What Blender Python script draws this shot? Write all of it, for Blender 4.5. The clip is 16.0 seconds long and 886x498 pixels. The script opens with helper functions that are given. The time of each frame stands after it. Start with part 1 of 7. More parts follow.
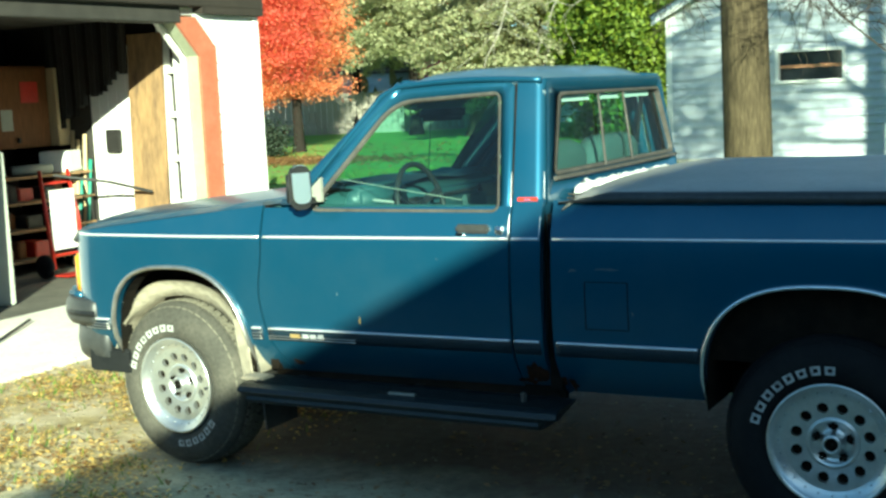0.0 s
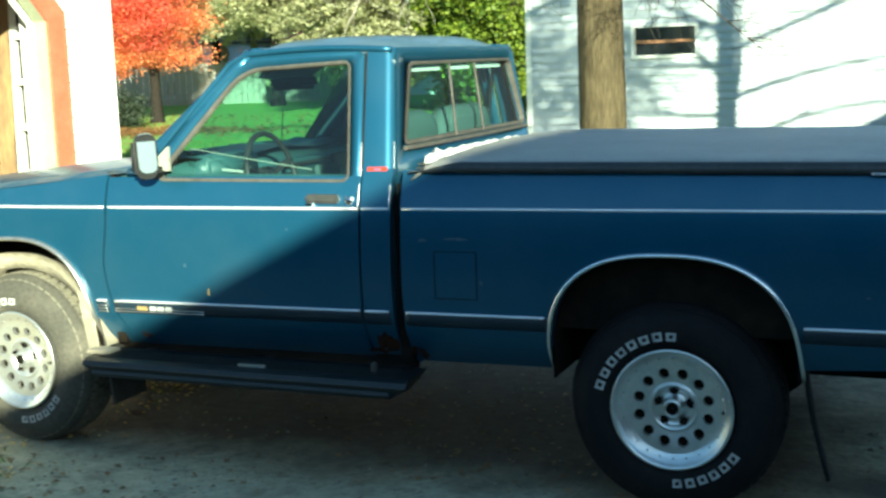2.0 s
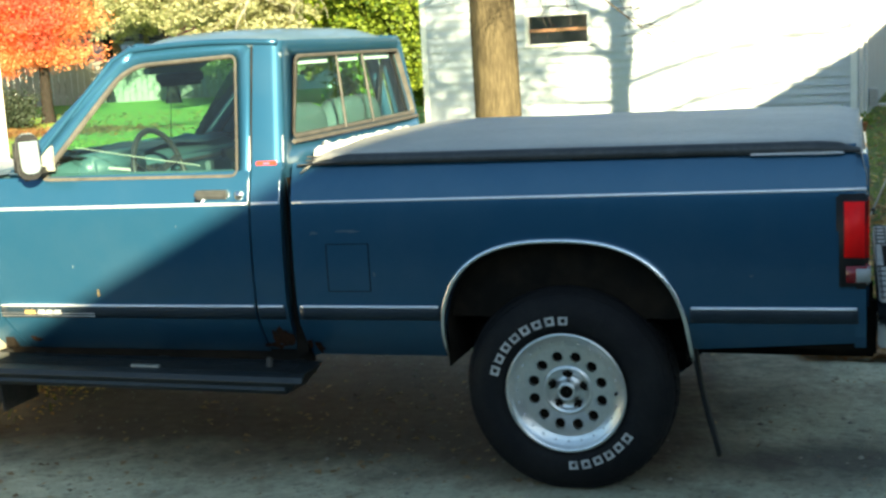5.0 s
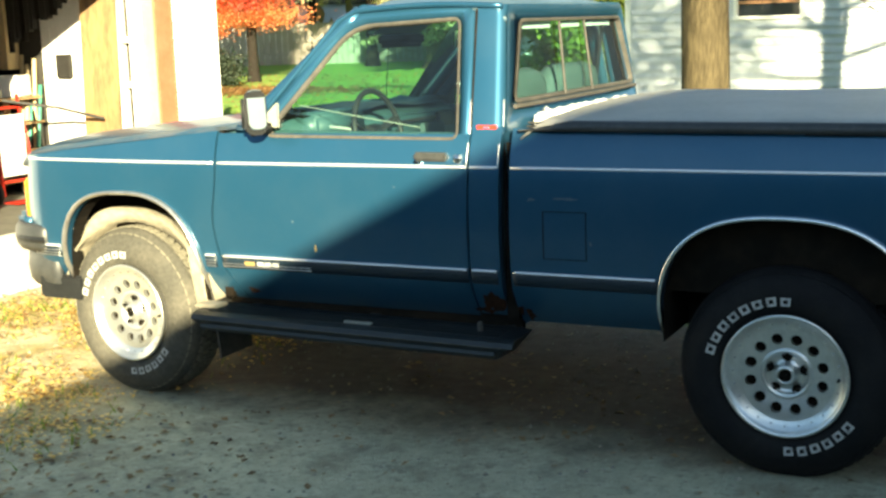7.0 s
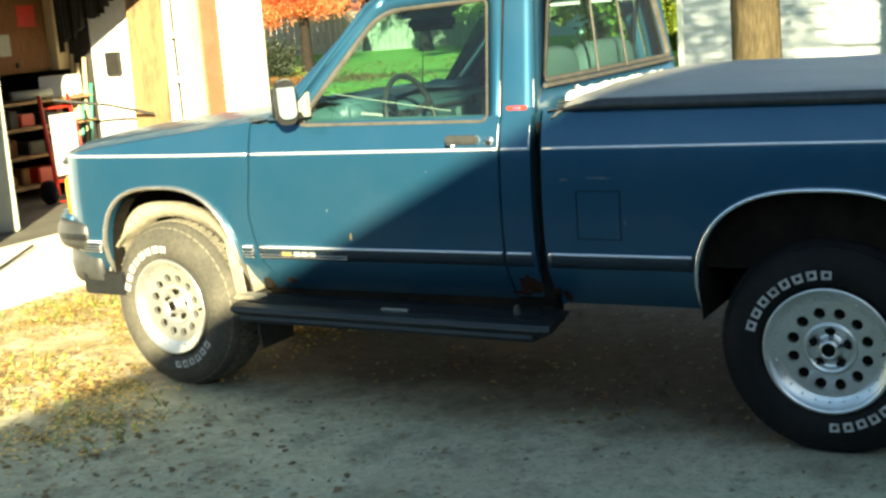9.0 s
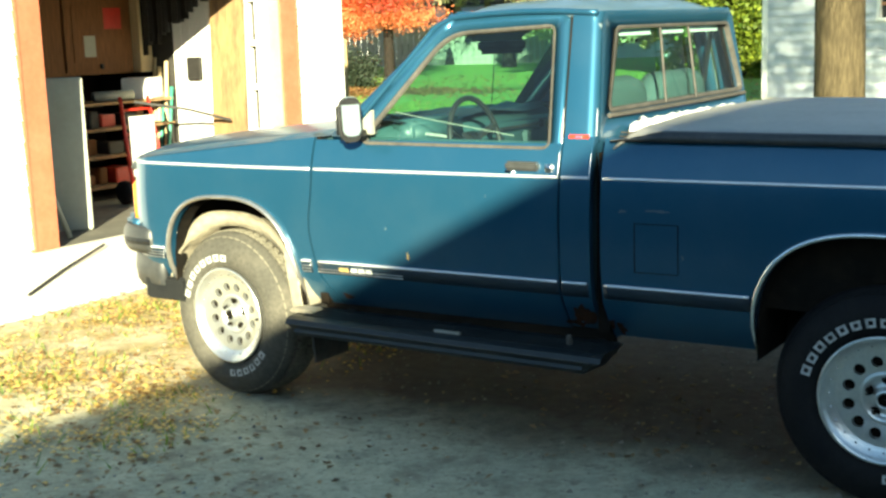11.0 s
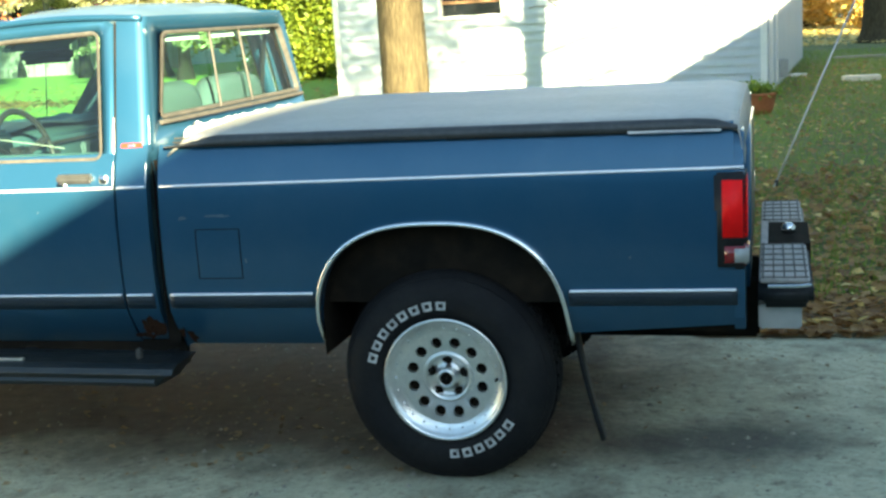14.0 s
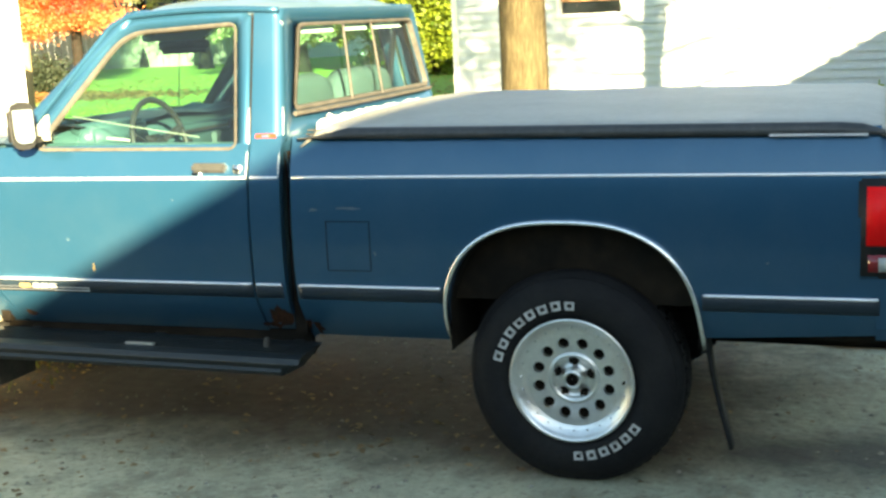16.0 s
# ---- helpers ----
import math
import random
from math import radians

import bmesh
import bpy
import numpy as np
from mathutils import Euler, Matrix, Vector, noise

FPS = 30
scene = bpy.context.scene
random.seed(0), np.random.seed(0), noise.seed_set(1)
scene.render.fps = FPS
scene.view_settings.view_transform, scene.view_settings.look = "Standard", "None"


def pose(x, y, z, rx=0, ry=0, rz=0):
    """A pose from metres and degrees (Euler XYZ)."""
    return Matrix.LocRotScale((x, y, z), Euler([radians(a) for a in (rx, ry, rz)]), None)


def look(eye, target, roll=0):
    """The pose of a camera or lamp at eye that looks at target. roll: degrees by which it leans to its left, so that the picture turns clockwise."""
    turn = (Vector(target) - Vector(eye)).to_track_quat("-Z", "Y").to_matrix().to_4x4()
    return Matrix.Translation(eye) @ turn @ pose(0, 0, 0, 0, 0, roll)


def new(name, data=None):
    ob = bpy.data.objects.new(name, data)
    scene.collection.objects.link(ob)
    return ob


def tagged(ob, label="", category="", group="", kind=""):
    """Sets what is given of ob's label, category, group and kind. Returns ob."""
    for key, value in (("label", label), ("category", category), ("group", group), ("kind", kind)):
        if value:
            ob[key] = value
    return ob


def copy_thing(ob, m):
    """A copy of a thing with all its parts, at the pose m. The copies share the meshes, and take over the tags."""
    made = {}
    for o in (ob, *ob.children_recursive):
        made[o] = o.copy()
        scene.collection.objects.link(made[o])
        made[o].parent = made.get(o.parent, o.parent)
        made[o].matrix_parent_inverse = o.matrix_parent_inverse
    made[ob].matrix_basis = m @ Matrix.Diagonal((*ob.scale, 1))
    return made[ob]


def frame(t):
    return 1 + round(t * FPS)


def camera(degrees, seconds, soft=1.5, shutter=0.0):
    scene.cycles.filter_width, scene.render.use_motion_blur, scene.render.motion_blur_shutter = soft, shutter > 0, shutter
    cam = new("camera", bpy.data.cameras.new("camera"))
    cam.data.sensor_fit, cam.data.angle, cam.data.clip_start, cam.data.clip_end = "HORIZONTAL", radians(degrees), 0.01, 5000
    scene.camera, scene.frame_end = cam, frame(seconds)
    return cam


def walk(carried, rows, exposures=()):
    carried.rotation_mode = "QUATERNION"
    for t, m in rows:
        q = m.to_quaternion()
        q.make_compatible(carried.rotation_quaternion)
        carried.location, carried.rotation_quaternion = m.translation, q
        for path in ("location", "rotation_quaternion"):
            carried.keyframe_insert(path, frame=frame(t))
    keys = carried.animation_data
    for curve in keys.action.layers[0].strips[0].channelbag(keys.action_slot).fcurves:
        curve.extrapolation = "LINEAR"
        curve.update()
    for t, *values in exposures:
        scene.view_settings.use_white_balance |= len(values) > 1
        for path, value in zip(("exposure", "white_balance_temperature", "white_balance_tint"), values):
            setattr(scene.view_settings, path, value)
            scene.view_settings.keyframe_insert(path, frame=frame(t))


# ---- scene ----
cam = camera(39.0, 16.0, 2.6, 0.3)
PATH = [
    (0, (0.841, -4.02, 1.554), (-0.122, -2.285, 1.304), -2.7),
    (0.5, (0.847, -4.007, 1.546), (-0.075, -2.252, 1.279), -2.9),
    (1, (0.861, -4.009, 1.55), (-0.026, -2.236, 1.287), -2.6),
    (1.5, (0.863, -3.996, 1.54), (0.022, -2.203, 1.26), -2.4),
    (2, (0.884, -3.991, 1.541), (0.117, -2.169, 1.239), -2.0),
    (2.5, (0.901, -3.976, 1.537), (0.221, -2.121, 1.224), -2.4),
    (3, (0.921, -3.977, 1.541), (0.305, -2.102, 1.215), -2.5),
    (3.2, (0.924, -3.98, 1.538), (0.33, -2.099, 1.208), -2.6),
    (4.2, (0.93, -3.982, 1.537), (0.37, -2.091, 1.209), -2.9),
    (5.3, (0.921, -3.983, 1.534), (0.267, -2.121, 1.211), -3.1),
    (5.5, (0.915, -3.981, 1.534), (0.244, -2.126, 1.202), -3.0),
    (6, (0.883, -3.972, 1.53), (0.134, -2.148, 1.193), -3.1),
    (6.5, (0.842, -3.982, 1.532), (0.004, -2.198, 1.193), -2.4),
    (7, (0.813, -3.99, 1.528), (-0.082, -2.238, 1.171), -1.8),
    (7.5, (0.803, -3.983, 1.52), (-0.106, -2.241, 1.144), -2.0),
    (8, (0.812, -3.964, 1.524), (-0.118, -2.234, 1.149), -2.3),
    (8.5, (0.836, -3.942, 1.519), (-0.123, -2.23, 1.135), -3.4),
    (9, (0.885, -3.904, 1.519), (-0.098, -2.204, 1.141), -4.3),
    (9.5, (0.926, -3.862, 1.534), (-0.066, -2.167, 1.157), -4.3),
    (9.7, (0.931, -3.846, 1.547), (-0.077, -2.159, 1.176), -3.2),
    (10.75, (0.935, -3.85, 1.547), (-0.17, -2.18, 1.19), -1.9),
    (11.8, (0.928, -3.86, 1.541), (-0.117, -2.191, 1.193), -1.3),
    (12, (0.928, -3.849, 1.538), (-0.078, -2.157, 1.186), -1.4),
    (12.5, (0.982, -3.823, 1.539), (0.126, -2.052, 1.178), -2.1),
    (13, (1.018, -3.804, 1.535), (0.328, -1.964, 1.164), -2.6),
    (13.5, (1.028, -3.799, 1.534), (0.441, -1.924, 1.159), -3.1),
    (14, (1.047, -3.794, 1.537), (0.536, -1.896, 1.166), -3.4),
    (14.5, (1.039, -3.788, 1.538), (0.536, -1.888, 1.168), -3.4),
    (15, (1.023, -3.786, 1.529), (0.483, -1.898, 1.15), -3.5),
    (15.5, (0.99, -3.782, 1.533), (0.387, -1.914, 1.148), -2.9),
    (16, (0.965, -3.785, 1.536), (0.292, -1.938, 1.169), -2.5),
]
LIGHT = [(0.0, 1.80, 5400, -25), (1.0, 1.80, 5400, -24), (2.0, 2.1, 5700, -20), (3.0, 2.5, 6500, -11), (5.5, 2.72, 7100, -8), (7.0, 2.45, 7200, -8), (9.0, 2.45, 7200, -9), (12.0, 2.35, 6300, -13), (13.0, 2.85, 6600, -12), (14.5, 3.4, 7750, -8), (16.0, 3.4, 8500, -5)]
walk(cam, [(t, look(eye, target, roll)) for t, eye, target, roll in PATH], LIGHT)

# ---- world, sun, exposure ----
SUN_WAY = Vector((-1.0, 1.5, -0.53)).normalized()
SUN_EL = math.asin(-SUN_WAY.z)
SUN_AZ = math.atan2(-SUN_WAY.x, -SUN_WAY.y)
world = bpy.data.worlds.new("sky")
scene.world = world
world.use_nodes = True
wn = world.node_tree.nodes
sky = wn.new("ShaderNodeTexSky")
sky.sky_type = "NISHITA"
sky.sun_disc = False
sky.sun_elevation = SUN_EL
sky.sun_rotation = SUN_AZ
sky.air_density = 0.65
sky.dust_density = 0.3
wn["Background"].inputs["Strength"].default_value = 0.07
world.node_tree.links.new(sky.outputs["Color"], wn["Background"].inputs["Color"])
sun = new("sun", bpy.data.lights.new("sun", "SUN"))
sun.data.energy = 5.0
sun.data.angle = radians(0.55)
sun.data.color = (1.0, 0.84, 0.63)
sun.rotation_mode = "QUATERNION"
sun.rotation_quaternion = SUN_WAY.to_track_quat("-Z", "Y")


# ---- materials ----
def material(name, base, rough=0.6, metal=0.0, grain=0.0, scale=20.0, stain=None, stain_scale=2.0, stain_amount=0.5,
             bump=0.0, bump_scale=80.0, coat=0.0, rand=0.0, spec=0.5, stretch=(1, 1, 1), coat_rough=0.06):
    """A surface with fine grain, larger stains and relief."""
    m = bpy.data.materials.new(name)
    m.use_nodes = True
    nt = m.node_tree
    nodes, link = nt.nodes, nt.links.new
    b = nodes["Principled BSDF"]
    b.inputs["Roughness"].default_value = rough
    b.inputs["Metallic"].default_value = metal
    b.inputs["Specular IOR Level"].default_value = spec
    b.inputs["Coat Weight"].default_value = coat
    b.inputs["Coat Roughness"].default_value = coat_rough
    geo = nodes.new("ShaderNodeTexCoord")
    mp = nodes.new("ShaderNodeMapping")
    mp.inputs["Scale"].default_value = stretch
    link(geo.outputs["Object"], mp.inputs["Vector"])
    col = nodes.new("ShaderNodeRGB")
    col.outputs[0].default_value = (*base, 1)
    out = col.outputs[0]
    if stain:
        n = nodes.new("ShaderNodeTexNoise")
        n.inputs["Scale"].default_value = stain_scale
        n.inputs["Detail"].default_value = 6
        n.inputs["Roughness"].default_value = 0.65
        link(mp.outputs[0], n.inputs["Vector"])
        r = nodes.new("ShaderNodeMapRange")
        r.inputs["From Min"].default_value, r.inputs["From Max"].default_value = 0.42, 0.68
        r.inputs["To Max"].default_value = stain_amount
        link(n.outputs["Fac"], r.inputs["Value"])
        mx = nodes.new("ShaderNodeMix")
        mx.data_type = "RGBA"
        link(r.outputs[0], mx.inputs["Factor"])
        link(out, mx.inputs["A"])
        mx.inputs["B"].default_value = (*stain, 1)
        out = mx.outputs["Result"]
    if grain or rand:
        n = nodes.new("ShaderNodeTexNoise")
        n.inputs["Scale"].default_value = scale
        n.inputs["Detail"].default_value = 5
        link(mp.outputs[0], n.inputs["Vector"])
        r = nodes.new("ShaderNodeMapRange")
        r.inputs["From Min"].default_value, r.inputs["From Max"].default_value = 0.25, 0.75
        r.inputs["To Min"].default_value, r.inputs["To Max"].default_value = 1 - grain, 1 + grain
        link(n.outputs["Fac"], r.inputs["Value"])
        val = r.outputs[0]
        if rand:
            info = nodes.new("ShaderNodeObjectInfo")
            isl = nodes.new("ShaderNodeNewGeometry")
            add = nodes.new("ShaderNodeMath")
            link(info.outputs["Random"], add.inputs[0])
            link(isl.outputs["Random Per Island"], add.inputs[1])
            r2 = nodes.new("ShaderNodeMapRange")
            r2.inputs["From Max"].default_value = 2.0
            r2.inputs["To Min"].default_value, r2.inputs["To Max"].default_value = 1 - rand, 1 + rand
            link(add.outputs[0], r2.inputs["Value"])
            mul = nodes.new("ShaderNodeMath")
            mul.operation = "MULTIPLY"
            link(val, mul.inputs[0])
            link(r2.outputs[0], mul.inputs[1])
            val = mul.outputs[0]
        hs = nodes.new("ShaderNodeHueSaturation")
        link(out, hs.inputs["Color"])
        link(val, hs.inputs["Value"])
        out = hs.outputs[0]
    link(out, b.inputs["Base Color"])
    if bump:
        n = nodes.new("ShaderNodeTexNoise")
        n.inputs["Scale"].default_value = bump_scale
        n.inputs["Detail"].default_value = 6
        link(mp.outputs[0], n.inputs["Vector"])
        bp = nodes.new("ShaderNodeBump")
        bp.inputs["Strength"].default_value = bump
        bp.inputs["Distance"].default_value = 0.02
        link(n.outputs["Fac"], bp.inputs["Height"])
        link(bp.outputs[0], b.inputs["Normal"])
    return m


def leaf_material(name, base, other, rough=0.6):
    """Leaves: two colours mixed leaf by leaf, part of the light passing through."""
    m = material(name, base, rough, rand=0.35, grain=0.1)
    nt = m.node_tree
    b = nt.nodes["Principled BSDF"]
    isl = nt.nodes.new("ShaderNodeNewGeometry")
    mx = nt.nodes.new("ShaderNodeMix")
    mx.data_type = "RGBA"
    src = b.inputs["Base Color"].links[0].from_socket
    nt.links.new(isl.outputs["Random Per Island"], mx.inputs["Factor"])
    nt.links.new(src, mx.inputs["A"])
    mx.inputs["B"].default_value = (*other, 1)
    nt.links.new(mx.outputs["Result"], b.inputs["Base Color"])
    tr = nt.nodes.new("ShaderNodeBsdfTranslucent")
    nt.links.new(mx.outputs["Result"], tr.inputs["Color"])
    sh = nt.nodes.new("ShaderNodeMixShader")
    sh.inputs[0].default_value = 0.5
    nt.links.new(b.outputs[0], sh.inputs[1])
    nt.links.new(tr.outputs[0], sh.inputs[2])
    nt.links.new(sh.outputs[0], nt.nodes["Material Output"].inputs["Surface"])
    return m


def glass_material(name, tint, rough=0.0):
    """Thin automotive glass: tinted straight-through view with a sharp reflection and a film of dust that also paints
    haze.
    """
    m = bpy.data.materials.new(name)
    m.use_nodes = True
    nt = m.node_tree
    nt.nodes.remove(nt.nodes["Principled BSDF"])
    t = nt.nodes.new("ShaderNodeBsdfTransparent")
    t.inputs[0].default_value = (*tint, 1)
    g = nt.nodes.new("ShaderNodeBsdfGlossy")
    g.inputs["Roughness"].default_value = rough
    fr = nt.nodes.new("ShaderNodeLayerWeight")
    fr.inputs["Blend"].default_value = 0.5
    pw = nt.nodes.new("ShaderNodeMath")
    pw.operation = "POWER"
    pw.inputs[1].default_value = 5.0
    nt.links.new(fr.outputs["Facing"], pw.inputs[0])
    ad = nt.nodes.new("ShaderNodeMath")
    ad.operation, ad.use_clamp = "MULTIPLY_ADD", True
    ad.inputs[1].default_value, ad.inputs[2].default_value = 0.9, 0.055
    nt.links.new(pw.outputs[0], ad.inputs[0])
    # dust film that also stands for the haze of reflected sky
    dust_haze = nt.nodes.new("ShaderNodeBsdfDiffuse")
    dust_haze.inputs[0].default_value = (0.5, 0.62, 0.58, 1)
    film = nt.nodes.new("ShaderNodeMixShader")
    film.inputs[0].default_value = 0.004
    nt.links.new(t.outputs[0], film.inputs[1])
    nt.links.new(dust_haze.outputs[0], film.inputs[2])
    sh = nt.nodes.new("ShaderNodeMixShader")
    nt.links.new(ad.outputs[0], sh.inputs[0])
    nt.links.new(film.outputs[0], sh.inputs[1])
    nt.links.new(g.outputs[0], sh.inputs[2])
    nt.links.new(sh.outputs[0], nt.nodes["Material Output"].inputs["Surface"])
    return m


PAINT = material("blue_paint", (0.020, 0.080, 0.146), 0.34, 0.5, grain=0.05, scale=300, stain=(0.043, 0.104, 0.163), stain_scale=1.6, stain_amount=0.55, coat=0.6, coat_rough=0.1, bump=0.004, bump_scale=300, spec=0.12)
# faded paint, lightened beyond its fading for sun on the roof
ROOF_PAINT = material("faded_blue_paint", (0.05, 0.095, 0.13), 0.55, 0.0, grain=0.08, scale=120, stain=(0.11, 0.155, 0.185), stain_scale=3, stain_amount=0.6, coat=0.3)
HOOD_PAINT = material("dusty_hood_paint", (0.022, 0.06, 0.09), 0.5, 0.0, grain=0.15, scale=90, stain=(0.16, 0.14, 0.11), stain_scale=6, stain_amount=0.6, coat=0.35, coat_rough=0.15)
BRIGHT = material("bright_trim", (0.9, 0.9, 0.9), 0.25, 0.6, grain=0.06, scale=60)
POLISHED = material("polished_trim", (0.92, 0.92, 0.91), 0.2, 1.0, grain=0.05, scale=60)
CHROME = material("chrome", (0.72, 0.73, 0.74), 0.16, 1.0, grain=0.06, scale=60)
WORN_CHROME = material("worn_chrome", (0.66, 0.64, 0.6), 0.3, 0.9, grain=0.15, scale=40, stain=(0.2, 0.13, 0.07), stain_scale=9, stain_amount=0.4)
# rubber of the sunlit tyre: dust, with sunlight put into the colour
SUNLIT_RUBBER = material("dusty_sunlit_rubber", (0.065, 0.062, 0.052), 0.9, grain=0.25, scale=60, stain=(0.11, 0.1, 0.08), stain_scale=5, stain_amount=0.6, bump=0.15, bump_scale=120, spec=0.25)
ALLOY = material("cast_alloy", (0.74, 0.75, 0.73), 0.29, 0.85, grain=0.07, scale=70, stain=(0.45, 0.43, 0.38), stain_scale=8, stain_amount=0.35, bump=0.06, bump_scale=300)
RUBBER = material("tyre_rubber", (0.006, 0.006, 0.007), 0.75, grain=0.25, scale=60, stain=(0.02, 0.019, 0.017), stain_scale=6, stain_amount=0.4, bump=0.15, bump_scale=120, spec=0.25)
WHITE_RUBBER = material("white_rubber", (0.5, 0.5, 0.48), 0.7, grain=0.3, scale=160, stain=(0.12, 0.12, 0.11), stain_scale=40, stain_amount=0.8)
BLACK_TRIM = material("black_trim", (0.010, 0.011, 0.012), 0.5, grain=0.2, scale=80, stain=(0.03, 0.03, 0.03), stain_scale=5, stain_amount=0.4, spec=0.3)
MOULD = material("side_moulding", (0.008, 0.018, 0.029), 0.45, grain=0.15, scale=80, stain=(0.02, 0.03, 0.038), stain_scale=5, stain_amount=0.4, spec=0.4)
GREY_TRIM = material("weathered_grey_trim", (0.05, 0.048, 0.044), 0.65, grain=0.2, scale=60, stain=(0.115, 0.105, 0.09), stain_scale=8, stain_amount=0.5, spec=0.3)
PULL_BLACK = material("worn_black_plastic", (0.03, 0.032, 0.033), 0.45, grain=0.2, scale=60, stain=(0.07, 0.07, 0.068), stain_scale=12, stain_amount=0.5)
PAD = material("grey_step_rubber", (0.42, 0.40, 0.37), 0.75, grain=0.2, scale=60, stain=(0.2, 0.19, 0.17), stain_scale=9, stain_amount=0.6)
STEP_METAL = material("step_coating", (0.008, 0.012, 0.014), 0.4, 0.1, grain=0.2, scale=50, stain=(0.025, 0.027, 0.028), stain_scale=7, stain_amount=0.5, bump=0.1)
DARK = material("underbody", (0.009, 0.008, 0.0065), 0.95, grain=0.3, scale=20, stain=(0.038, 0.026, 0.016), stain_scale=4, stain_amount=0.5, spec=0.1)
LINER = material("dusty_wheel_liner", (0.36, 0.32, 0.24), 0.9, grain=0.2, scale=30, stain=(0.2, 0.175, 0.13), stain_scale=6, stain_amount=0.5, bump=0.3, bump_scale=40)
RUST = material("rust", (0.045, 0.02, 0.011), 0.95, grain=0.5, scale=90, stain=(0.018, 0.014, 0.011), stain_scale=25, stain_amount=0.8, bump=0.4, spec=0.1)
# dusty black vinyl; its pale grey carries the sheen of the sky
VINYL = material("sky_sheen_vinyl", (0.36, 0.345, 0.31), 0.5, grain=0.10, scale=40, stain=(0.48, 0.455, 0.41), stain_scale=2.2, stain_amount=0.6, bump=0.12, bump_scale=160, spec=0.3)
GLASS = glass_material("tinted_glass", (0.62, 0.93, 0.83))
PALE = material("pale_strip", (0.5, 0.51, 0.49), 0.6, grain=0.08, scale=40)
SUNLIT_TREAD = material("dusty_sunlit_tread", (0.15, 0.14, 0.11), 0.9, grain=0.25, scale=60, stain=(0.22, 0.2, 0.15), stain_scale=9, stain_amount=0.6, spec=0.2)
CLOTH = material("grey_blue_cloth", (0.05, 0.078, 0.08), 0.9, grain=0.15, scale=200, bump=0.2, bump_scale=300, spec=0.2)
DASH = material("dash_plastic", (0.03, 0.066, 0.074), 0.45, grain=0.1, scale=100)
RED_LENS = material("red_lens", (0.95, 0.004, 0.008), 0.45, coat=0.0, grain=0.12, scale=200, spec=0.25)
DARK_RED = material("dark_red_lens", (0.2, 0.006, 0.01), 0.2, coat=0.5)
CLEAR_LENS = material("clear_lens", (0.3, 0.31, 0.3), 0.2, coat=0.4, grain=0.1, scale=200)
AMBER = material("amber_lens", (0.85, 0.36, 0.01), 0.25, coat=0.6)
MIRROR = material("hazed_mirror_glass", (0.85, 0.93, 0.82), 0.3, 1.0)
BADGE_RED = material("badge_red", (0.55, 0.04, 0.02), 0.35, grain=0.1)
BADGE_GOLD = material("badge_gold", (0.5, 0.36, 0.15), 0.45, 0.5, grain=0.1)
FOAM = material("white_foam", (0.78, 0.78, 0.75), 0.95, grain=0.1, scale=60, bump=0.4, bump_scale=90)
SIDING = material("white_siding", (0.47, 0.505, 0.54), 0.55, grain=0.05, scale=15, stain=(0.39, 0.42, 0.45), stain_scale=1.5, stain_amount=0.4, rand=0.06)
WHITE_PAINT = material("white_paint", (0.76, 0.75, 0.72), 0.6, grain=0.05, scale=25, stain=(0.6, 0.57, 0.5), stain_scale=3, stain_amount=0.35)
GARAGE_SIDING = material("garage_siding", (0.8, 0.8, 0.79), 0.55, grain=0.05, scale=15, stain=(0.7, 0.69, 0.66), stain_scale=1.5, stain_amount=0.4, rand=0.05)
# grey fascia coloured near black: its shade is in the colour
SOFFIT = material("shaded_fascia", (0.035, 0.029, 0.024), 0.75, grain=0.15, stain=(0.022, 0.019, 0.016), spec=0.2)
JAMB = material("red_brown_jamb", (0.36, 0.11, 0.058), 0.7, grain=0.12, scale=30, stain=(0.4, 0.16, 0.095), stain_scale=4)
LINING = material("pale_jamb_lining", (0.3, 0.32, 0.22), 0.7, grain=0.1, scale=30, stain=(0.22, 0.22, 0.15), stain_scale=4)
PLY = material("plywood", (0.27, 0.165, 0.075), 0.8, grain=0.25, scale=12, stain=(0.1, 0.065, 0.037), stain_scale=2.2, stain_amount=0.85, stretch=(5, 5, 0.9))
STUD = material("stud_pine", (0.55, 0.42, 0.24), 0.8, grain=0.15, scale=12, stretch=(8, 8, 0.6))
BROWN_WOOD = material("brown_cabinet_wood", (0.13, 0.055, 0.018), 0.6, grain=0.3, scale=10, stretch=(6, 6, 0.6), spec=0.2)
# interior boards coloured near black: the garage's shade is in them
SHADED_WALL = material("shaded_interior_board", (0.028, 0.025, 0.021), 0.85, grain=0.3, scale=8, rand=0.2)
SHINGLE = material("grey_shingle", (0.09, 0.085, 0.08), 0.9, grain=0.3, scale=40, bump=0.4)
CONCRETE = material("concrete", (0.78, 0.73, 0.62), 0.85, grain=0.15, scale=30, stain=(0.4, 0.36, 0.29), stain_scale=1.5, stain_amount=0.4, bump=0.2, bump_scale=60)
BARK = material("grey_bark", (0.08, 0.063, 0.036), 0.9, grain=0.4, scale=14, stain=(0.036, 0.028, 0.017), stain_scale=5, stain_amount=0.8, bump=0.9, bump_scale=18, stretch=(3, 3, 0.5), spec=0.15)
DARK_BARK = material("dark_bark", (0.02, 0.017, 0.014), 0.95, grain=0.4, scale=14, bump=0.6, bump_scale=18, stretch=(3, 3, 0.5), spec=0.1)
TWIG = material("twig_bark", (0.05, 0.042, 0.034), 0.9, grain=0.2, spec=0.2)
RED_PAINT = material("red_paint", (0.4, 0.018, 0.01), 0.4, grain=0.15, stain=(0.25, 0.02, 0.014))
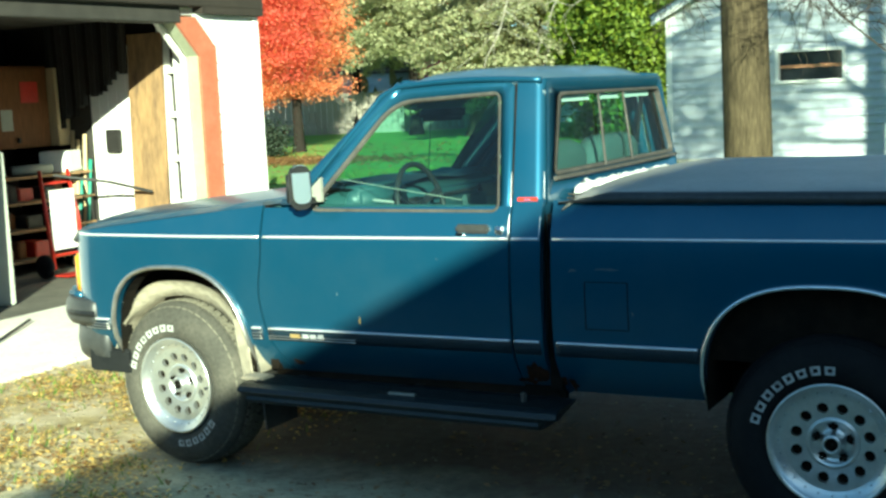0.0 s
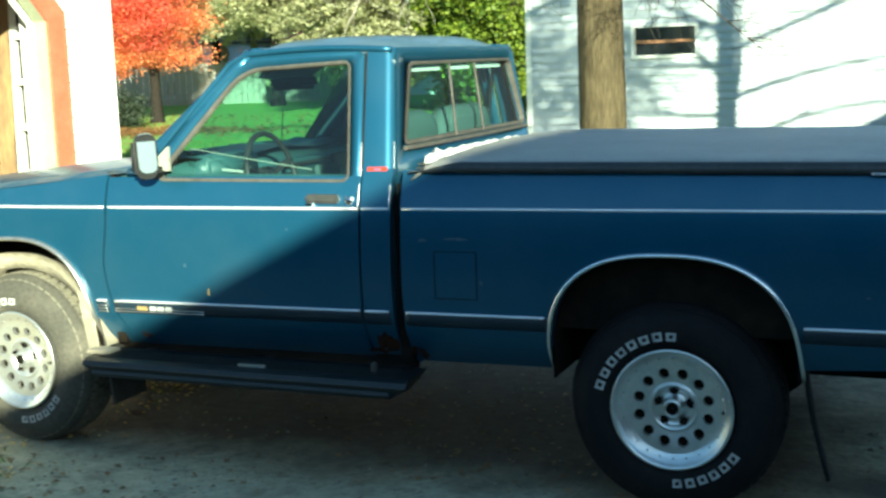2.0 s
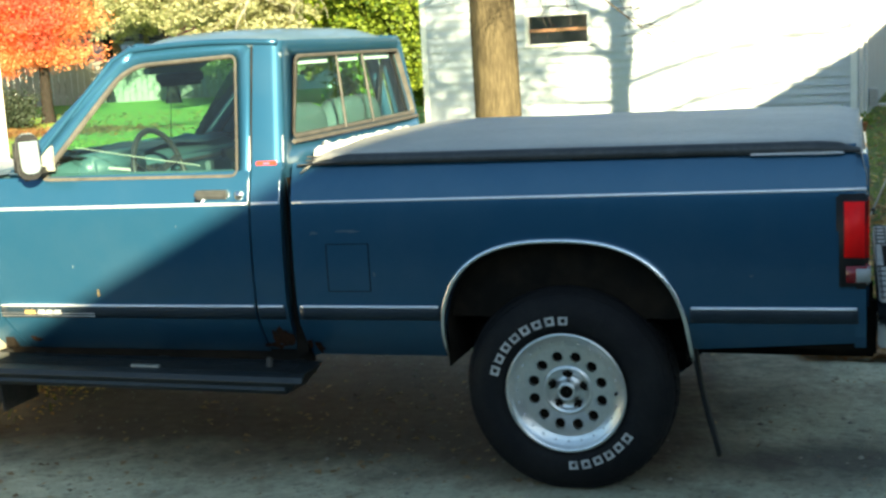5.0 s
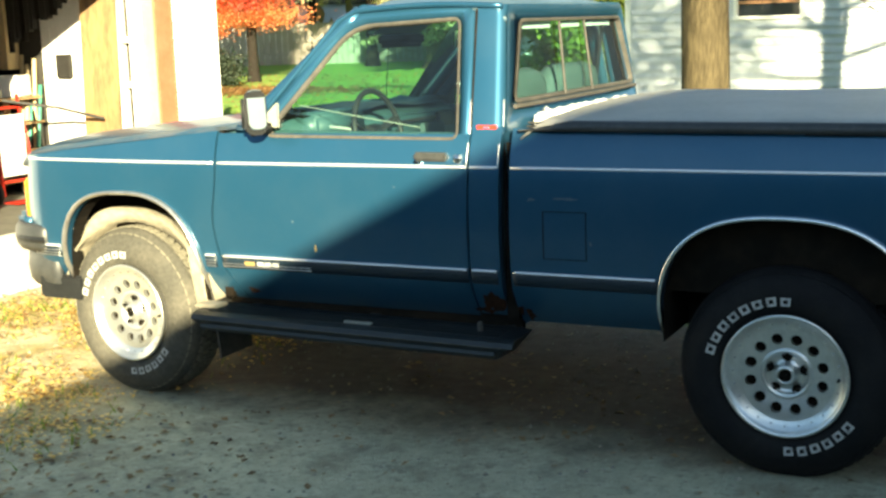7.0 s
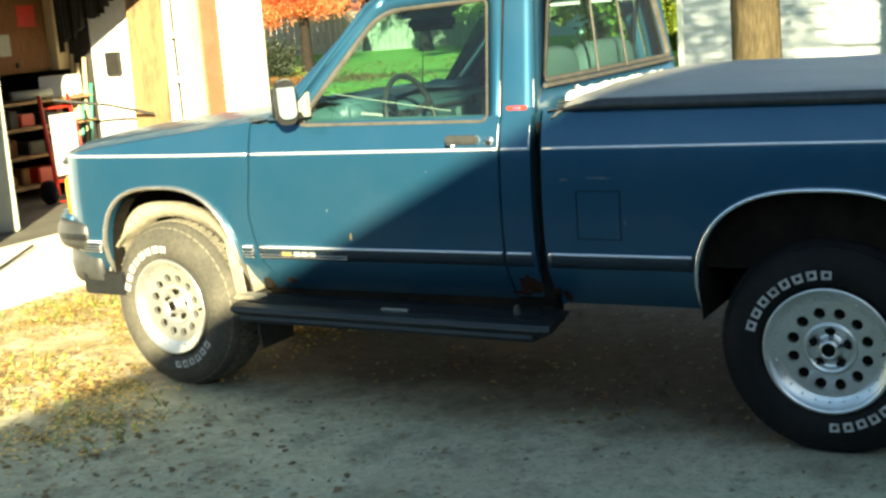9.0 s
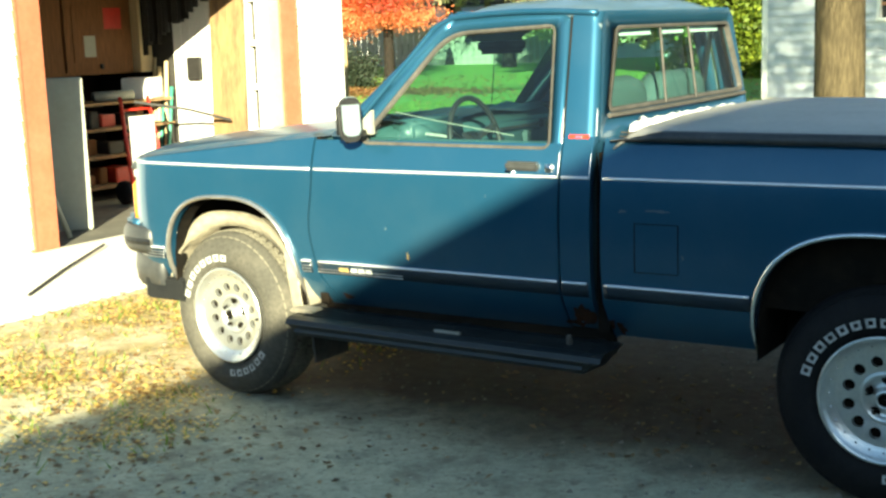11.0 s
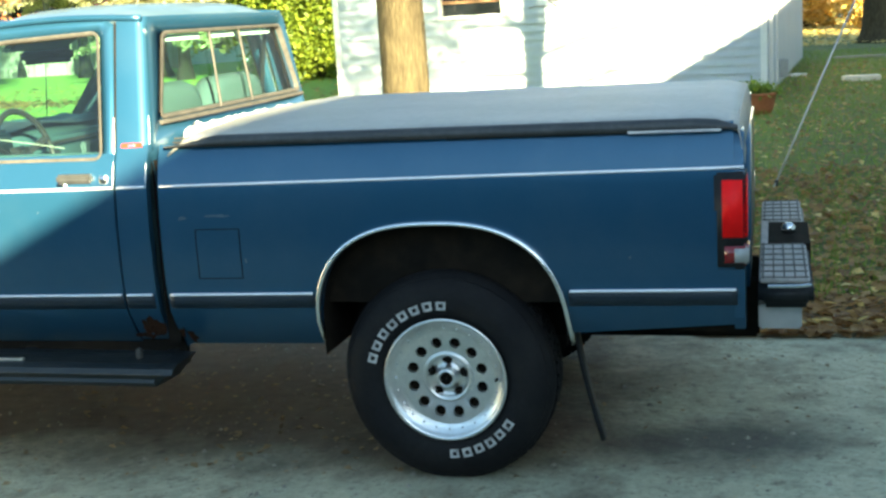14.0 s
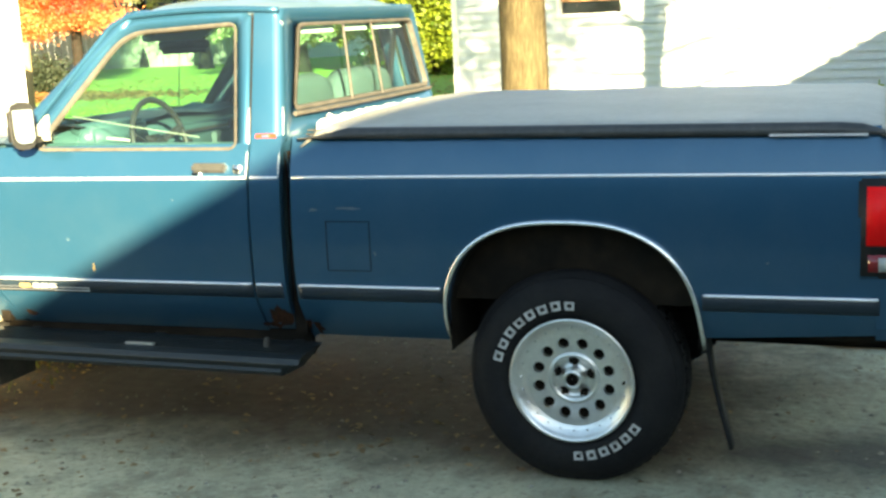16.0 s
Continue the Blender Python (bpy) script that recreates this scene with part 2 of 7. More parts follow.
SLAB = material("stained_slab", (0.13, 0.12, 0.095), 0.85, grain=0.25, scale=20, stain=(0.05, 0.045, 0.038), stain_scale=2.5, stain_amount=0.7)
# grey of the leaning panel and white sticker holds the garage's shade
GREY_BOARD = material("grey_panel", (0.28, 0.29, 0.25), 0.6, grain=0.06, stain=(0.2, 0.2, 0.17), stain_scale=2)
IRON = material("dark_iron", (0.03, 0.028, 0.026), 0.6, 0.4, grain=0.2)
TERRACOTTA = material("terracotta", (0.36, 0.12, 0.05), 0.85, grain=0.2, scale=30)
GREEN_PAINT = material("green_paint", (0.05, 0.22, 0.16), 0.5, grain=0.15, scale=30)
GALV = material("galvanised_steel", (0.42, 0.43, 0.42), 0.5, 0.6, grain=0.1)
WINDOW_DARK = material("dark_pane", (0.012, 0.014, 0.016), 0.08, grain=0.2, coat=0.5)
WINDOW_WOOD = material("window_bar_wood", (0.4, 0.2, 0.1), 0.7, grain=0.2)
POST_WOOD = material("weathered_post_wood", (0.3, 0.21, 0.11), 0.85, grain=0.25, scale=12, stretch=(8, 8, 0.6))
PALE_BLUE = material("pale_blue_siding", (0.42, 0.52, 0.6), 0.6, grain=0.06, scale=15, stain=(0.34, 0.43, 0.5), stain_scale=1.5)
FENCE = material("fence_boards", (0.30, 0.27, 0.23), 0.8, grain=0.2, rand=0.2)
PEBBLE = material("pebble", (0.22, 0.205, 0.165), 0.9, rand=0.6, grain=0.2, scale=60, spec=0.2)
MAPLE = leaf_material("maple_leaf", (0.8, 0.17, 0.06), (0.88, 0.42, 0.2))
MAPLE_RED = leaf_material("red_maple_leaf", (0.55, 0.05, 0.035), (0.8, 0.2, 0.12))
DARK_SHRUB = leaf_material("dark_shrub_leaf", (0.03, 0.05, 0.03), (0.07, 0.09, 0.055))
MAPLE_GOLD = leaf_material("golden_maple_leaf", (0.85, 0.3, 0.05), (0.9, 0.55, 0.13))
SPRUCE = leaf_material("spruce_needles", (0.34, 0.37, 0.19), (0.6, 0.58, 0.35))
PINE = leaf_material("pine_needles", (0.15, 0.16, 0.04), (0.36, 0.3, 0.07))
SHRUB = leaf_material("shrub_leaf", (0.06, 0.12, 0.012), (0.27, 0.33, 0.035))
WOODS = leaf_material("woods_leaf", (0.1, 0.14, 0.04), (0.26, 0.22, 0.07))
DRY_LEAF = leaf_material("dry_leaf", (0.26, 0.13, 0.05), (0.5, 0.31, 0.12))
DEBRIS = leaf_material("leaf_crumbs", (0.17, 0.12, 0.07), (0.36, 0.27, 0.15))
YELLOW_LEAF = leaf_material("yellow_leaf", (0.78, 0.54, 0.14), (0.85, 0.68, 0.32))
BLADE = leaf_material("grass_blade", (0.12, 0.24, 0.03), (0.3, 0.36, 0.07))
# walls of unseen buildings, chosen dark to cut the fill light
DARK_SIDING = material("brown_siding", (0.035, 0.03, 0.026), 0.85, grain=0.2, scale=6, stain=(0.035, 0.03, 0.025), spec=0.2)
BLOCKER_DARK = material("dark_blocker", (0.014, 0.015, 0.016), 0.9, grain=0.2, scale=6, spec=0.15)


def ground_material():
    """Packed gravel drive, lawn and leaf litter, told apart by place."""
    m = bpy.data.materials.new("ground")
    m.use_nodes = True
    nt = m.node_tree
    nodes, link = nt.nodes, nt.links.new
    b = nodes["Principled BSDF"]
    b.inputs["Roughness"].default_value = 0.92
    tc = nodes.new("ShaderNodeTexCoord")

    def noise_tex(scale, detail=6):
        n = nodes.new("ShaderNodeTexNoise")
        n.inputs["Scale"].default_value, n.inputs["Detail"].default_value = scale, detail
        n.inputs["Roughness"].default_value = 0.65
        link(tc.outputs["Object"], n.inputs["Vector"])
        return n.outputs["Fac"]

    def ramp(fac, stops):
        r = nodes.new("ShaderNodeValToRGB")
        while len(r.color_ramp.elements) < len(stops):
            r.color_ramp.elements.new(0.5)
        for e, (p, c) in zip(r.color_ramp.elements, stops):
            e.position, e.color = p, (*c, 1)
        link(fac, r.inputs[0])
        return r.outputs[0]

    def calc(op, a, c, clamp=False):
        n = nodes.new("ShaderNodeMath")
        n.operation, n.use_clamp = op, clamp
        for i, v in enumerate((a, c)):
            if isinstance(v, (int, float)):
                n.inputs[i].default_value = v
            else:
                link(v, n.inputs[i])
        return n.outputs[0]

    def mix(fac, a, c):
        n = nodes.new("ShaderNodeMix")
        n.data_type = "RGBA"
        link(fac, n.inputs["Factor"])
        link(a, n.inputs["A"])
        link(c, n.inputs["B"])
        return n.outputs["Result"]

    fine, mid, big = noise_tex(90), noise_tex(14), noise_tex(1.3)
    gravel = mix(calc("MULTIPLY", fine, 0.7), ramp(mid, ((0.3, (0.31, 0.315, 0.225)), (0.7, (0.54, 0.555, 0.40)))), ramp(big, ((0.35, (0.27, 0.265, 0.185)), (0.65, (0.61, 0.63, 0.46)))))
    lawn_green = mix(mid, ramp(fine, ((0.3, (0.09, 0.19, 0.02)), (0.7, (0.22, 0.42, 0.05)))), ramp(big, ((0.3, (0.16, 0.33, 0.035)), (0.7, (0.3, 0.42, 0.08)))))
    lawn = mix(ramp(noise_tex(4.5, 8), ((0.52, (0, 0, 0)), (0.7, (0.7, 0.7, 0.7)))), lawn_green, ramp(fine, ((0.3, (0.09, 0.065, 0.03)), (0.7, (0.24, 0.17, 0.08)))))
    litter = mix(ramp(noise_tex(2.6), ((0.42, (0, 0, 0)), (0.6, (1, 1, 1)))), ramp(mid, ((0.3, (0.17, 0.13, 0.045)), (0.5, (0.42, 0.31, 0.11)), (0.7, (0.62, 0.48, 0.2)))), ramp(mid, ((0.3, (0.58, 0.46, 0.29)), (0.7, (0.76, 0.64, 0.43)))))
    sep = nodes.new("ShaderNodeSeparateXYZ")
    link(tc.outputs["Object"], sep.inputs[0])
    x, y = sep.outputs[0], sep.outputs[1]
    wob = calc("MULTIPLY", calc("SUBTRACT", noise_tex(1.8), 0.5), 1.2)
    # lawn beyond the drive
    lawn_y = calc("MULTIPLY", calc("SUBTRACT", calc("ADD", y, wob), 2.0), 2.5, True)
    back_y = calc("MULTIPLY", calc("SUBTRACT", -3.6, calc("ADD", y, wob)), 2.5, True)
        # litter patch ahead of the wheels
    left = calc("MULTIPLY", calc("SUBTRACT", calc("SUBTRACT", -2.55, x), wob), 1.6, True)
    near = calc("MULTIPLY", calc("ADD", calc("ADD", y, wob), 1.0), 1.2, True)
    patch = calc("MULTIPLY", calc("MULTIPLY", left, near), 0.75, True)
    blot = calc("MULTIPLY", calc("SUBTRACT", noise_tex(3.2, 8), 0.5), 5.0, True)
    gravel = mix(calc("MULTIPLY", blot, 0.75), gravel, ramp(fine, ((0.3, (0.065, 0.055, 0.04)), (0.7, (0.13, 0.115, 0.085)))))
    spot = calc("MULTIPLY", calc("SUBTRACT", noise_tex(12.0, 7), 0.58), 10.0, True)
    gravel = mix(calc("MULTIPLY", spot, 0.6), gravel, ramp(mid, ((0.3, (0.05, 0.04, 0.03)), (0.7, (0.1, 0.085, 0.06)))))
    # coarser stones and dark crumbs through the packed gravel
    grit = noise_tex(36.0, 4)
    gravel = mix(calc("MULTIPLY", calc("SUBTRACT", grit, 0.53), 5.0, True), gravel, ramp(fine, ((0.35, (0.13, 0.115, 0.085)), (0.65, (0.3, 0.28, 0.22)))))
    gravel = mix(calc("MULTIPLY", calc("SUBTRACT", 0.40, grit), 6.0, True), gravel, ramp(fine, ((0.35, (0.52, 0.55, 0.41)), (0.65, (0.7, 0.75, 0.58)))))
    # soil and oil where vehicles stand, darkened more for shade under the truck
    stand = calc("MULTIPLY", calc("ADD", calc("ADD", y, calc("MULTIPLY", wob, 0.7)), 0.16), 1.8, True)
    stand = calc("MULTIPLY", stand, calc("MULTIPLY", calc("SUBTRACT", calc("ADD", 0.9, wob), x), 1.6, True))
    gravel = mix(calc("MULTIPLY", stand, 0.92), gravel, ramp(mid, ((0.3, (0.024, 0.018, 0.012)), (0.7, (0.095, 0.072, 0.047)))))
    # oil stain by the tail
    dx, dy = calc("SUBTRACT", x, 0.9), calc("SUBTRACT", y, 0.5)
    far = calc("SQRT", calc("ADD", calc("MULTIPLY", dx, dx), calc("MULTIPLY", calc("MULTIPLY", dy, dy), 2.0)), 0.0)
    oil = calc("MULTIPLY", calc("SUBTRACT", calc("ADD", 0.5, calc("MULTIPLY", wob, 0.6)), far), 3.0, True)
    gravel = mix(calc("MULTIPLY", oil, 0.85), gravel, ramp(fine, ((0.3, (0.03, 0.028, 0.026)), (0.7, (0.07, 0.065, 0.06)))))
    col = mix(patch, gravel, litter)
    # worn, leaf-brown lawn east of the house and bare soil along the drive
    # the darker tones of this eastern part also hold its shade
    east = calc("MULTIPLY", calc("SUBTRACT", x, 0.0), 0.8, True)
    lawn = mix(calc("MULTIPLY", east, 0.85), lawn, ramp(noise_tex(5.0, 8), ((0.35, (0.05, 0.075, 0.02)), (0.65, (0.16, 0.12, 0.05)))))
    soil = calc("MULTIPLY", calc("SUBTRACT", 3.6, calc("ADD", y, wob)), 0.7, True)
    lawn = mix(calc("MULTIPLY", calc("MULTIPLY", soil, east), 0.75), lawn, ramp(mid, ((0.3, (0.07, 0.052, 0.033)), (0.7, (0.2, 0.16, 0.11)))))
    col = mix(lawn_y, col, lawn)
    # dark ground behind the drive, unseen, added to darken reflections in the paint
    col = mix(back_y, col, ramp(fine, ((0.3, (0.03, 0.03, 0.031)), (0.7, (0.06, 0.06, 0.058)))))
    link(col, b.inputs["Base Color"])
    bp = nodes.new("ShaderNodeBump")
    bp.inputs["Strength"].default_value, bp.inputs["Distance"].default_value = 0.6, 0.02
    link(calc("ADD", fine, mid), bp.inputs["Height"])
    link(bp.outputs[0], b.inputs["Normal"])
    return m


GROUND = ground_material()


# ---- building helpers ----
def mesh_of(name, verts, faces, mat, smooth=False):
    me = bpy.data.meshes.new(name)
    me.from_pydata([tuple(v) for v in verts], [], [tuple(f) for f in faces])
    me.materials.append(mat)
    if smooth:
        me.shade_smooth()
    me.update()
    return me


def part(name, bm, mat, parent=None, label="", smooth=False, flip=True):
    """Links a bmesh as one mesh object, under a thing or a part."""
    if flip:
        bmesh.ops.recalc_face_normals(bm, faces=bm.faces)
    me = bpy.data.meshes.new(name)
    bm.to_mesh(me)
    bm.free()
    me.materials.append(mat)
    if smooth:
        me.shade_smooth()
    ob = new(name, me)
    ob.parent = parent
    if label:
        tagged(ob, label)
    return ob


def raw(name, verts, faces, mat, parent=None, label="", smooth=False):
    ob = new(name, mesh_of(name, verts, faces, mat, smooth))
    ob.parent = parent
    if label:
        tagged(ob, label)
    return ob


def thing(name, label, category, group="", kind="", at=(0, 0, 0)):
    ob = new(name)
    ob.empty_display_size = 0.1
    ob.location = at
    return tagged(ob, label, category, group, kind)


def sharp(bm, angle=35):
    for e in bm.edges:
        e.smooth = not (len(e.link_faces) == 2 and e.calc_face_angle(0) > radians(angle))
    return bm


def box(x0, x1, y0, y1, z0, z1, bevel=0.0, bm=None, seg=2):
    own = bm or bmesh.new()
    tmp = bmesh.new() if bm else own
    bmesh.ops.create_cube(tmp, size=1)
    for v in tmp.verts:
        v.co = Vector(((x0 + x1) / 2 + v.co.x * (x1 - x0), (y0 + y1) / 2 + v.co.y * (y1 - y0), (z0 + z1) / 2 + v.co.z * (z1 - z0)))
    if bevel:
        bmesh.ops.bevel(tmp, geom=tmp.edges[:], offset=bevel, segments=seg, affect="EDGES", clamp_overlap=True)
    if bm:
        join(bm, tmp)
    return own


def join(bm, other):
    """Adds the geometry of another bmesh, which it frees."""
    vs = [bm.verts.new(v.co) for v in other.verts]
    other.verts.index_update()
    for f in other.faces:
        bm.faces.new([vs[v.index] for v in f.verts])
    other.free()
    return bm


def prism(points, y0, y1, bevel=0.0):
    """A plate with the given outline in x and z, from y0 to y1."""
    bm = bmesh.new()
    a = [bm.verts.new((x, y0, z)) for x, z in points]
    b = [bm.verts.new((x, y1, z)) for x, z in points]
    bm.faces.new(a)
    bm.faces.new(b[::-1])
    n = len(a)
    for i in range(n):
        bm.faces.new((a[i], b[i], b[(i + 1) % n], a[(i + 1) % n]))
    if bevel:
        bmesh.ops.bevel(bm, geom=bm.edges[:], offset=bevel, segments=2, affect="EDGES", clamp_overlap=True)
    return bm


def sweep(points, radii, sides=8, flat=(1.0, 1.0), closed=False, bm=None, up=(0, 1, 0)):
    """A tube along points; radii: one or one a point; flat: scales across the two axes of the section."""
    bm = bm or bmesh.new()
    pts = [Vector(p) for p in points]
    n = len(pts)
    rr = [radii] * n if isinstance(radii, (int, float)) else list(radii)
    rings = []
    for i, p in enumerate(pts):
        a, b = pts[max(i - 1, 0)], pts[min(i + 1, n - 1)]
        if closed:
            a, b = pts[i - 1], pts[(i + 1) % n]
        t = (b - a).normalized()
        u = Vector(up)
        if abs(t.dot(u)) > 0.95:
            u = Vector((1, 0, 0))
        s = t.cross(u).normalized()
        w = s.cross(t)
        rings.append([bm.verts.new(p + rr[i] * (flat[0] * math.cos(k * math.tau / sides) * s + flat[1] * math.sin(k * math.tau / sides) * w)) for k in range(sides)])
    for i in range(n if closed else n - 1):
        r, q = rings[i], rings[(i + 1) % n]
        for k in range(sides):
            bm.faces.new((r[k], r[(k + 1) % sides], q[(k + 1) % sides], q[k]))
    if not closed:
        bm.faces.new(rings[0])
        bm.faces.new(rings[-1][::-1])
    return bm


def revolve(profile, steps=48, bm=None, arc=(0, math.tau)):
    """Turns a profile of (radius, y) about the y axis."""
    bm = bm or bmesh.new()
    full = arc[1] - arc[0] > math.tau - 0.01
    rings = []
    for k in range(steps if full else steps + 1):
        a = arc[0] + (arc[1] - arc[0]) * k / steps
        rings.append([bm.verts.new((r * math.cos(a), y, r * math.sin(a))) for r, y in profile])
    for k in range(steps):
        p, q = rings[k], rings[(k + 1) % len(rings)]
        for i in range(len(profile) - 1):
            bm.faces.new((p[i], p[i + 1], q[i + 1], q[i]))
    return bm


def grid(fn, us, vs, bm=None):
    """A sheet: fn(u, v) gives the place."""
    bm = bm or bmesh.new()
    rows = [[bm.verts.new(fn(u, v)) for v in vs] for u in us]
    for a, b in zip(rows, rows[1:]):
        for i in range(len(vs) - 1):
            bm.faces.new((a[i], a[i + 1], b[i + 1], b[i]))
    return bm


def steps(a, b, n):
    return [a + (b - a) * i / n for i in range(n + 1)]


def moved(bm, m):
    bmesh.ops.transform(bm, matrix=m, verts=bm.verts)
    return bm


def thicken(bm, depth):
    """Gives a sheet thickness, inwards from its faces."""
    bmesh.ops.recalc_face_normals(bm, faces=bm.faces)
    bmesh.ops.solidify(bm, geom=bm.faces[:], thickness=depth)
    return bm


# ---- setting ----

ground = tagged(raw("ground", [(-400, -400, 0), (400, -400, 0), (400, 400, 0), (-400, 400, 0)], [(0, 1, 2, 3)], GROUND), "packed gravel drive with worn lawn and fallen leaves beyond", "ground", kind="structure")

# concrete apron before the garage
apron = tagged(part("pavement", box(-6.52, -4.85, -1.6, 6.2, -0.06, 0.022, 0.012), CONCRETE), "sunlit concrete apron before the garage door", "pavement", kind="structure")

# garage: front wall along y, facing the truck's nose
GX, GY0, GY1, GYC, GH = -6.5, 2.22, 4.87, 5.735, 2.31
RW = 5.2
garage = thing("garage", "white-sided garage with an open doorway and cluttered inside", "garage", at=(GX, 4.0, 0))
gp = Matrix.Translation((-GX, -4.0, 0))


def garage_part(name, bm, mat, label="", parent=None):
    return part(name, moved(bm, gp), mat, parent or garage, label)


core = GX - 0.12
garage_part("front_wall", join(join(box(core, GX - 0.02, GY1 + 0.2, GYC, 0, 2.62), box(core, GX - 0.02, GY0 - 0.2, GY1 + 0.2, GH + 0.02, 2.62)), box(core, GX - 0.02, -1.2, GY0 - 0.2, 0, 2.62)), WHITE_PAINT)
garage_part("side_wall", box(-12.6, core, GYC - 0.1, GYC, 0, 2.62), WHITE_PAINT)
garage_part("inner_wall", box(-9.25, core - 0.14, RW, RW + 0.06, 0.03, 2.49), SHADED_WALL)
garage_part("side_wall", box(-12.6, core, -1.2, -1.1, 0, 2.62), SHADED_WALL)
garage_part("back_wall", box(-12.7, -12.6, -1.2, GYC, 0, 2.62), SHADED_WALL)
garage_part("inner_ceiling", box(-12.6, core - 0.01, -1.1, GYC - 0.1, 2.5, 2.56), SHADED_WALL)
garage_part("floor_slab", box(-12.6, GX + 0.0, -1.1, GYC - 0.1, -0.06, 0.024), SLAB)
lap_z = 0.05
while lap_z < 2.4:
    for ya, yb in ((GY1 + 0.225, GYC + 0.015), (-1.2, GY0 - 0.225)):
        b = bmesh.new()
        vs = [b.verts.new(c) for c in ((GX - 0.02, ya, lap_z), (GX + 0.014, ya, lap_z), (GX - 0.004, ya, lap_z + 0.155), (GX - 0.02, ya, lap_z + 0.155), (GX - 0.02, yb, lap_z), (GX + 0.014, yb, lap_z), (GX - 0.004, yb, lap_z + 0.155), (GX - 0.02, yb, lap_z + 0.155))]
        for f in ((0, 1, 2, 3), (4, 7, 6, 5), (0, 4, 5, 1), (1, 5, 6, 2), (2, 6, 7, 3)):
            b.faces.new([vs[i] for i in f])
        garage_part("siding_board", b, GARAGE_SIDING)
    lap_z += 0.155
garage_part("corner_post", box(GX - 0.03, GX + 0.02, GYC - 0.06, GYC + 0.02, 0, 2.45, 0.004), GARAGE_SIDING)
# jambs whose upper corners are clipped
for yc, s_ in ((GY1, 1), (GY0, -1)):
    pts = [(yc + s_ * y, z) for y, z in ((0.23, 0.0), (0.23, 2.05), (-0.03, GH), (-0.34, GH), (0.0, 1.97), (0.0, 0.0))]
    for nm, xa, xb, mt, lab in (("door_jamb", GX - 0.01, GX + 0.018, JAMB, "red-brown painted door jamb with a clipped corner"), ("jamb_lining", core - 0.02, GX - 0.011, LINING, "pale lining of the door jamb")):
        bm = bmesh.new()
        a = [bm.verts.new((xa, y, z)) for y, z in pts]
        b = [bm.verts.new((xb, y, z)) for y, z in pts]
        bm.faces.new(a), bm.faces.new(b[::-1])
        for i in range(6):
            bm.faces.new((a[i], b[i], b[(i + 1) % 6], a[(i + 1) % 6]))
        garage_part(nm, bm, mt, lab)
    garage_part("jamb_bead", box(GX + 0.004, GX + 0.024, min(yc + s_ * 0.20, yc + s_ * 0.225), max(yc + s_ * 0.20, yc + s_ * 0.225), 0, 2.04, 0.004), JAMB)
    bm = bmesh.new()
    pts = [(yc + s_ * 0.232, 2.052), (yc + s_ * 0.232, GH + 0.03), (yc - s_ * 0.03, GH + 0.03)]
    a = [bm.verts.new((core, y, z)) for y, z in pts]
    b = [bm.verts.new((GX + 0.012, y, z)) for y, z in pts]
    bm.faces.new(a), bm.faces.new(b[::-1])
    for i in range(3):
        bm.faces.new((a[i], b[i], b[(i + 1) % 3], a[(i + 1) % 3]))
    garage_part("corner_siding", bm, GARAGE_SIDING)
    bm = bmesh.new()
    pts = [(yc + s_ * y, z) for y, z in ((0.0, 0.0), (0.0, 1.96), (-0.35, GH - 0.01), (-0.395, GH - 0.01), (-0.035, 1.945), (-0.035, 0.0))]
    a = [bm.verts.new((core - 0.07, y, z)) for y, z in pts]
    b = [bm.verts.new((core - 0.025, y, z)) for y, z in pts]
    bm.faces.new(a), bm.faces.new(b[::-1])
    for i in range(6):
        bm.faces.new((a[i], b[i], b[(i + 1) % 6], a[(i + 1) % 6]))
    garage_part("weather_strip", bm, WHITE_PAINT)
garage_part("door_header", box(core - 0.03, GX + 0.03, GY0 + 0.22, GY1 - 0.24, 2.255, 2.40, 0.006), SHADED_WALL)
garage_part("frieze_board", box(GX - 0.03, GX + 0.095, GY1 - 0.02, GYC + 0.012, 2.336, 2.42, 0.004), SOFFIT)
garage_part("raised_door", box(-8.9, core - 0.2, GY0 - 0.02, GY1 + 0.02, GH + 0.04, GH + 0.09, 0.01), SHADED_WALL, "dark overhead door rolled up inside")
# eave and roof
garage_part("fascia", box(GX - 0.1, GX + 0.1, -1.6, GYC + 0.01, 2.395, 2.58, 0.008), SOFFIT, "grey fascia in shade")
bm = bmesh.new()
for x, y, z in ((GX + 0.14, -1.7, 2.6), (GX + 0.14, GYC + 0.35, 2.6), (-9.6, GYC + 0.35, 3.9), (-9.6, -1.7, 3.9), (-12.9, -1.7, 2.6), (-12.9, GYC + 0.35, 2.6)):
    bm.verts.new((x, y, z))
bm.verts.ensure_lookup_table()
bm.faces.new([bm.verts[i] for i in (0, 1, 2, 3)]), bm.faces.new([bm.verts[i] for i in (3, 2, 5, 4)])
garage_part("roof", thicken(bm, -0.08), SHINGLE)
for yy in (GYC - 0.05, -1.15):
    bm = bmesh.new()
    bm.faces.new([bm.verts.new(c) for c in ((GX - 0.02, yy, 2.5), (-9.6, yy, 3.85), (-12.6, yy, 2.5))])
    garage_part("gable_wall", thicken(bm, 0.06), GARAGE_SIDING)

# white house across the lawn: a gable end in lap siding
HA, HB = Vector((0.96, 15.34, 0)), Vector((-5.82, 15.80, 0))
house = thing("house", "white lap-sided house with one small dark window in its gable", "house", at=HA)
hu = (HB - HA).normalized()
HW = (HB - HA).length
hn = Vector((hu.y, -hu.x, 0))
if hn.y > 0:
    hn = -hn
PITCH = 0.5
EAVE, PEAK = 2.6, 2.6 + HW / 2 * PITCH
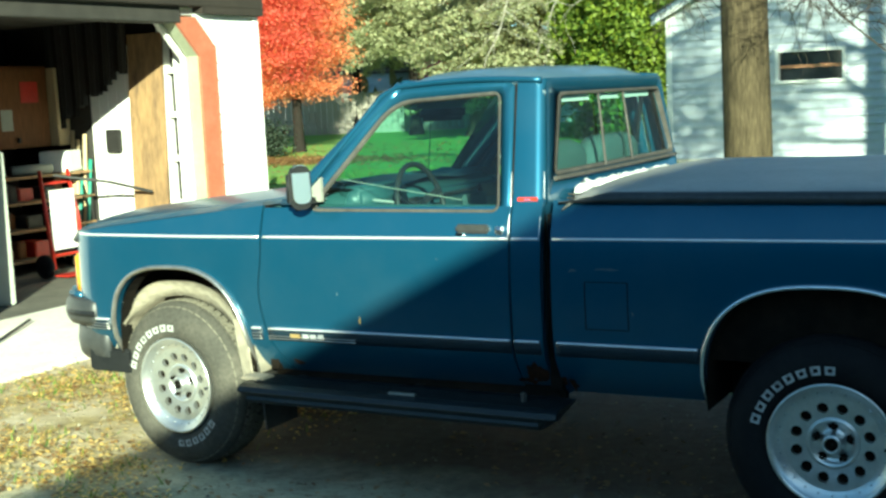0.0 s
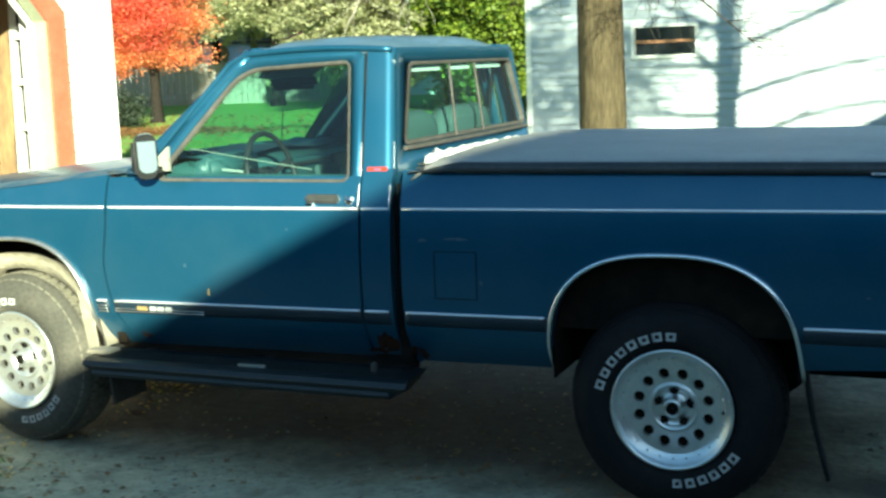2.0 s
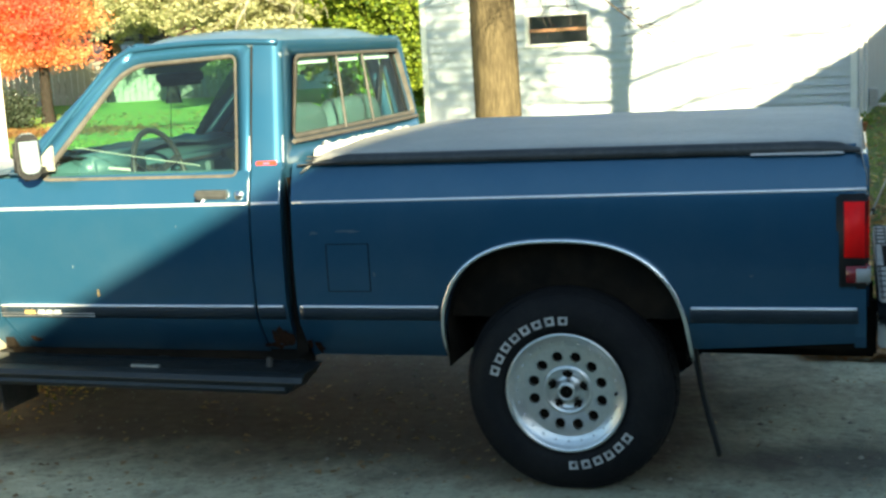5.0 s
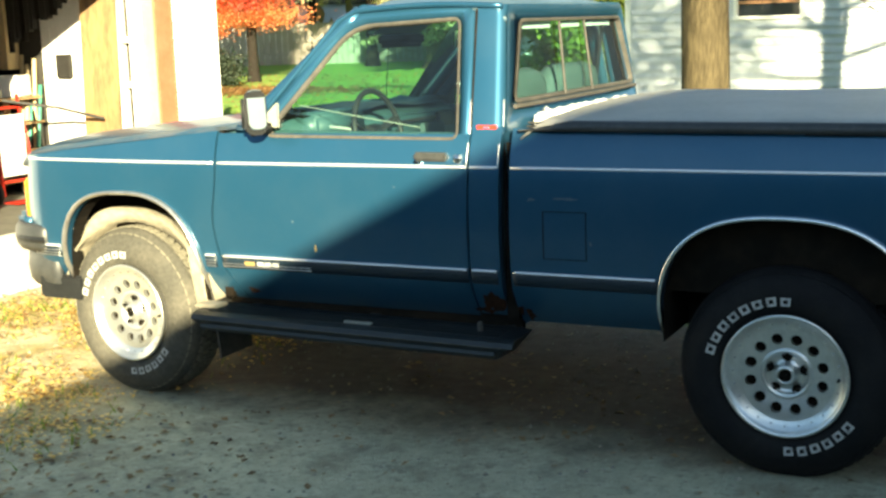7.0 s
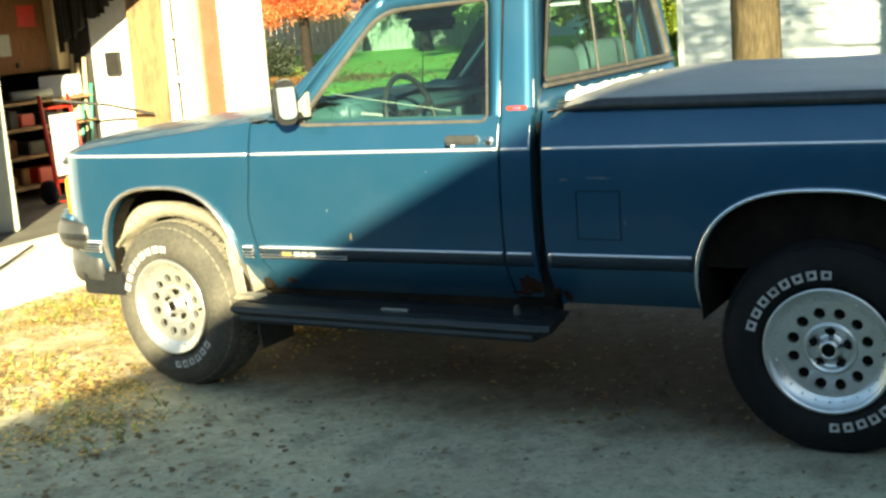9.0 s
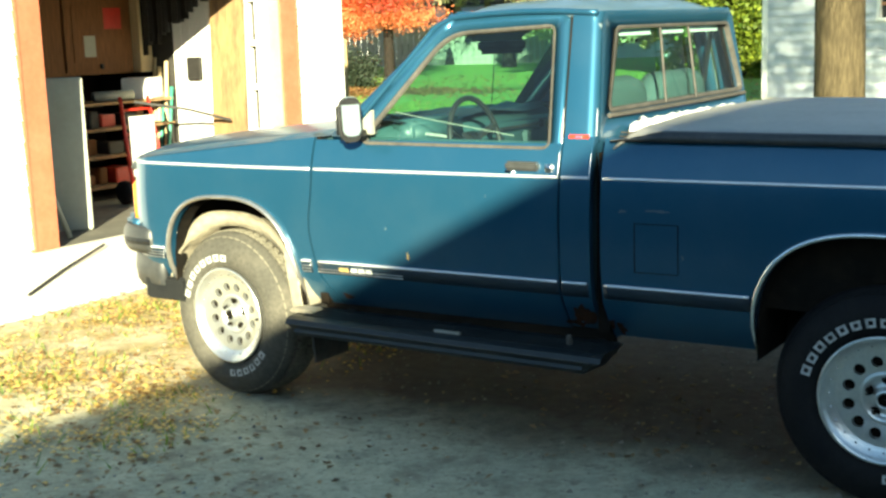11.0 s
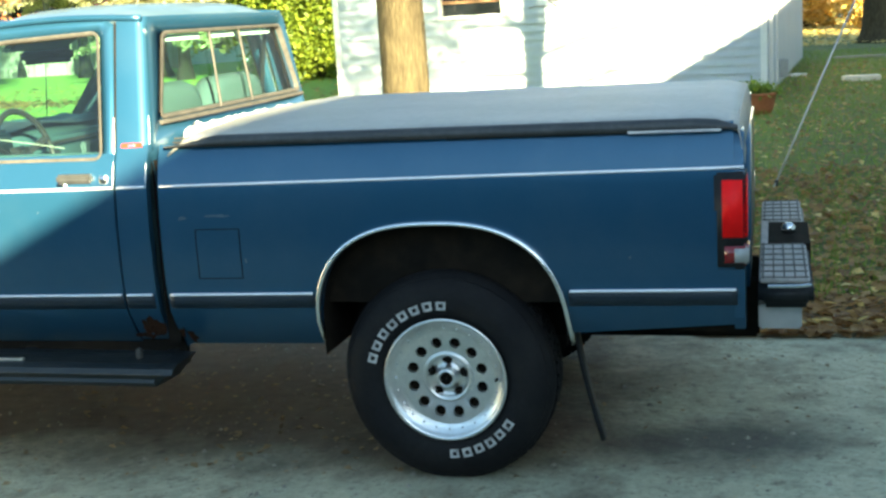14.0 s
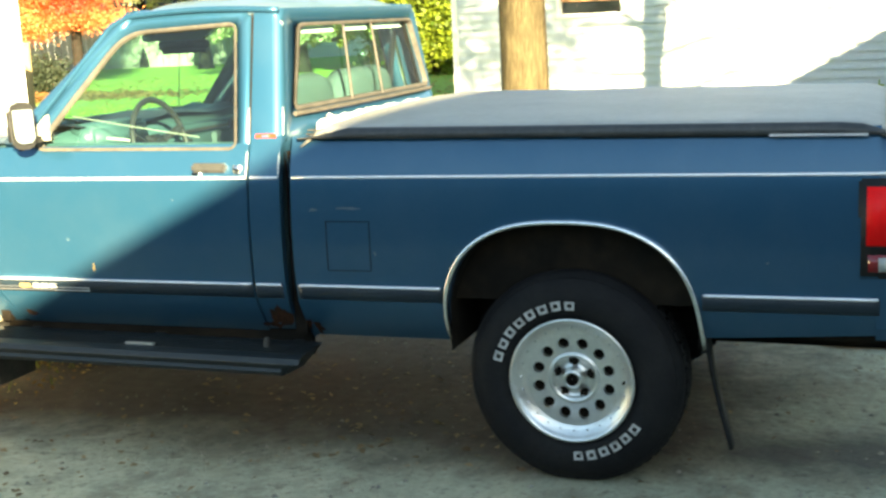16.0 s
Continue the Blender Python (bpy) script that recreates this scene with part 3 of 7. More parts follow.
WIN0, WIN1, WZ0, WZ1 = (Vector((-3.02, 15.6, 0)) - HA).dot(hu), (Vector((-4.0, 15.6, 0)) - HA).dot(hu), 1.47, 1.90


def hpt(s, d, z):
    return hu * s + hn * d + Vector((0, 0, z))


def slab(s0, s1, d0, d1, z0, z1):
    bm = bmesh.new()
    vs = [bm.verts.new(hpt(s, d, z)) for z in (z0, z1) for d in (d0, d1) for s in (s0, s1)]
    for f in ((0, 1, 3, 2), (4, 6, 7, 5), (0, 4, 5, 1), (2, 3, 7, 6), (0, 2, 6, 4), (1, 5, 7, 3)):
        bm.faces.new([vs[i] for i in f])
    return bm


bm = bmesh.new()
for a, b, z0, z1 in ((0, WIN0, 0, EAVE), (WIN1, HW, 0, EAVE), (WIN0, WIN1, 0, WZ0), (WIN0, WIN1, WZ1, EAVE)):
    join(bm, slab(a, b, -0.14, -0.03, z0, z1))
part("gable_wall", bm, WHITE_PAINT, house)
bm = bmesh.new()
for d in (-0.14, -0.03):
    bm.faces.new([bm.verts.new(hpt(s, d, z)) for s, z in ((0, EAVE), (HW, EAVE), (HW / 2, PEAK))])
part("gable_peak", bm, WHITE_PAINT, house)
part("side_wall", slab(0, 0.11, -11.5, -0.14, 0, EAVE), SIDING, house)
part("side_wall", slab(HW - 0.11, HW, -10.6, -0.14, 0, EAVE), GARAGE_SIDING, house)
part("rear_wall", slab(0, HW, -11.6, -11.5, 0, PEAK * 0.75), SIDING, house)
part("downspout", slab(-0.06, -0.005, -0.75, -0.68, 0.1, EAVE - 0.05), WHITE_PAINT, house, "white downspout on the long wall")
part("side_trim", slab(-0.03, 0.0, -2.4, -2.28, 0.1, EAVE), WHITE_PAINT, house)
part("foundation", slab(0.01, HW - 0.01, -11.5, -0.025, 0, 0.27), CONCRETE, house)
lap, z = 0.127, 0.27
while z < PEAK - 0.1:
    z1 = z + lap
    if z1 <= EAVE:
        spans = [(0, HW)]
    else:
        half = HW / 2 * (PEAK - z1) / (PEAK - EAVE)
        spans = [(HW / 2 - half, HW / 2 + half)]
    if z1 > WZ0 - 0.02 and z < WZ1 + 0.02:
        spans = [(spans[0][0], WIN0 - 0.05), (WIN1 + 0.05, spans[0][1])]
    for s0, s1 in spans:
        b = bmesh.new()
        vs = [b.verts.new(hpt(s, d, zz)) for s in (s0, s1) for d, zz in ((-0.03, z), (0.012, z), (-0.018, z1), (-0.03, z1))]
        for f in ((0, 1, 2, 3), (4, 7, 6, 5), (0, 4, 5, 1), (1, 5, 6, 2), (2, 6, 7, 3)):
            b.faces.new([vs[i] for i in f])
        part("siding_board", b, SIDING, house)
    z = z1
for s0 in (-0.02, HW - 0.07):
    part("corner_board", slab(s0, s0 + 0.09, -0.1, 0.014, 0.05, EAVE), WHITE_PAINT, house)
win = part("window", slab(WIN0, WIN1, -0.10, -0.09, WZ0, WZ1), WINDOW_DARK, house, "small dark window with a wooden bar behind")
for nm, a in (("window_frame", (WIN0 - 0.05, WIN1 + 0.05, -0.08, 0.018, WZ1, WZ1 + 0.05)), ("window_sill", (WIN0 - 0.06, WIN1 + 0.06, -0.08, 0.03, WZ0 - 0.05, WZ0)), ("window_frame", (WIN0 - 0.05, WIN0, -0.08, 0.018, WZ0, WZ1)), ("window_frame", (WIN1, WIN1 + 0.05, -0.08, 0.018, WZ0, WZ1)), ("sash_bar", (WIN0, WIN1, -0.085, -0.06, 1.655, 1.705))):
    part(nm, slab(*a), WINDOW_WOOD if nm == "sash_bar" else WHITE_PAINT, win)
bm = bmesh.new()
ov = 0.16
vs = [bm.verts.new(hpt(s, d, zz)) for d in (0.25, -11.7) for s, zz in ((-ov, EAVE - ov * PITCH), (HW / 2, PEAK + 0.02), (HW + ov, EAVE - ov * PITCH))]
bm.faces.new([vs[i] for i in (0, 1, 4, 3)]), bm.faces.new([vs[i] for i in (1, 2, 5, 4)])
part("roof", thicken(bm, -0.09), SHINGLE, house)
for sgn in (-1, 1):
    b = bmesh.new()
    ends = [(-ov, EAVE - ov * PITCH), (HW / 2, PEAK + 0.02)] if sgn < 0 else [(HW + ov, EAVE - ov * PITCH), (HW / 2, PEAK + 0.02)]
    vs = [b.verts.new(hpt(s, d, zz + dz)) for d in (0.22, 0.26) for s, zz in ends for dz in (-0.08, 0.06)]
    for f in ((0, 1, 3, 2), (4, 6, 7, 5), (0, 2, 6, 4), (1, 5, 7, 3), (0, 4, 5, 1), (2, 3, 7, 6)):
        b.faces.new([vs[i] for i in f])
    part("rake_board", b, WHITE_PAINT, house)

# the unseen building beside the drive whose roof shades the truck
shade = thing("neighbour_house", "unseen long house behind the viewer whose gable shades the drive", "house", at=(9.0, -13.0, 0))


def on_sun_line(p, y):
    """Where the sun line through p crosses the plane of that y."""
    p = Vector(p)
    return p + SUN_WAY * ((y - p.y) / SUN_WAY.y)


e0 = on_sun_line((-3.02, 0.0, 0.0), -8.0)
e1 = on_sun_line((-1.11, 0.0, 0.985), -8.0)
slope = (e1.z - e0.z) / (e1.x - e0.x)
top_x = e1.x + 9.0
top_z = e1.z + slope * 9.0
eave_x = e0.x - 0.0
prof = [(eave_x, 0), (eave_x, e0.z), (top_x, top_z), (top_x + (top_x - eave_x), e0.z), (top_x + (top_x - eave_x), 0)]
part("wall", moved(prism(prof, -16, -8.0), Matrix.Translation((-9, 13, 0))), DARK_SIDING, shade)
bm = bmesh.new()
vs = [bm.verts.new((x - 9, y + 13, zz)) for y in (-7.98, -16.2) for x, zz in ((eave_x, e0.z + 0.001), (top_x, top_z + 0.001), (2 * top_x - eave_x, e0.z + 0.001))]
bm.faces.new([vs[i] for i in (0, 1, 4, 3)]), bm.faces.new([vs[i] for i in (1, 2, 5, 4)])
part("roof", thicken(bm, -0.05), SHINGLE, shade)
# dark block added to hide sky and darken reflections in the paint
part("side_wing", moved(box(-16.0, 2.25, -16.0, -9.2, 0, 2.8), Matrix.Translation((-9, 13, 0))), BLOCKER_DARK, shade)


# ---- the pickup truck ----
# x runs along it (the rear axle at 0, the nose towards -x), y across it (its near side at 0)
WIDE = 1.64
WHEEL_R, HUB_Z, FRONT_X = 0.366, 0.352, -2.752
truck = thing("pickup_truck", "old blue single-cab pickup truck with chrome wheel-arch trim parked on gravel", "truck")


def rake(x):
    """The body lines rise a little towards the tail."""
    return 0.0085 * max(-0.4, x + 2.2)


def section(z):
    """How far the side lies in from its widest line, at a height."""
    lv = ((0.40, 0.135), (0.48, 0.068), (0.53, 0.034), (0.57, 0.014), (0.64, 0.001), (0.70, -0.003), (0.76, -0.005), (0.82, -0.005), (0.88, -0.003), (0.93, 0.0), (1.0, 0.006), (1.015, 0.009), (1.06, 0.020), (1.10, 0.032), (1.14, 0.049), (1.20, 0.062))
    for (za, a), (zb, b) in zip(lv, lv[1:]):
        if z <= zb:
            t = max(0.0, (z - za) / (zb - za))
            return a + (b - a) * t
    return 0.062 + (z - 1.20) * 0.31


def nose(x):
    """The fender's turn inwards at the front."""
    return 0.10 * max(0.0, (-3.12 - x) / 0.21) ** 2.2


def arch(x, cx, w, base, h, na, nb):
    u = (x - cx) / w
    if abs(u) >= 1:
        return None
    return base + h * (1 - abs(u) ** (na if u < 0 else nb)) ** (1 / (na if u < 0 else nb))


def front_arch(x):
    return arch(x, -2.69, 0.36, 0.47, 0.395, 3.0, 2.4)


def rear_arch(x):
    return arch(x, 0.0, 0.412, 0.49, 0.382, 2.7, 2.5)


def side_panel(x0, x1, low, high, hole=None, hole_at=None, shift=None, fine=70, mirror=False):
    """A body side between x0 and x1, from low(x) to high(x), with a wheel arch cut out."""
    xs = steps(x0, x1, fine)
    if hole_at:
        c, w = hole_at
        xs = sorted(set(xs + [c + w * math.sin(a) for a in steps(-math.pi / 2, math.pi / 2, 44)] + [c - w - 0.0005, c + w + 0.0005]))
        xs = [x for x in xs if x0 <= x <= x1]
    levels = (0.48, 0.57, 0.64, 0.70, 0.76, 0.82, 0.88, 0.93, 0.97, 1.0, 1.015, 1.06, 1.10)

    def column(x):
        zb, zt = low(x), high(x)
        a = hole(x) if hole else None
        if a is not None:
            zb = max(zb, a - rake(x))
        return [zb] + [min(max(l, zb), zt) for l in levels] + [zt]

    bm = bmesh.new()
    rows = []
    for x in xs:
        row = []
        for z in column(x):
            xx = x + (shift(x, z) if shift else 0.0)
            z += rake(xx)
            y = section(z - rake(xx)) + nose(xx)
            row.append(bm.verts.new((xx, WIDE - y if mirror else y, z)))
        rows.append(row)
    for a, b in zip(rows, rows[1:]):
        for i in range(len(a) - 1):
            vs = [a[i], a[i + 1], b[i + 1], b[i]]
            keep = []
            for v in vs:
                if not any((v.co - k.co).length < 1e-5 for k in keep):
                    keep.append(v)
            if len(keep) > 2:
                bm.faces.new(keep)
    bmesh.ops.remove_doubles(bm, verts=bm.verts, dist=1e-5)
    # turned-in edge all round
    rim = [e for e in bm.edges if len(e.link_faces) == 1]
    ret = bmesh.ops.extrude_edge_only(bm, edges=rim)
    for v in ret["geom"]:
        if isinstance(v, bmesh.types.BMVert):
            v.co.y += -0.03 if mirror else 0.03
    return sharp(bm, 40)


def door_curve(x, z):
    """The lower front edge of the door sweeps back."""
    near = max(0.0, 1 - abs(x + 2.232) / 0.3)
    return near * (0.075 * max(0.0, (0.68 - z) / 0.24) ** 1.6 - 0.02 * math.exp(-((z - 0.78) / 0.1) ** 2))


def fender_top(x):
    t = (x + 3.33) / (3.33 - 2.14)
    return 1.006 + 0.135 * max(0.0, t) ** 0.9


def sill(x):
    return 0.445


def bed_low(x):
    return 0.435 if x < 0 else 0.482 + 0.035 * (x - 0.42) / 0.55


for mirror in (False, True):
    fender = part("front_fender", side_panel(-3.325, -2.238, lambda x: 0.445 + 0.06 * max(0, (-3.03 - x) / 0.2), fender_top, front_arch, (-2.69, 0.36), door_curve, mirror=mirror), PAINT, truck, smooth=True)
    door = part("door", side_panel(-2.228, -1.124, sill, lambda x: 1.121, shift=door_curve, mirror=mirror), PAINT, truck, smooth=True)
    part("cab_corner", side_panel(-1.116, -1.0, lambda x: 0.455, lambda x: 1.145, fine=8, mirror=mirror), PAINT, truck, smooth=True)
    bedside = part("bed_side", side_panel(-0.958, 0.962, bed_low, lambda x: 1.142, rear_arch, (0.0, 0.412), mirror=mirror), PAINT, truck, smooth=True)
    if not mirror:
        near_fender, near_door, near_bed = fender, door, bedside


def along_arch(fn, c, w, base, n=40):
    pts = [(c - w, base - 0.055)]
    for a in steps(-math.pi / 2, math.pi / 2, n):
        x = c + w * math.sin(a) * 0.9999
        pts.append((x, fn(x)))
    pts.append((c + w, base - (0.05 if c < -1 else 0.015)))
    return pts


for mirror in (False, True):
    s, o = (-1, WIDE) if mirror else (1, 0)
    for fn, c, w, base, owner in ((front_arch, -2.69, 0.36, 0.47, near_fender), (rear_arch, 0.0, 0.412, 0.49, near_bed)):
        path = []
        for x, z in along_arch(fn, c, w, base):
            d = Vector((x - c, 0, z - (base + 0.1))).normalized()
            path.append((x + d.x * 0.008, o + s * (section(z) + nose(x) - 0.006), z + d.z * 0.008))
        part("arch_trim", sweep(path, 0.018, 10, (0.5, 0.8), up=(0, 1, 0)), WORN_CHROME if c < -1 else POLISHED, owner if not mirror else truck, "chrome wheel-arch trim", smooth=True)
        # wheel well
        bm = bmesh.new()
        deep = 0.30 if c < -1 else 0.34
        prof = along_arch(fn, c, w - 0.004, base, 24)
        rows = [[bm.verts.new((x, o + s * y, z - 0.004)) for x, z in prof] for y in (0.03, 0.10 if c < -1 else deep)]
        for i in range(len(prof) - 1):
            bm.faces.new((rows[0][i], rows[0][i + 1], rows[1][i + 1], rows[1][i]))
        if c > -1:
            bm.faces.new(rows[1])
        well = part("wheel_well", bm, DARK, truck)
        if c < -1:
            bm = bmesh.new()
            rows = []
            for x, z in prof:
                ray = Vector((x - FRONT_X, 0, z - HUB_Z))
                reach = max(0.386, ray.length * 0.91 - 0.012)
                ray.normalize()
                rows.append([bm.verts.new((FRONT_X + ray.x * r_, o + s * y_, HUB_Z + ray.z * r_)) for r_, y_ in ((reach, 0.046), (reach * 0.985, 0.062), (0.5 * reach + 0.19, 0.075 + 0.008 * math.sin(9 * x)), (0.380, 0.10), (0.382, 0.34))])
            for ra_, rb_ in zip(rows, rows[1:]):
                for i in range(4):
                    bm.faces.new((ra_[i], ra_[i + 1], rb_[i + 1], rb_[i]))
            part("inner_fender", bm, LINER, well, "dusty inner fender", smooth=True)


def strip(x0, x1, z0, z1, out=0.006, n=24):
    """A raised strip on the near side."""
    bm = bmesh.new()
    rows = []
    for x in steps(x0, x1, n):
        rows.append([bm.verts.new((x, section(z) + nose(x) - d, z + rake(x))) for z, d in ((z0, -0.002), (z0 + (z1 - z0) * 0.15, out), (z1 - (z1 - z0) * 0.15, out), (z1, -0.002))])
    for a, b in zip(rows, rows[1:]):
        for i in range(3):
            bm.faces.new((a[i], a[i + 1], b[i + 1], b[i]))
    bm.faces.new(rows[0]), bm.faces.new(rows[-1][::-1])
    return bm


# belt pinstripe and lower mouldings, panel by panel
for x0, x1, owner in ((-3.285, -2.242, near_fender), (-2.222, -1.126, near_door), (-1.113, -1.008, truck), (-0.952, 0.965, near_bed)):
    part("belt_stripe", strip(x0, x1, 1.001, 1.012, 0.0035), BRIGHT, owner, "bright belt stripe", smooth=True)
for x0, x1, owner in ((-3.26, -3.075, near_fender), (-2.30, -2.25, near_fender), (-2.215, -1.127, near_door), (-1.112, -1.01, truck), (-0.948, -0.425, near_bed), (0.425, 0.94, near_bed)):
    part("moulding", strip(x0, x1, 0.582, 0.638, 0.010), MOULD, owner, "dark side moulding", smooth=True)
    part("moulding_chrome", strip(x0 + 0.004, x1 - 0.004, 0.630, 0.639, 0.0135), BRIGHT, owner, smooth=True)
lower = part("moulding_ribs", strip(-2.215, -1.80, 0.590, 0.596, 0.0125), WORN_CHROME, near_door, smooth=True)
part("moulding_ribs", strip(-2.215, -1.80, 0.602, 0.606, 0.0125), WORN_CHROME, near_door, smooth=True)
for x0, x1 in ((-3.25, -3.08), (-2.297, -2.253)):
    for zr in (0.589, 0.601, 0.613):
        part("moulding_ribs", strip(x0, x1, zr, zr + 0.004, 0.0125, 6), WORN_CHROME, near_fender, smooth=True)
badge = part("badge", strip(-2.105, -2.06, 0.598, 0.620, 0.015, 4), BADGE_GOLD, near_door, "small gold emblem on the moulding")
for i in range(3):
    part("badge_bar", strip(-2.045 + i * 0.036, -2.018 + i * 0.036, 0.597, 0.621, 0.0145, 3), BRIGHT, near_door)
part("pillar_badge", strip(-1.098, -1.022, 1.137, 1.153, 0.006, 6), BADGE_RED, truck, "small red badge on the pillar")
part("pillar_badge_plate", strip(-1.072, -1.048, 1.141, 1.149, 0.008, 3), CHROME, truck)

# fuel door
fx0, fx1, fz0, fz1 = -0.83, -0.672, 0.69, 0.858
for a in ((fx0, fx1, fz1 - 0.0016, fz1 + 0.0016), (fx0, fx1, fz0 - 0.0016, fz0 + 0.0016)):
    part("fuel_door_gap", strip(*a, 0.0012, 6), DARK, near_bed)
for xg in (fx0, fx1):
    part("fuel_door_gap", sweep([(xg, section(z) - 0.0002, z + rake(xg)) for z in steps(fz0, fz1, 14)], 0.0018, 6), DARK, near_bed)

# door handle and lock
part("door_handle", box(-1.335, -1.2, -0.006, 0.03, 1.034, 1.066, 0.008), PULL_BLACK, near_door, "grey pull handle")
part("handle_base", box(-1.338, -1.305, 0.000, 0.03, 1.024, 1.036, 0.004), CHROME, near_door)
lock = part("door_lock", moved(revolve(((0.0001, -0.004), (0.014, -0.004), (0.017, 0.0), (0.017, 0.02)), 20), Matrix.Translation((-1.163, 0.012, 1.043))), CHROME, near_door, smooth=True)
part("lock_plate", box(-1.178, -1.146, 0.008, 0.03, 1.027, 1.059, 0.004), WORN_CHROME, near_door)


# greenhouse: sides lean in towards the roof
def gy(z):
    return 0.046 + 0.33 * max(-0.035, z - 1.145)


def ring_panel(outer, inner, mirror=False, depth=0.03):
    """A frame between two outlines of the same number of points, in x and z."""
    bm = bmesh.new()
    o, s = (WIDE, -1) if mirror else (0, 1)
    n = len(outer)
    a = [bm.verts.new((x, o + s * gy(z), z)) for x, z in outer]
    b = [bm.verts.new((x, o + s * (gy(z) + 0.004), z)) for x, z in inner]
    c = [bm.verts.new((x, o + s * (gy(z) + depth), z)) for x, z in inner]
    d = [bm.verts.new((x, o + s * (gy(z) + depth), z)) for x, z in outer]
    for i in range(n):
        j = (i + 1) % n
        bm.faces.new((a[i], a[j], b[j], b[i]))
        bm.faces.new((b[i], b[j], c[j], c[i]))
        bm.faces.new((d[i], d[j], a[j], a[i]))
        bm.faces.new((c[i], c[j], d[j], d[i]))
    return sharp(bm, 40)


def window_outline(grow):
    """The door window, with its corners rounded, grown by some metres."""
    key = ((-1.993, 1.123), (-1.665, 1.512), (-1.224, 1.530), (-1.183, 1.123))
    pts = []
    rad = (0.03, 0.09, 0.02, 0.02)
    n = len(key)
    for i, (p, r) in enumerate(zip(key, rad)):
        p, a, b = Vector(p), Vector(key[i - 1]), Vector(key[(i + 1) % n])
        da, db = (a - p).normalized(), (b - p).normalized()
        for t in steps(0, 1, 6):
            q = (p + da * r) * (1 - t) ** 2 + p * 2 * t * (1 - t) + (p + db * r) * t ** 2
            pts.append(q)
    c = sum(pts, Vector((0, 0))) / len(pts)
    out = []
    for i, p in enumerate(pts):
        t = (pts[(i + 1) % len(pts)] - pts[i - 1]).normalized()
        nrm = Vector((t.y, -t.x))
        if nrm.dot(p - c) < 0:
            nrm = -nrm
        out.append(tuple(p + nrm * grow))
    return out


def frame_outline():
    """The door's upper frame, out to the pillars and the roof gutter."""
    pts = []
    n = 7
    for t in steps(0, 1, n - 1):
        pts.append((-2.085 + 0.015 * t, 1.117 + 0.02 * t))
    for t in steps(0, 1, n - 1):
        a = Vector((-1.74, 1.535)).lerp(Vector((-1.62, 1.578)), t)
        pts.append((a.x, a.y + 0.012 * math.sin(math.pi * t)))
    for t in steps(0, 1, n - 1):
        pts.append((-1.19 + 0.03 * t, 1.588 - 0.03 * t))
    for t in steps(0, 1, n - 1):
        pts.append((-1.128, 1.147 - 0.03 * t))
    return pts


for mirror in (False, True):
    owner = near_door if not mirror else truck
    part("window_surround", ring_panel(frame_outline(), window_outline(0.014), mirror), PAINT, owner, smooth=True)
    inner, outer = window_outline(-0.001), window_outline(0.015)
    bm = bmesh.new()
    o, s = (WIDE, -1) if mirror else (0, 1)
    ra = [bm.verts.new((x, o + s * (gy(z) - 0.004), z)) for x, z in outer]
    rb = [bm.verts.new((x, o + s * (gy(z) - 0.006), z)) for x, z in window_outline(0.006)]
    rc = [bm.verts.new((x, o + s * (gy(z) + 0.014), z)) for x, z in inner]
    for i in range(len(ra)):
        j = (i + 1) % len(ra)
        bm.faces.new((ra[i], ra[j], rb[j], rb[i])), bm.faces.new((rb[i], rb[j], rc[j], rc[i]))
    part("window_seal", bm, GREY_TRIM, owner, "weathered grey rubber window seal", smooth=True)
    bm = bmesh.new()
    bm.faces.new([bm.verts.new((x, o + s * (gy(z) + 0.012), z)) for x, z in inner])
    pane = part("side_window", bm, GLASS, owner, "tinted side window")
    pane.visible_shadow = False
    # rear pillar
    bm = bmesh.new()
    ys = []
    rows = []
    for z in steps(1.14, 1.585, 10):
        t = (z - 1.14) / 0.445
        xr = -1.0 - 0.045 * t
        xf = -1.118 - 0.03 * t
        rows.append([bm.verts.new(c) for c in ((xf, o + s * gy(z), z), (xr - 0.035, o + s * gy(z), z), (xr - 0.010, o + s * (gy(z) + 0.010), z), (xr, o + s * (gy(z) + 0.035), z), (xr, o + s * (gy(z) + 0.12), z))])
    for a, b in zip(rows, rows[1:]):
        for i in range(4):
            bm.faces.new((a[i], a[i + 1], b[i + 1], b[i]))
    part("rear_pillar", bm, PAINT, truck, smooth=True)
    for xa, xb, zc in ((-1.125, -1.119, 1.3),):
        pts = [(-1.121 - 0.03 * t, o + s * (gy(1.15 + 0.42 * t) - 0.0015), 1.15 + 0.42 * t) for t in steps(0, 1, 8)]
        part("door_gap", sweep(pts, 0.003, 6), DARK, truck)
    # thin bright strips stand for the glints on the panel edges
    if not mirror:
        for xe, zt, yo in ((-1.1265, 1.25, 0.003), (-1.004, 1.25, 0.0)):
            pts = [(xe - 0.03 * max(0.0, z - 1.15) / 0.42 - (0.012 if yo == 0.0 else 0.0) * max(0.0, z - 1.15) / 0.42, (section(z) if z < 1.14 else gy(z)) - 0.002 + (0.022 if yo == 0.0 and z > 1.14 else 0.0), z) for z in steps(1.012, zt, 12)]
            part("edge_trim", sweep(pts, 0.0016, 6), BRIGHT, truck, "bright strip drawn as the glint on the cab edge", smooth=True)

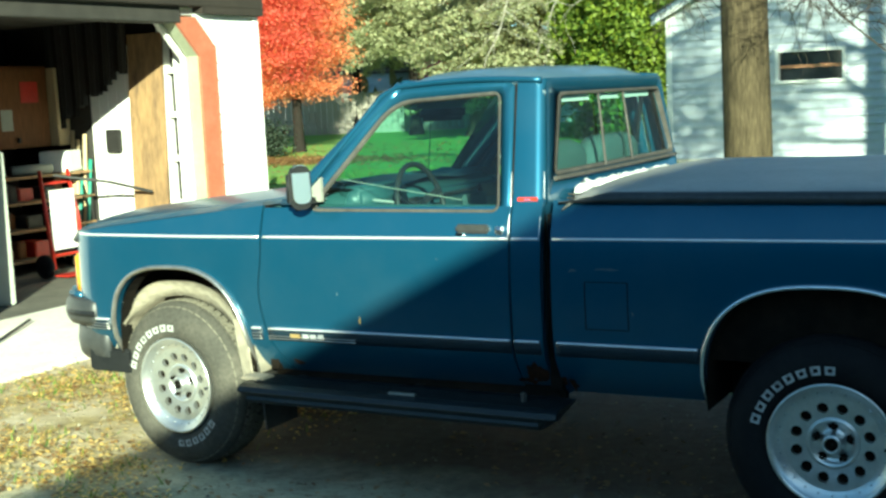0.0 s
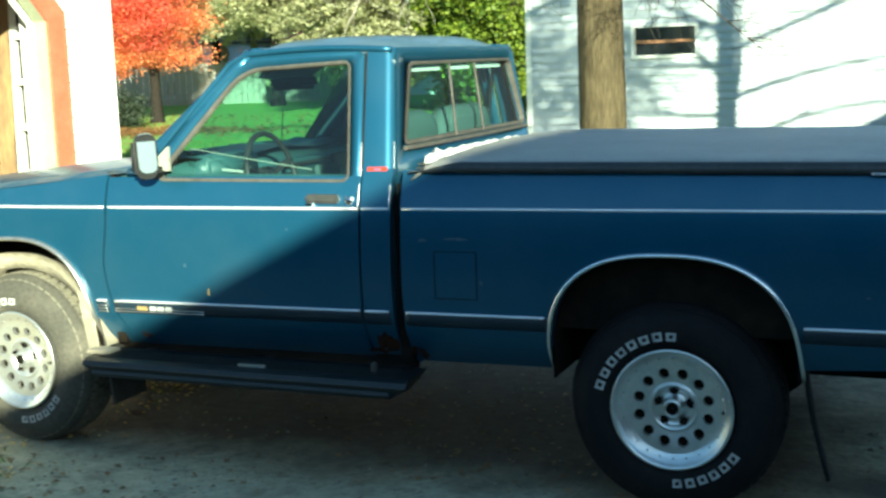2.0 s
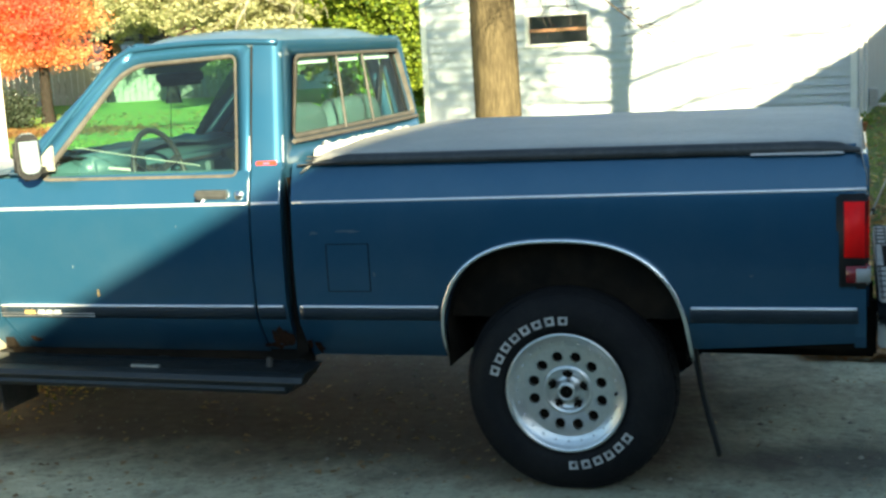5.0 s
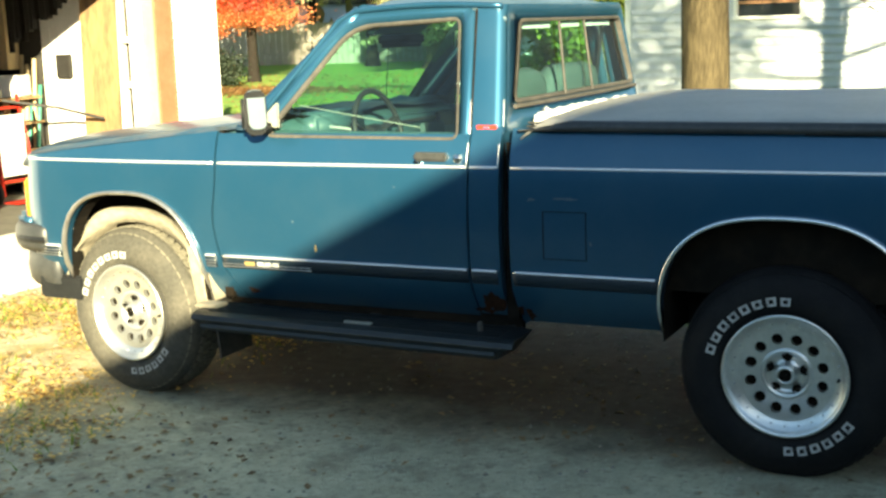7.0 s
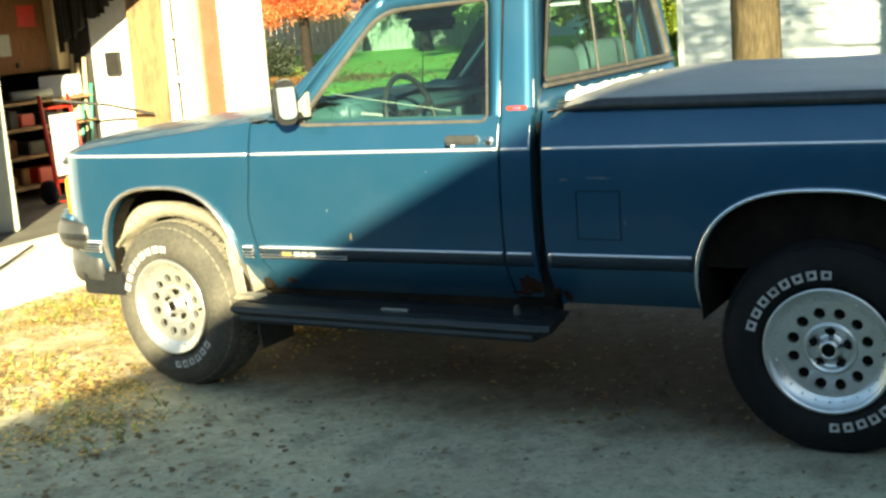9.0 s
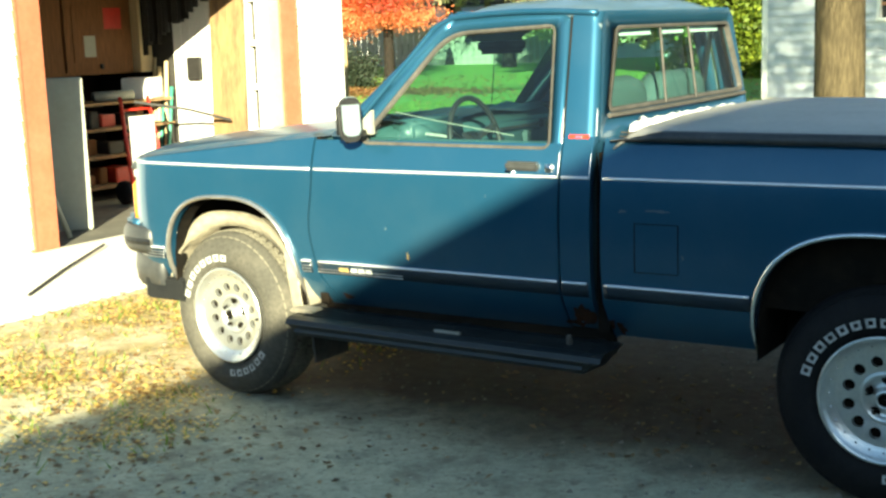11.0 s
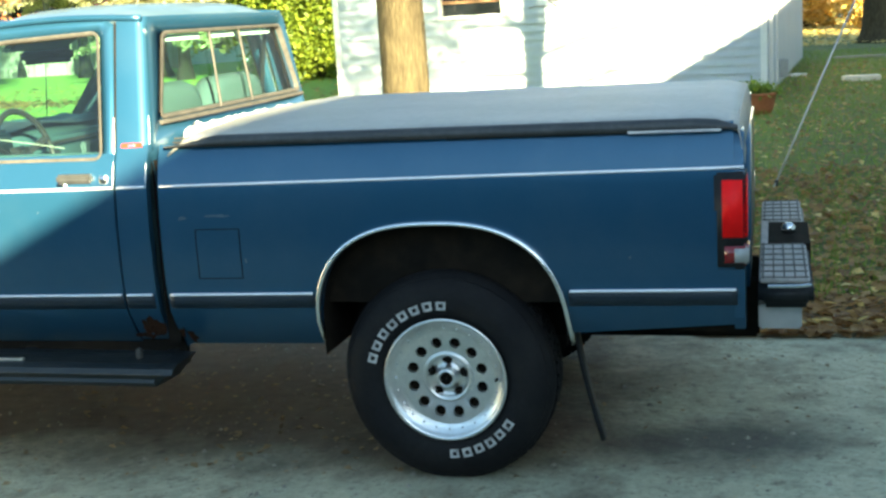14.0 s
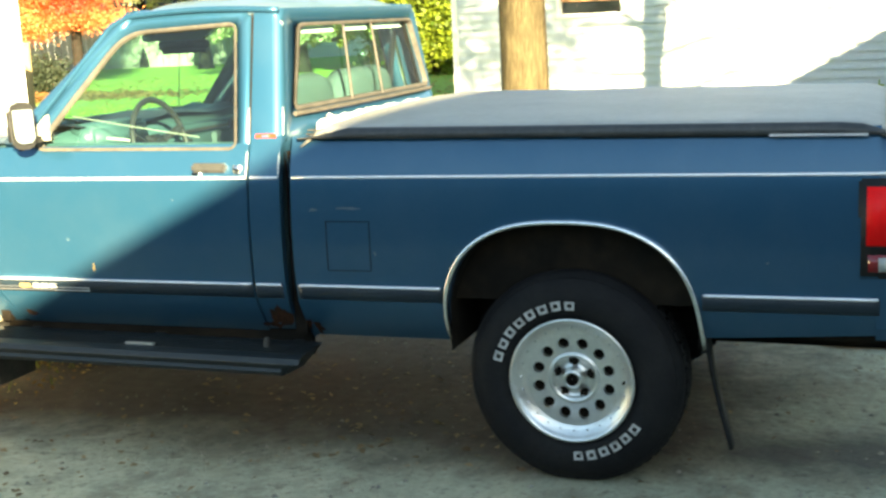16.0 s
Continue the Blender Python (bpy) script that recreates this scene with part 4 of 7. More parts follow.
# roof skin with a soft crown
def roof_pt(u, v):
    x = -1.66 + u * (-1.035 + 1.66)
    e = abs(2 * v - 1)
    inset = gy(1.575)
    y = inset + v * (WIDE - 2 * inset)
    edge = 1.578 + 0.012 * math.sin(math.pi * min(1, u * 1.1))
    z = edge + 0.050 * (1 - e ** 4.5) - 0.045 * max(0, (u - 0.72) / 0.28) ** 2.2 - 0.035 * max(0, (0.12 - u) / 0.12) ** 2
    return (x, y, z)


roof = part("roof", thicken(grid(roof_pt, steps(0, 1, 30), [0.5 - 0.5 * math.cos(math.pi * t) for t in steps(0, 1, 36)]), 0.02), ROOF_PAINT, truck, "faded blue roof skin, paler for the sun on it", smooth=True)
for s_, o_ in ((1, 0), (-1, WIDE)):
    rail = [(-2.075 + 0.345 * t, o_ + s_ * (gy(1.14 + 0.405 * t) - 0.002), 1.14 + 0.405 * t) for t in steps(0, 1, 12)]
    rail += [(x, o_ + s_ * (gy(1.575) - 0.004), 1.578 + 0.014 * math.sin(math.pi * (x + 1.66) / 0.62)) for x in steps(-1.66, -1.05, 14)]
    part("drip_rail", sweep(rail, 0.011, 8), PAINT, truck, smooth=True)


# cab back with its sliding rear window
def back_pt(y, z):
    t = (z - 1.14) / 0.44
    bow = 0.02 * (1 - abs(2 * y / WIDE - 1) ** 3)
    return Vector((-1.0 - 0.045 * t + bow, y, z))


def rear_outline(grow):
    key = (Vector((0.155, 1.243)), Vector((0.275, 1.522)), Vector((WIDE - 0.275, 1.522)), Vector((WIDE - 0.155, 1.243)))
    pts = []
    for i, p in enumerate(key):
        a, b = key[i - 1], key[(i + 1) % 4]
        da, db = (a - p).normalized(), (b - p).normalized()
        for t in steps(0, 1, 6):
            pts.append((p + da * 0.028) * (1 - t) ** 2 + p * 2 * t * (1 - t) + (p + db * 0.028) * t ** 2)
    c = Vector((WIDE / 2, 1.38))
    return [p + Vector((grow * (1 if p.x > c.x else -1), grow * (1 if p.y > c.y else -1))) for p in pts]


def back_outline():
    pts = []
    for t in steps(0, 1, 6):
        pts.append((0.075 + 0.0 * t, 1.13 + 0.02 * t))
    for t in steps(0, 1, 6):
        pts.append((0.185 + 0.03 * t, 1.555 + 0.03 * t))
    for t in steps(0, 1, 6):
        pts.append((WIDE - 0.215 + 0.03 * t, 1.585 - 0.03 * t))
    for t in steps(0, 1, 6):
        pts.append((WIDE - 0.075, 1.15 - 0.02 * t))
    return pts


def back_ring(outer, inner, d0, d1):
    bm = bmesh.new()
    a = [bm.verts.new(back_pt(*p) + Vector((d0, 0, 0))) for p in outer]
    b = [bm.verts.new(back_pt(*p) + Vector((d1, 0, 0))) for p in inner]
    c = [bm.verts.new(back_pt(*p) + Vector((-0.025, 0, 0))) for p in inner]
    n = len(a)
    for i in range(n):
        j = (i + 1) % n
        bm.faces.new((a[i], a[j], b[j], b[i])), bm.faces.new((b[i], b[j], c[j], c[i]))
    return bm


part("cab_back", back_ring(back_outline(), rear_outline(0.008), 0.0, 0.002), PAINT, truck, smooth=True)
part("cab_back_lower", grid(lambda y, z: back_pt(y, z), steps(0.05, WIDE - 0.05, 12), steps(0.45, 1.135, 6)), PAINT, truck, smooth=True)
rear_win = part("rear_window", back_ring(rear_outline(0.010), rear_outline(-0.003), 0.008, 0.012), GREY_TRIM, truck, "weathered grey seal of the sliding rear window", smooth=True)
for ya, yb in ((0.15, 0.645), (0.645, 0.945), (0.945, WIDE - 0.15)):
    bm = bmesh.new()

    def side_y(y, z):
        t = (z - 1.243) / 0.279
        if y < 0.2:
            return 0.155 + 0.12 * t
        if y > WIDE - 0.2:
            return WIDE - 0.155 - 0.12 * t
        return y - 0.02 * t

    bm.faces.new([bm.verts.new(back_pt(side_y(y, z), z) + Vector((-0.012, 0, 0))) for y, z in ((ya, 1.243), (yb, 1.243), (yb, 1.522), (ya, 1.522))])
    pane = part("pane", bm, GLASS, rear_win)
    pane.visible_shadow = False
for y, lean_y in ((0.64, 0.012), (0.945, -0.02)):
    part("window_mullion", sweep([back_pt(y + lean_y * t, 1.235 + 0.295 * t) + Vector((0.001, 0, 0)) for t in steps(0, 1, 6)], 0.007, 6, (1.0, 0.7), up=(1, 0, 0)), GREY_TRIM, rear_win, "grey window mullion")
part("lower_track", sweep([back_pt(y, 1.222) + Vector((0.012, 0, 0)) for y in steps(0.14, WIDE - 0.14, 14)], 0.009, 6), GREY_TRIM, rear_win)
# pale strips painted for the sky's reflection at the top of the glass
for ya, yb in ((0.32, 0.60), (0.70, 0.92), (0.96, 1.30)):
    part("sun_strip", grid(lambda y, z: back_pt(y, z) + Vector((-0.018, 0, 0)), steps(ya, yb, 4), (1.494, 1.517)), PALE, rear_win, "pale strip standing for sky reflected along the rear window top")

# windscreen, cowl and hood
def screen_pt(u, v):
    z = 1.15 + 0.425 * v
    x = -2.115 + 0.455 * v - 0.06 * (1 - (2 * u - 1) ** 2) * (1 - 0.4 * v)
    y = gy(z) + 0.045 + u * (WIDE - 2 * gy(z) - 0.09)
    return (x, y, z)


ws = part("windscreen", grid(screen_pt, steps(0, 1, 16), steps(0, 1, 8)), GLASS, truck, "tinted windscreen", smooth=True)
ws.visible_shadow = False
for u in (0.0, 1.0):
    s, o = (1, 0) if u == 0 else (-1, WIDE)
    path = []
    for v in steps(0, 1, 10):
        x, y, z = screen_pt(u, v)
        path.append((x + 0.006, y - s * 0.022, z))
    part("windscreen_pillar", sweep(path, 0.028, 10, (1.1, 1.0)), PAINT, truck, smooth=True)
part("screen_header", sweep([Vector(screen_pt(u, 1.0)) + Vector((0.0, 0, 0.005)) for u in steps(0, 1, 12)], 0.022, 8), PAINT, truck, smooth=True)


def hood_pt(u, v):
    x = -3.335 + u * 1.165
    e = abs(2 * v - 1)
    y = 0.075 + v * (WIDE - 0.15)
    z = fender_top(x) + 0.012 + 0.035 * (1 - e ** 3) - 0.05 * max(0, (0.06 - u) / 0.06) ** 2
    x -= 0.10 * (1 - e ** 2) * (1 - u)
    return (x, y, z)


hood = part("hood", thicken(grid(hood_pt, steps(0, 1, 30), steps(0, 1, 24)), 0.02), HOOD_PAINT, truck, "dusty blue hood", smooth=True)
for s, o in ((1, 0), (-1, WIDE)):
    part("fender_shoulder", grid(lambda x, t: (x, o + s * (section(fender_top(x)) + nose(x) + 0.001 + 0.036 * t), fender_top(x) - 0.001 + 0.012 * math.sin(t * math.pi / 2)), steps(-3.32, -2.14, 24), steps(0, 1, 4)), HOOD_PAINT, truck, smooth=True)
part("cowl", grid(lambda x, y: (x, y, 1.142 + 0.012 * (x + 2.2)), steps(-2.26, -1.98, 4), steps(0.06, WIDE - 0.06, 6)), BLACK_TRIM, truck)
part("cowl_corner", box(-2.16, -1.995, 0.048, 0.10, 1.12, 1.155, 0.01), PAINT, truck, smooth=True)
part("wiper_arm", sweep([(-2.17, 0.55, 1.165), (-2.10, 0.42, 1.185), (-2.05, 0.15, 1.23)], 0.006, 6), BLACK_TRIM, truck)

# nose: grille, lamps, bumper
part("grille", box(-3.43, -3.33, 0.36, WIDE - 0.36, 0.73, 0.985, 0.01), BLACK_TRIM, truck)
part("nose_panel", box(-3.43, -3.31, 0.10, WIDE - 0.10, 0.66, 0.75, 0.02), PAINT, truck, smooth=True)
part("nose_top", box(-3.42, -3.31, 0.26, WIDE - 0.26, 0.965, 1.0, 0.012), PAINT, truck, smooth=True)
for s, o in ((1, 0), (-1, WIDE)):
    part("headlamp", box(-3.40, -3.33, min(o + s * 0.2, o + s * 0.36), max(o + s * 0.2, o + s * 0.36), 0.79, 0.955, 0.012), CLEAR_LENS, truck, "rectangular headlamp")
    bm = box(-3.378, -3.322, min(o + s * 0.108, o + s * 0.18), max(o + s * 0.108, o + s * 0.18), 0.715, 0.90, 0.012)
    part("corner_lamp", bm, AMBER, truck, "amber corner lamp", smooth=True)
path = [(-3.15, 0.015, 0.655)] + [(-3.19 - 0.23 * math.sin(a), 0.165 - 0.15 * math.cos(a), 0.655) for a in steps(0, math.pi / 2, 8)]
path = path + [(-3.45 - 0.09 * math.sin(math.pi * t), 0.16 + (WIDE - 0.32) * t, 0.655) for t in steps(0.02, 0.98, 12)] + [(x, WIDE - y, z) for x, y, z in path[::-1]]
bump = part("front_bumper", sweep(path, 0.062, 10, (0.45, 1.0), up=(0, 0, 1)), PULL_BLACK, truck, "dull dark front bumper", smooth=True)
part("bumper_strip", sweep([(x - 0.003, y - 0.022 if y < 0.3 else y, z - 0.005) for x, y, z in path[:12]], 0.016, 6, (0.6, 1.0), up=(0, 0, 1)), BLACK_TRIM, bump)
low = [(x + 0.03, y + 0.03 if y < WIDE / 2 else y - 0.03, 0.515) for x, y, z in path]
part("valance", sweep(low, 0.085, 8, (0.3, 1.0), up=(0, 0, 1)), PULL_BLACK, truck, "dark valance under the bumper", smooth=True)
part("skid_flap", box(-3.25, -3.0, 0.03, 0.07, 0.385, 0.49, 0.01), BLACK_TRIM, truck)

# inner body, chassis and cab floor
part("bed_box", box(-0.95, 0.95, 0.09, WIDE - 0.09, 0.60, 1.13), DARK, truck)
part("bed_front_gap", box(-1.0, -0.955, 0.06, WIDE - 0.06, 0.46, 1.1), DARK, truck)
part("cab_floor", box(-2.25, -1.01, 0.13, WIDE - 0.13, 0.42, 0.50), DARK, truck)
part("door_inner", box(-2.22, -1.02, 0.078, 0.115, 0.50, 1.13, 0.01), DASH, near_door)
part("door_inner", box(-2.22, -1.02, WIDE - 0.115, WIDE - 0.078, 0.50, 1.13, 0.01), DASH, truck)
part("firewall", box(-2.26, -2.22, 0.06, WIDE - 0.06, 0.45, 1.13), DARK, truck)
part("engine_bay", box(-3.2, -2.3, 0.32, WIDE - 0.32, 0.55, 0.98), DARK, truck)
for y in (0.42, 1.16):
    part("chassis_rail", box(-3.2, 1.0, y, y + 0.07, 0.40, 0.52, 0.01), DARK, truck)
part("rear_axle", sweep([(0, 0.2, HUB_Z), (0, 0.7, HUB_Z), (0, 0.94, HUB_Z), (0, WIDE - 0.2, HUB_Z)], (0.045, 0.05, 0.05, 0.045), 12, up=(0, 0, 1)), DARK, truck)
part("differential", moved(revolve(((0.001, -0.12), (0.08, -0.1), (0.13, 0.0), (0.08, 0.1), (0.001, 0.12)), 16), Matrix.Translation((0, 0.8, HUB_Z))), DARK, truck)
# unseen underbody parts added to keep light from under the truck
part("fuel_tank", box(-1.02, -0.42, 0.50, 0.80, 0.385, 0.50, 0.04, seg=3), DARK, truck, "unseen fuel tank added to darken the space under the bed", smooth=True)
part("drive_shaft", sweep([(-1.75, 0.82, 0.42), (-0.12, 0.82, 0.36)], 0.035, 12), DARK, truck, smooth=True)
part("exhaust_pipe", sweep([(-2.2, 1.12, 0.36), (-1.5, 1.16, 0.34), (-0.5, 1.2, 0.36), (-0.3, 1.2, 0.44), (0.3, 1.2, 0.47), (0.8, 1.25, 0.44)], 0.026, 10), DARK, truck, smooth=True)
part("muffler", box(-1.45, -0.75, 1.04, 1.28, 0.34, 0.44, 0.04, seg=3), DARK, truck, smooth=True)
part("running_board", box(-2.27, -0.94, WIDE - 0.04, WIDE + 0.12, 0.30, 0.435, 0.02), STEP_METAL, truck, "unseen far running board added to block light under the truck")
part("front_axle", sweep([(FRONT_X, 0.2, HUB_Z), (FRONT_X, WIDE - 0.2, HUB_Z)], 0.05, 10, up=(0, 0, 1)), DARK, truck)
part("tail_pipe", sweep([(-0.6, 1.2, 0.42), (0.3, 1.22, 0.45), (0.95, 1.3, 0.43)], 0.028, 10), RUST, truck)


def blotch(cx, cz, rx, rz, seed, out=0.0015):
    """A ragged patch lying on the near side."""
    bm = bmesh.new()
    gen_b = np.random.default_rng(seed)
    ring_b = []
    for k in range(26):
        a = k * math.tau / 26
        r = 0.7 + 0.2 * math.sin(2 * a + seed) + 0.13 * math.sin(3 * a + 2 * seed) + 0.1 * math.sin(5 * a + seed) + 0.3 * gen_b.random()
        x, z = cx + rx * r * math.cos(a), cz + rz * r * math.sin(a)
        ring_b.append(bm.verts.new((x, section(z) - out, z + rake(x))))
    c = bm.verts.new((cx, section(cz) - out, cz + rake(cx)))
    for k in range(26):
        bm.faces.new((c, ring_b[k], ring_b[(k + 1) % 26]))
    return bm


part("rust_patch", blotch(-1.05, 0.505, 0.042, 0.06, 1), RUST, truck, "rusted lower cab corner")
part("rust_patch", blotch(-1.10, 0.474, 0.032, 0.014, 2), RUST, truck, "rusted lower cab corner")
part("rust_patch", blotch(-0.927, 0.472, 0.032, 0.032, 3), RUST, near_bed)
part("rust_patch", blotch(-2.115, 0.487, 0.03, 0.012, 4), RUST, near_door)
part("rust_spot", blotch(-1.772, 0.683, 0.006, 0.015, 5), BADGE_GOLD, near_door)
for k, (bx, bz, rx_, rz_) in enumerate(((-0.875, 0.898, 0.014, 0.008), (-0.745, 0.903, 0.042, 0.006), (-0.655, 0.75, 0.005, 0.009), (-1.42, 0.93, 0.004, 0.004), (-1.87, 0.785, 0.005, 0.005), (0.62, 0.74, 0.006, 0.004))):
    part("paint_chip", blotch(bx, bz, rx_, rz_, 20 + k, 0.0012), ROOF_PAINT, near_door if bx < -1.1 else near_bed)

# cab inside
for y0 in (0.30, 0.90):
    seat_bm = box(-1.62, -1.14, y0 - 0.17, y0 + 0.40, 0.66, 0.86, 0.05, seg=3)
    back_bm = bmesh.new()
    outline = []
    for cy, cz, a0 in ((y0 + 0.26, 0.42, 0), (y0 - 0.03, 0.42, 90), (y0 - 0.09, 0.04, 180), (y0 + 0.32, 0.04, 270)):
        rr_c = 0.13 if cz > 0.2 else 0.06
        outline += [(cy + rr_c * math.cos(radians(a0 + d)), cz + rr_c * math.sin(radians(a0 + d))) for d in (0, 18, 36, 54, 72, 90)]
    rings = []
    for dx, k in ((-0.06, 0.86), (-0.045, 0.96), (0.0, 1.0), (0.045, 0.96), (0.06, 0.86)):
        rings.append([back_bm.verts.new((dx, y0 + 0.115 + (y - y0 - 0.115) * k, 0.25 + (z - 0.25) * k)) for y, z in outline])
    for ra_, rb_ in zip(rings, rings[1:]):
        for i in range(len(ra_)):
            back_bm.faces.new((ra_[i], ra_[(i + 1) % len(ra_)], rb_[(i + 1) % len(ra_)], rb_[i]))
    back_bm.faces.new(rings[0]), back_bm.faces.new(rings[-1])
    back_bm = moved(back_bm, Matrix.Translation((-1.19, 0, 0.80)) @ Matrix.Rotation(radians(8), 4, "Y"))
    seat = part("seat", seat_bm, CLOTH, truck, "grey-blue cloth seat", smooth=True)
    part("seat_back", back_bm, CLOTH, seat, smooth=True)
part("seat_base", box(-1.62, -1.06, 0.16, WIDE - 0.16, 0.5, 0.68), DARK, truck)
dash = part("dashboard", prism(((-2.20, 0.82), (-2.20, 1.14), (-2.02, 1.165), (-1.92, 1.12), (-1.89, 1.0), (-1.95, 0.82)), 0.12, WIDE - 0.12, 0.012), DASH, truck, "blue-grey plastic dashboard", smooth=True)
part("instrument_hood", prism(((-2.02, 1.10), (-2.0, 1.185), (-1.9, 1.18), (-1.88, 1.07)), 0.24, 0.62, 0.015), DASH, dash, smooth=True)
wheel_m = Matrix.Translation((-1.712, 0.42, 1.085)) @ Matrix.Rotation(radians(-13), 4, "Y")
ring = [wheel_m @ Vector((0, 0.182 * math.cos(a), 0.182 * math.sin(a))) for a in steps(0, math.tau, 36)[:-1]]
sw = part("steering_wheel", sweep(ring, 0.012, 8, closed=True, up=(1, 0, -0.3)), BLACK_TRIM, truck, "dark steering wheel", smooth=True)
for a in (0.35, math.pi - 0.35, -math.pi / 2):
    part("spoke", sweep([wheel_m @ Vector((-0.03, 0.03 * math.cos(a), 0.03 * math.sin(a))), wheel_m @ Vector((0, 0.177 * math.cos(a), 0.177 * math.sin(a)))], 0.013, 6, (1.4, 0.7)), BLACK_TRIM, sw)
part("horn_pad", moved(box(-0.045, -0.01, -0.06, 0.06, -0.05, 0.05, 0.015), wheel_m), BLACK_TRIM, sw, smooth=True)
part("steering_column", sweep([(-1.70, 0.42, 1.09), (-1.96, 0.42, 0.97)], 0.03, 10), BLACK_TRIM, truck)
part("inner_mirror", moved(box(-0.02, 0.02, -0.13, 0.13, -0.034, 0.034, 0.019, seg=3), Matrix.Translation((-1.77, 0.74, 1.462)) @ Matrix.Rotation(radians(-20), 4, "Z")), BLACK_TRIM, truck, "dark inside rear-view mirror", smooth=True)
part("sun_visor", moved(box(-0.01, 0.01, 0.26, 0.68, -0.07, 0.07, 0.008), Matrix.Translation((-1.60, 0, 1.525)) @ Matrix.Rotation(radians(60), 4, "Y")), DASH, truck)
part("headliner", box(-1.60, -1.07, 0.24, WIDE - 0.24, 1.553, 1.562), CLOTH, truck)
part("seat_belt", sweep([(-1.12, WIDE - 0.20, 1.50), (-1.16, WIDE - 0.2, 1.2), (-1.3, WIDE - 0.25, 0.85)], 0.024, 6, (0.15, 1.0)), BLACK_TRIM, truck)
part("signal_stalk", sweep([(-1.76, 0.38, 1.10), (-1.79, 0.30, 1.12), (-1.82, 0.22, 1.135)], 0.006, 6), CLEAR_LENS, truck, "pale column stalk")
part("pale_rod", sweep([(-1.97, 0.2, 1.224), (-1.70, 0.2, 1.181), (-1.41, 0.2, 1.138)], 0.0016, 6), GREY_BOARD, truck, "thin pale rod lying across the cab")
part("door_card_edge", box(-1.42, -1.39, WIDE - 0.125, WIDE - 0.108, 0.9, 1.13, 0.004), PALE, truck)
for y0_, w_ in ((0.22, 0.10), (0.62, 0.08), (1.12, 0.22)):
    part("dash_panel", box(-1.902, -1.876, y0_, y0_ + w_, 0.985, 1.07, 0.008), CLEAR_LENS if w_ < 0.2 else CLOTH, dash, "light insert in the dashboard")
part("dash_mat", grid(lambda x, y: (x, y, 1.172 + 0.012 * math.sin(y * 9) + 0.006 * math.sin(x * 40)), steps(-2.17, -1.93, 8), steps(0.2, WIDE - 0.2, 24)), BLACK_TRIM, dash, "dark mat on the dashboard", smooth=True)
part("dash_vent", box(-1.915, -1.885, 0.16, 0.30, 1.04, 1.11, 0.006), BLACK_TRIM, dash)
part("dash_vent", box(-1.915, -1.885, 1.30, 1.46, 1.04, 1.11, 0.006), BLACK_TRIM, dash)
part("radio", box(-1.905, -1.882, 0.74, 0.94, 0.96, 1.06, 0.006), BLACK_TRIM, dash)
part("dash_trim", box(-1.90, -1.880, 0.66, 1.26, 1.085, 1.10, 0.004), BLACK_TRIM, dash)
part("armrest", box(-1.75, -1.30, WIDE - 0.175, WIDE - 0.11, 0.98, 1.03, 0.015, seg=2), BLACK_TRIM, truck, "dark armrest of the far door", smooth=True)
part("door_pull", box(-1.45, -1.42, WIDE - 0.135, WIDE - 0.11, 1.05, 1.12, 0.006), PULL_BLACK, truck)
part("far_pillar_trim", prism(((-2.215, 1.13), (-1.93, 1.13), (-1.93, 1.475), (-1.80, 1.555), (-1.87, 1.57), (-1.955, 1.477)), 1.555, 1.575), BLACK_TRIM, truck, "dark trim of the far windscreen pillar")

# door mirror
def rounded_plate(x0, x1, hy, hz, r):
    """An upright plate with rounded corners, from x0 to x1."""
    ring_p = []
    for cy, cz, a0 in ((hy - r, hz - r, 0), (r - hy, hz - r, 90), (r - hy, r - hz, 180), (hy - r, r - hz, 270)):
        ring_p += [(cy + r * math.cos(radians(a0 + d)), cz + r * math.sin(radians(a0 + d))) for d in (0, 22, 45, 67, 90)]
    bm = bmesh.new()
    a = [bm.verts.new((x0, y, z)) for y, z in ring_p]
    b = [bm.verts.new((x1, y, z)) for y, z in ring_p]
    bm.faces.new(a), bm.faces.new(b[::-1])
    for i in range(len(a)):
        bm.faces.new((a[i], b[i], b[(i + 1) % len(a)], a[(i + 1) % len(a)]))
    return bm


mir_m = Matrix.Translation((-1.983, -0.064, 1.212)) @ Matrix.Rotation(radians(-34), 4, "Z")
mir = part("door_mirror", moved(box(-0.05, 0.03, -0.043, 0.043, -0.092, 0.086, 0.034, seg=4), mir_m), BLACK_TRIM, near_door, "dark-shelled door mirror", smooth=True)
part("mirror_rim", moved(rounded_plate(0.010, 0.034, 0.041, 0.085, 0.032), mir_m), BLACK_TRIM, mir)
part("mirror_glass", moved(rounded_plate(0.030, 0.0365, 0.035, 0.075, 0.026), mir_m @ Matrix.Translation((0.004, 0, 0.008)) @ Matrix.Rotation(radians(-8), 4, "Y")), MIRROR, mir)
part("mirror_arm", box(-2.03, -1.955, -0.04, 0.055, 1.125, 1.165, 0.018, seg=3), BLACK_TRIM, mir, "black mirror arm", smooth=True)
part("mirror_sail", prism(((-2.06, 1.146), (-1.95, 1.146), (-1.95, 1.24)), 0.042, 0.06), GREY_BOARD, near_door)
part("door_mirror", box(-1.985, -1.885, WIDE + 0.01, WIDE + 0.165, 1.142, 1.292, 0.03, seg=3), CHROME, truck, smooth=True)
part("antenna", sweep([(-2.28, WIDE - 0.15, 1.15), (-2.22, WIDE - 0.15, 1.75)], (0.003, 0.0015), 6), BLACK_TRIM, truck)

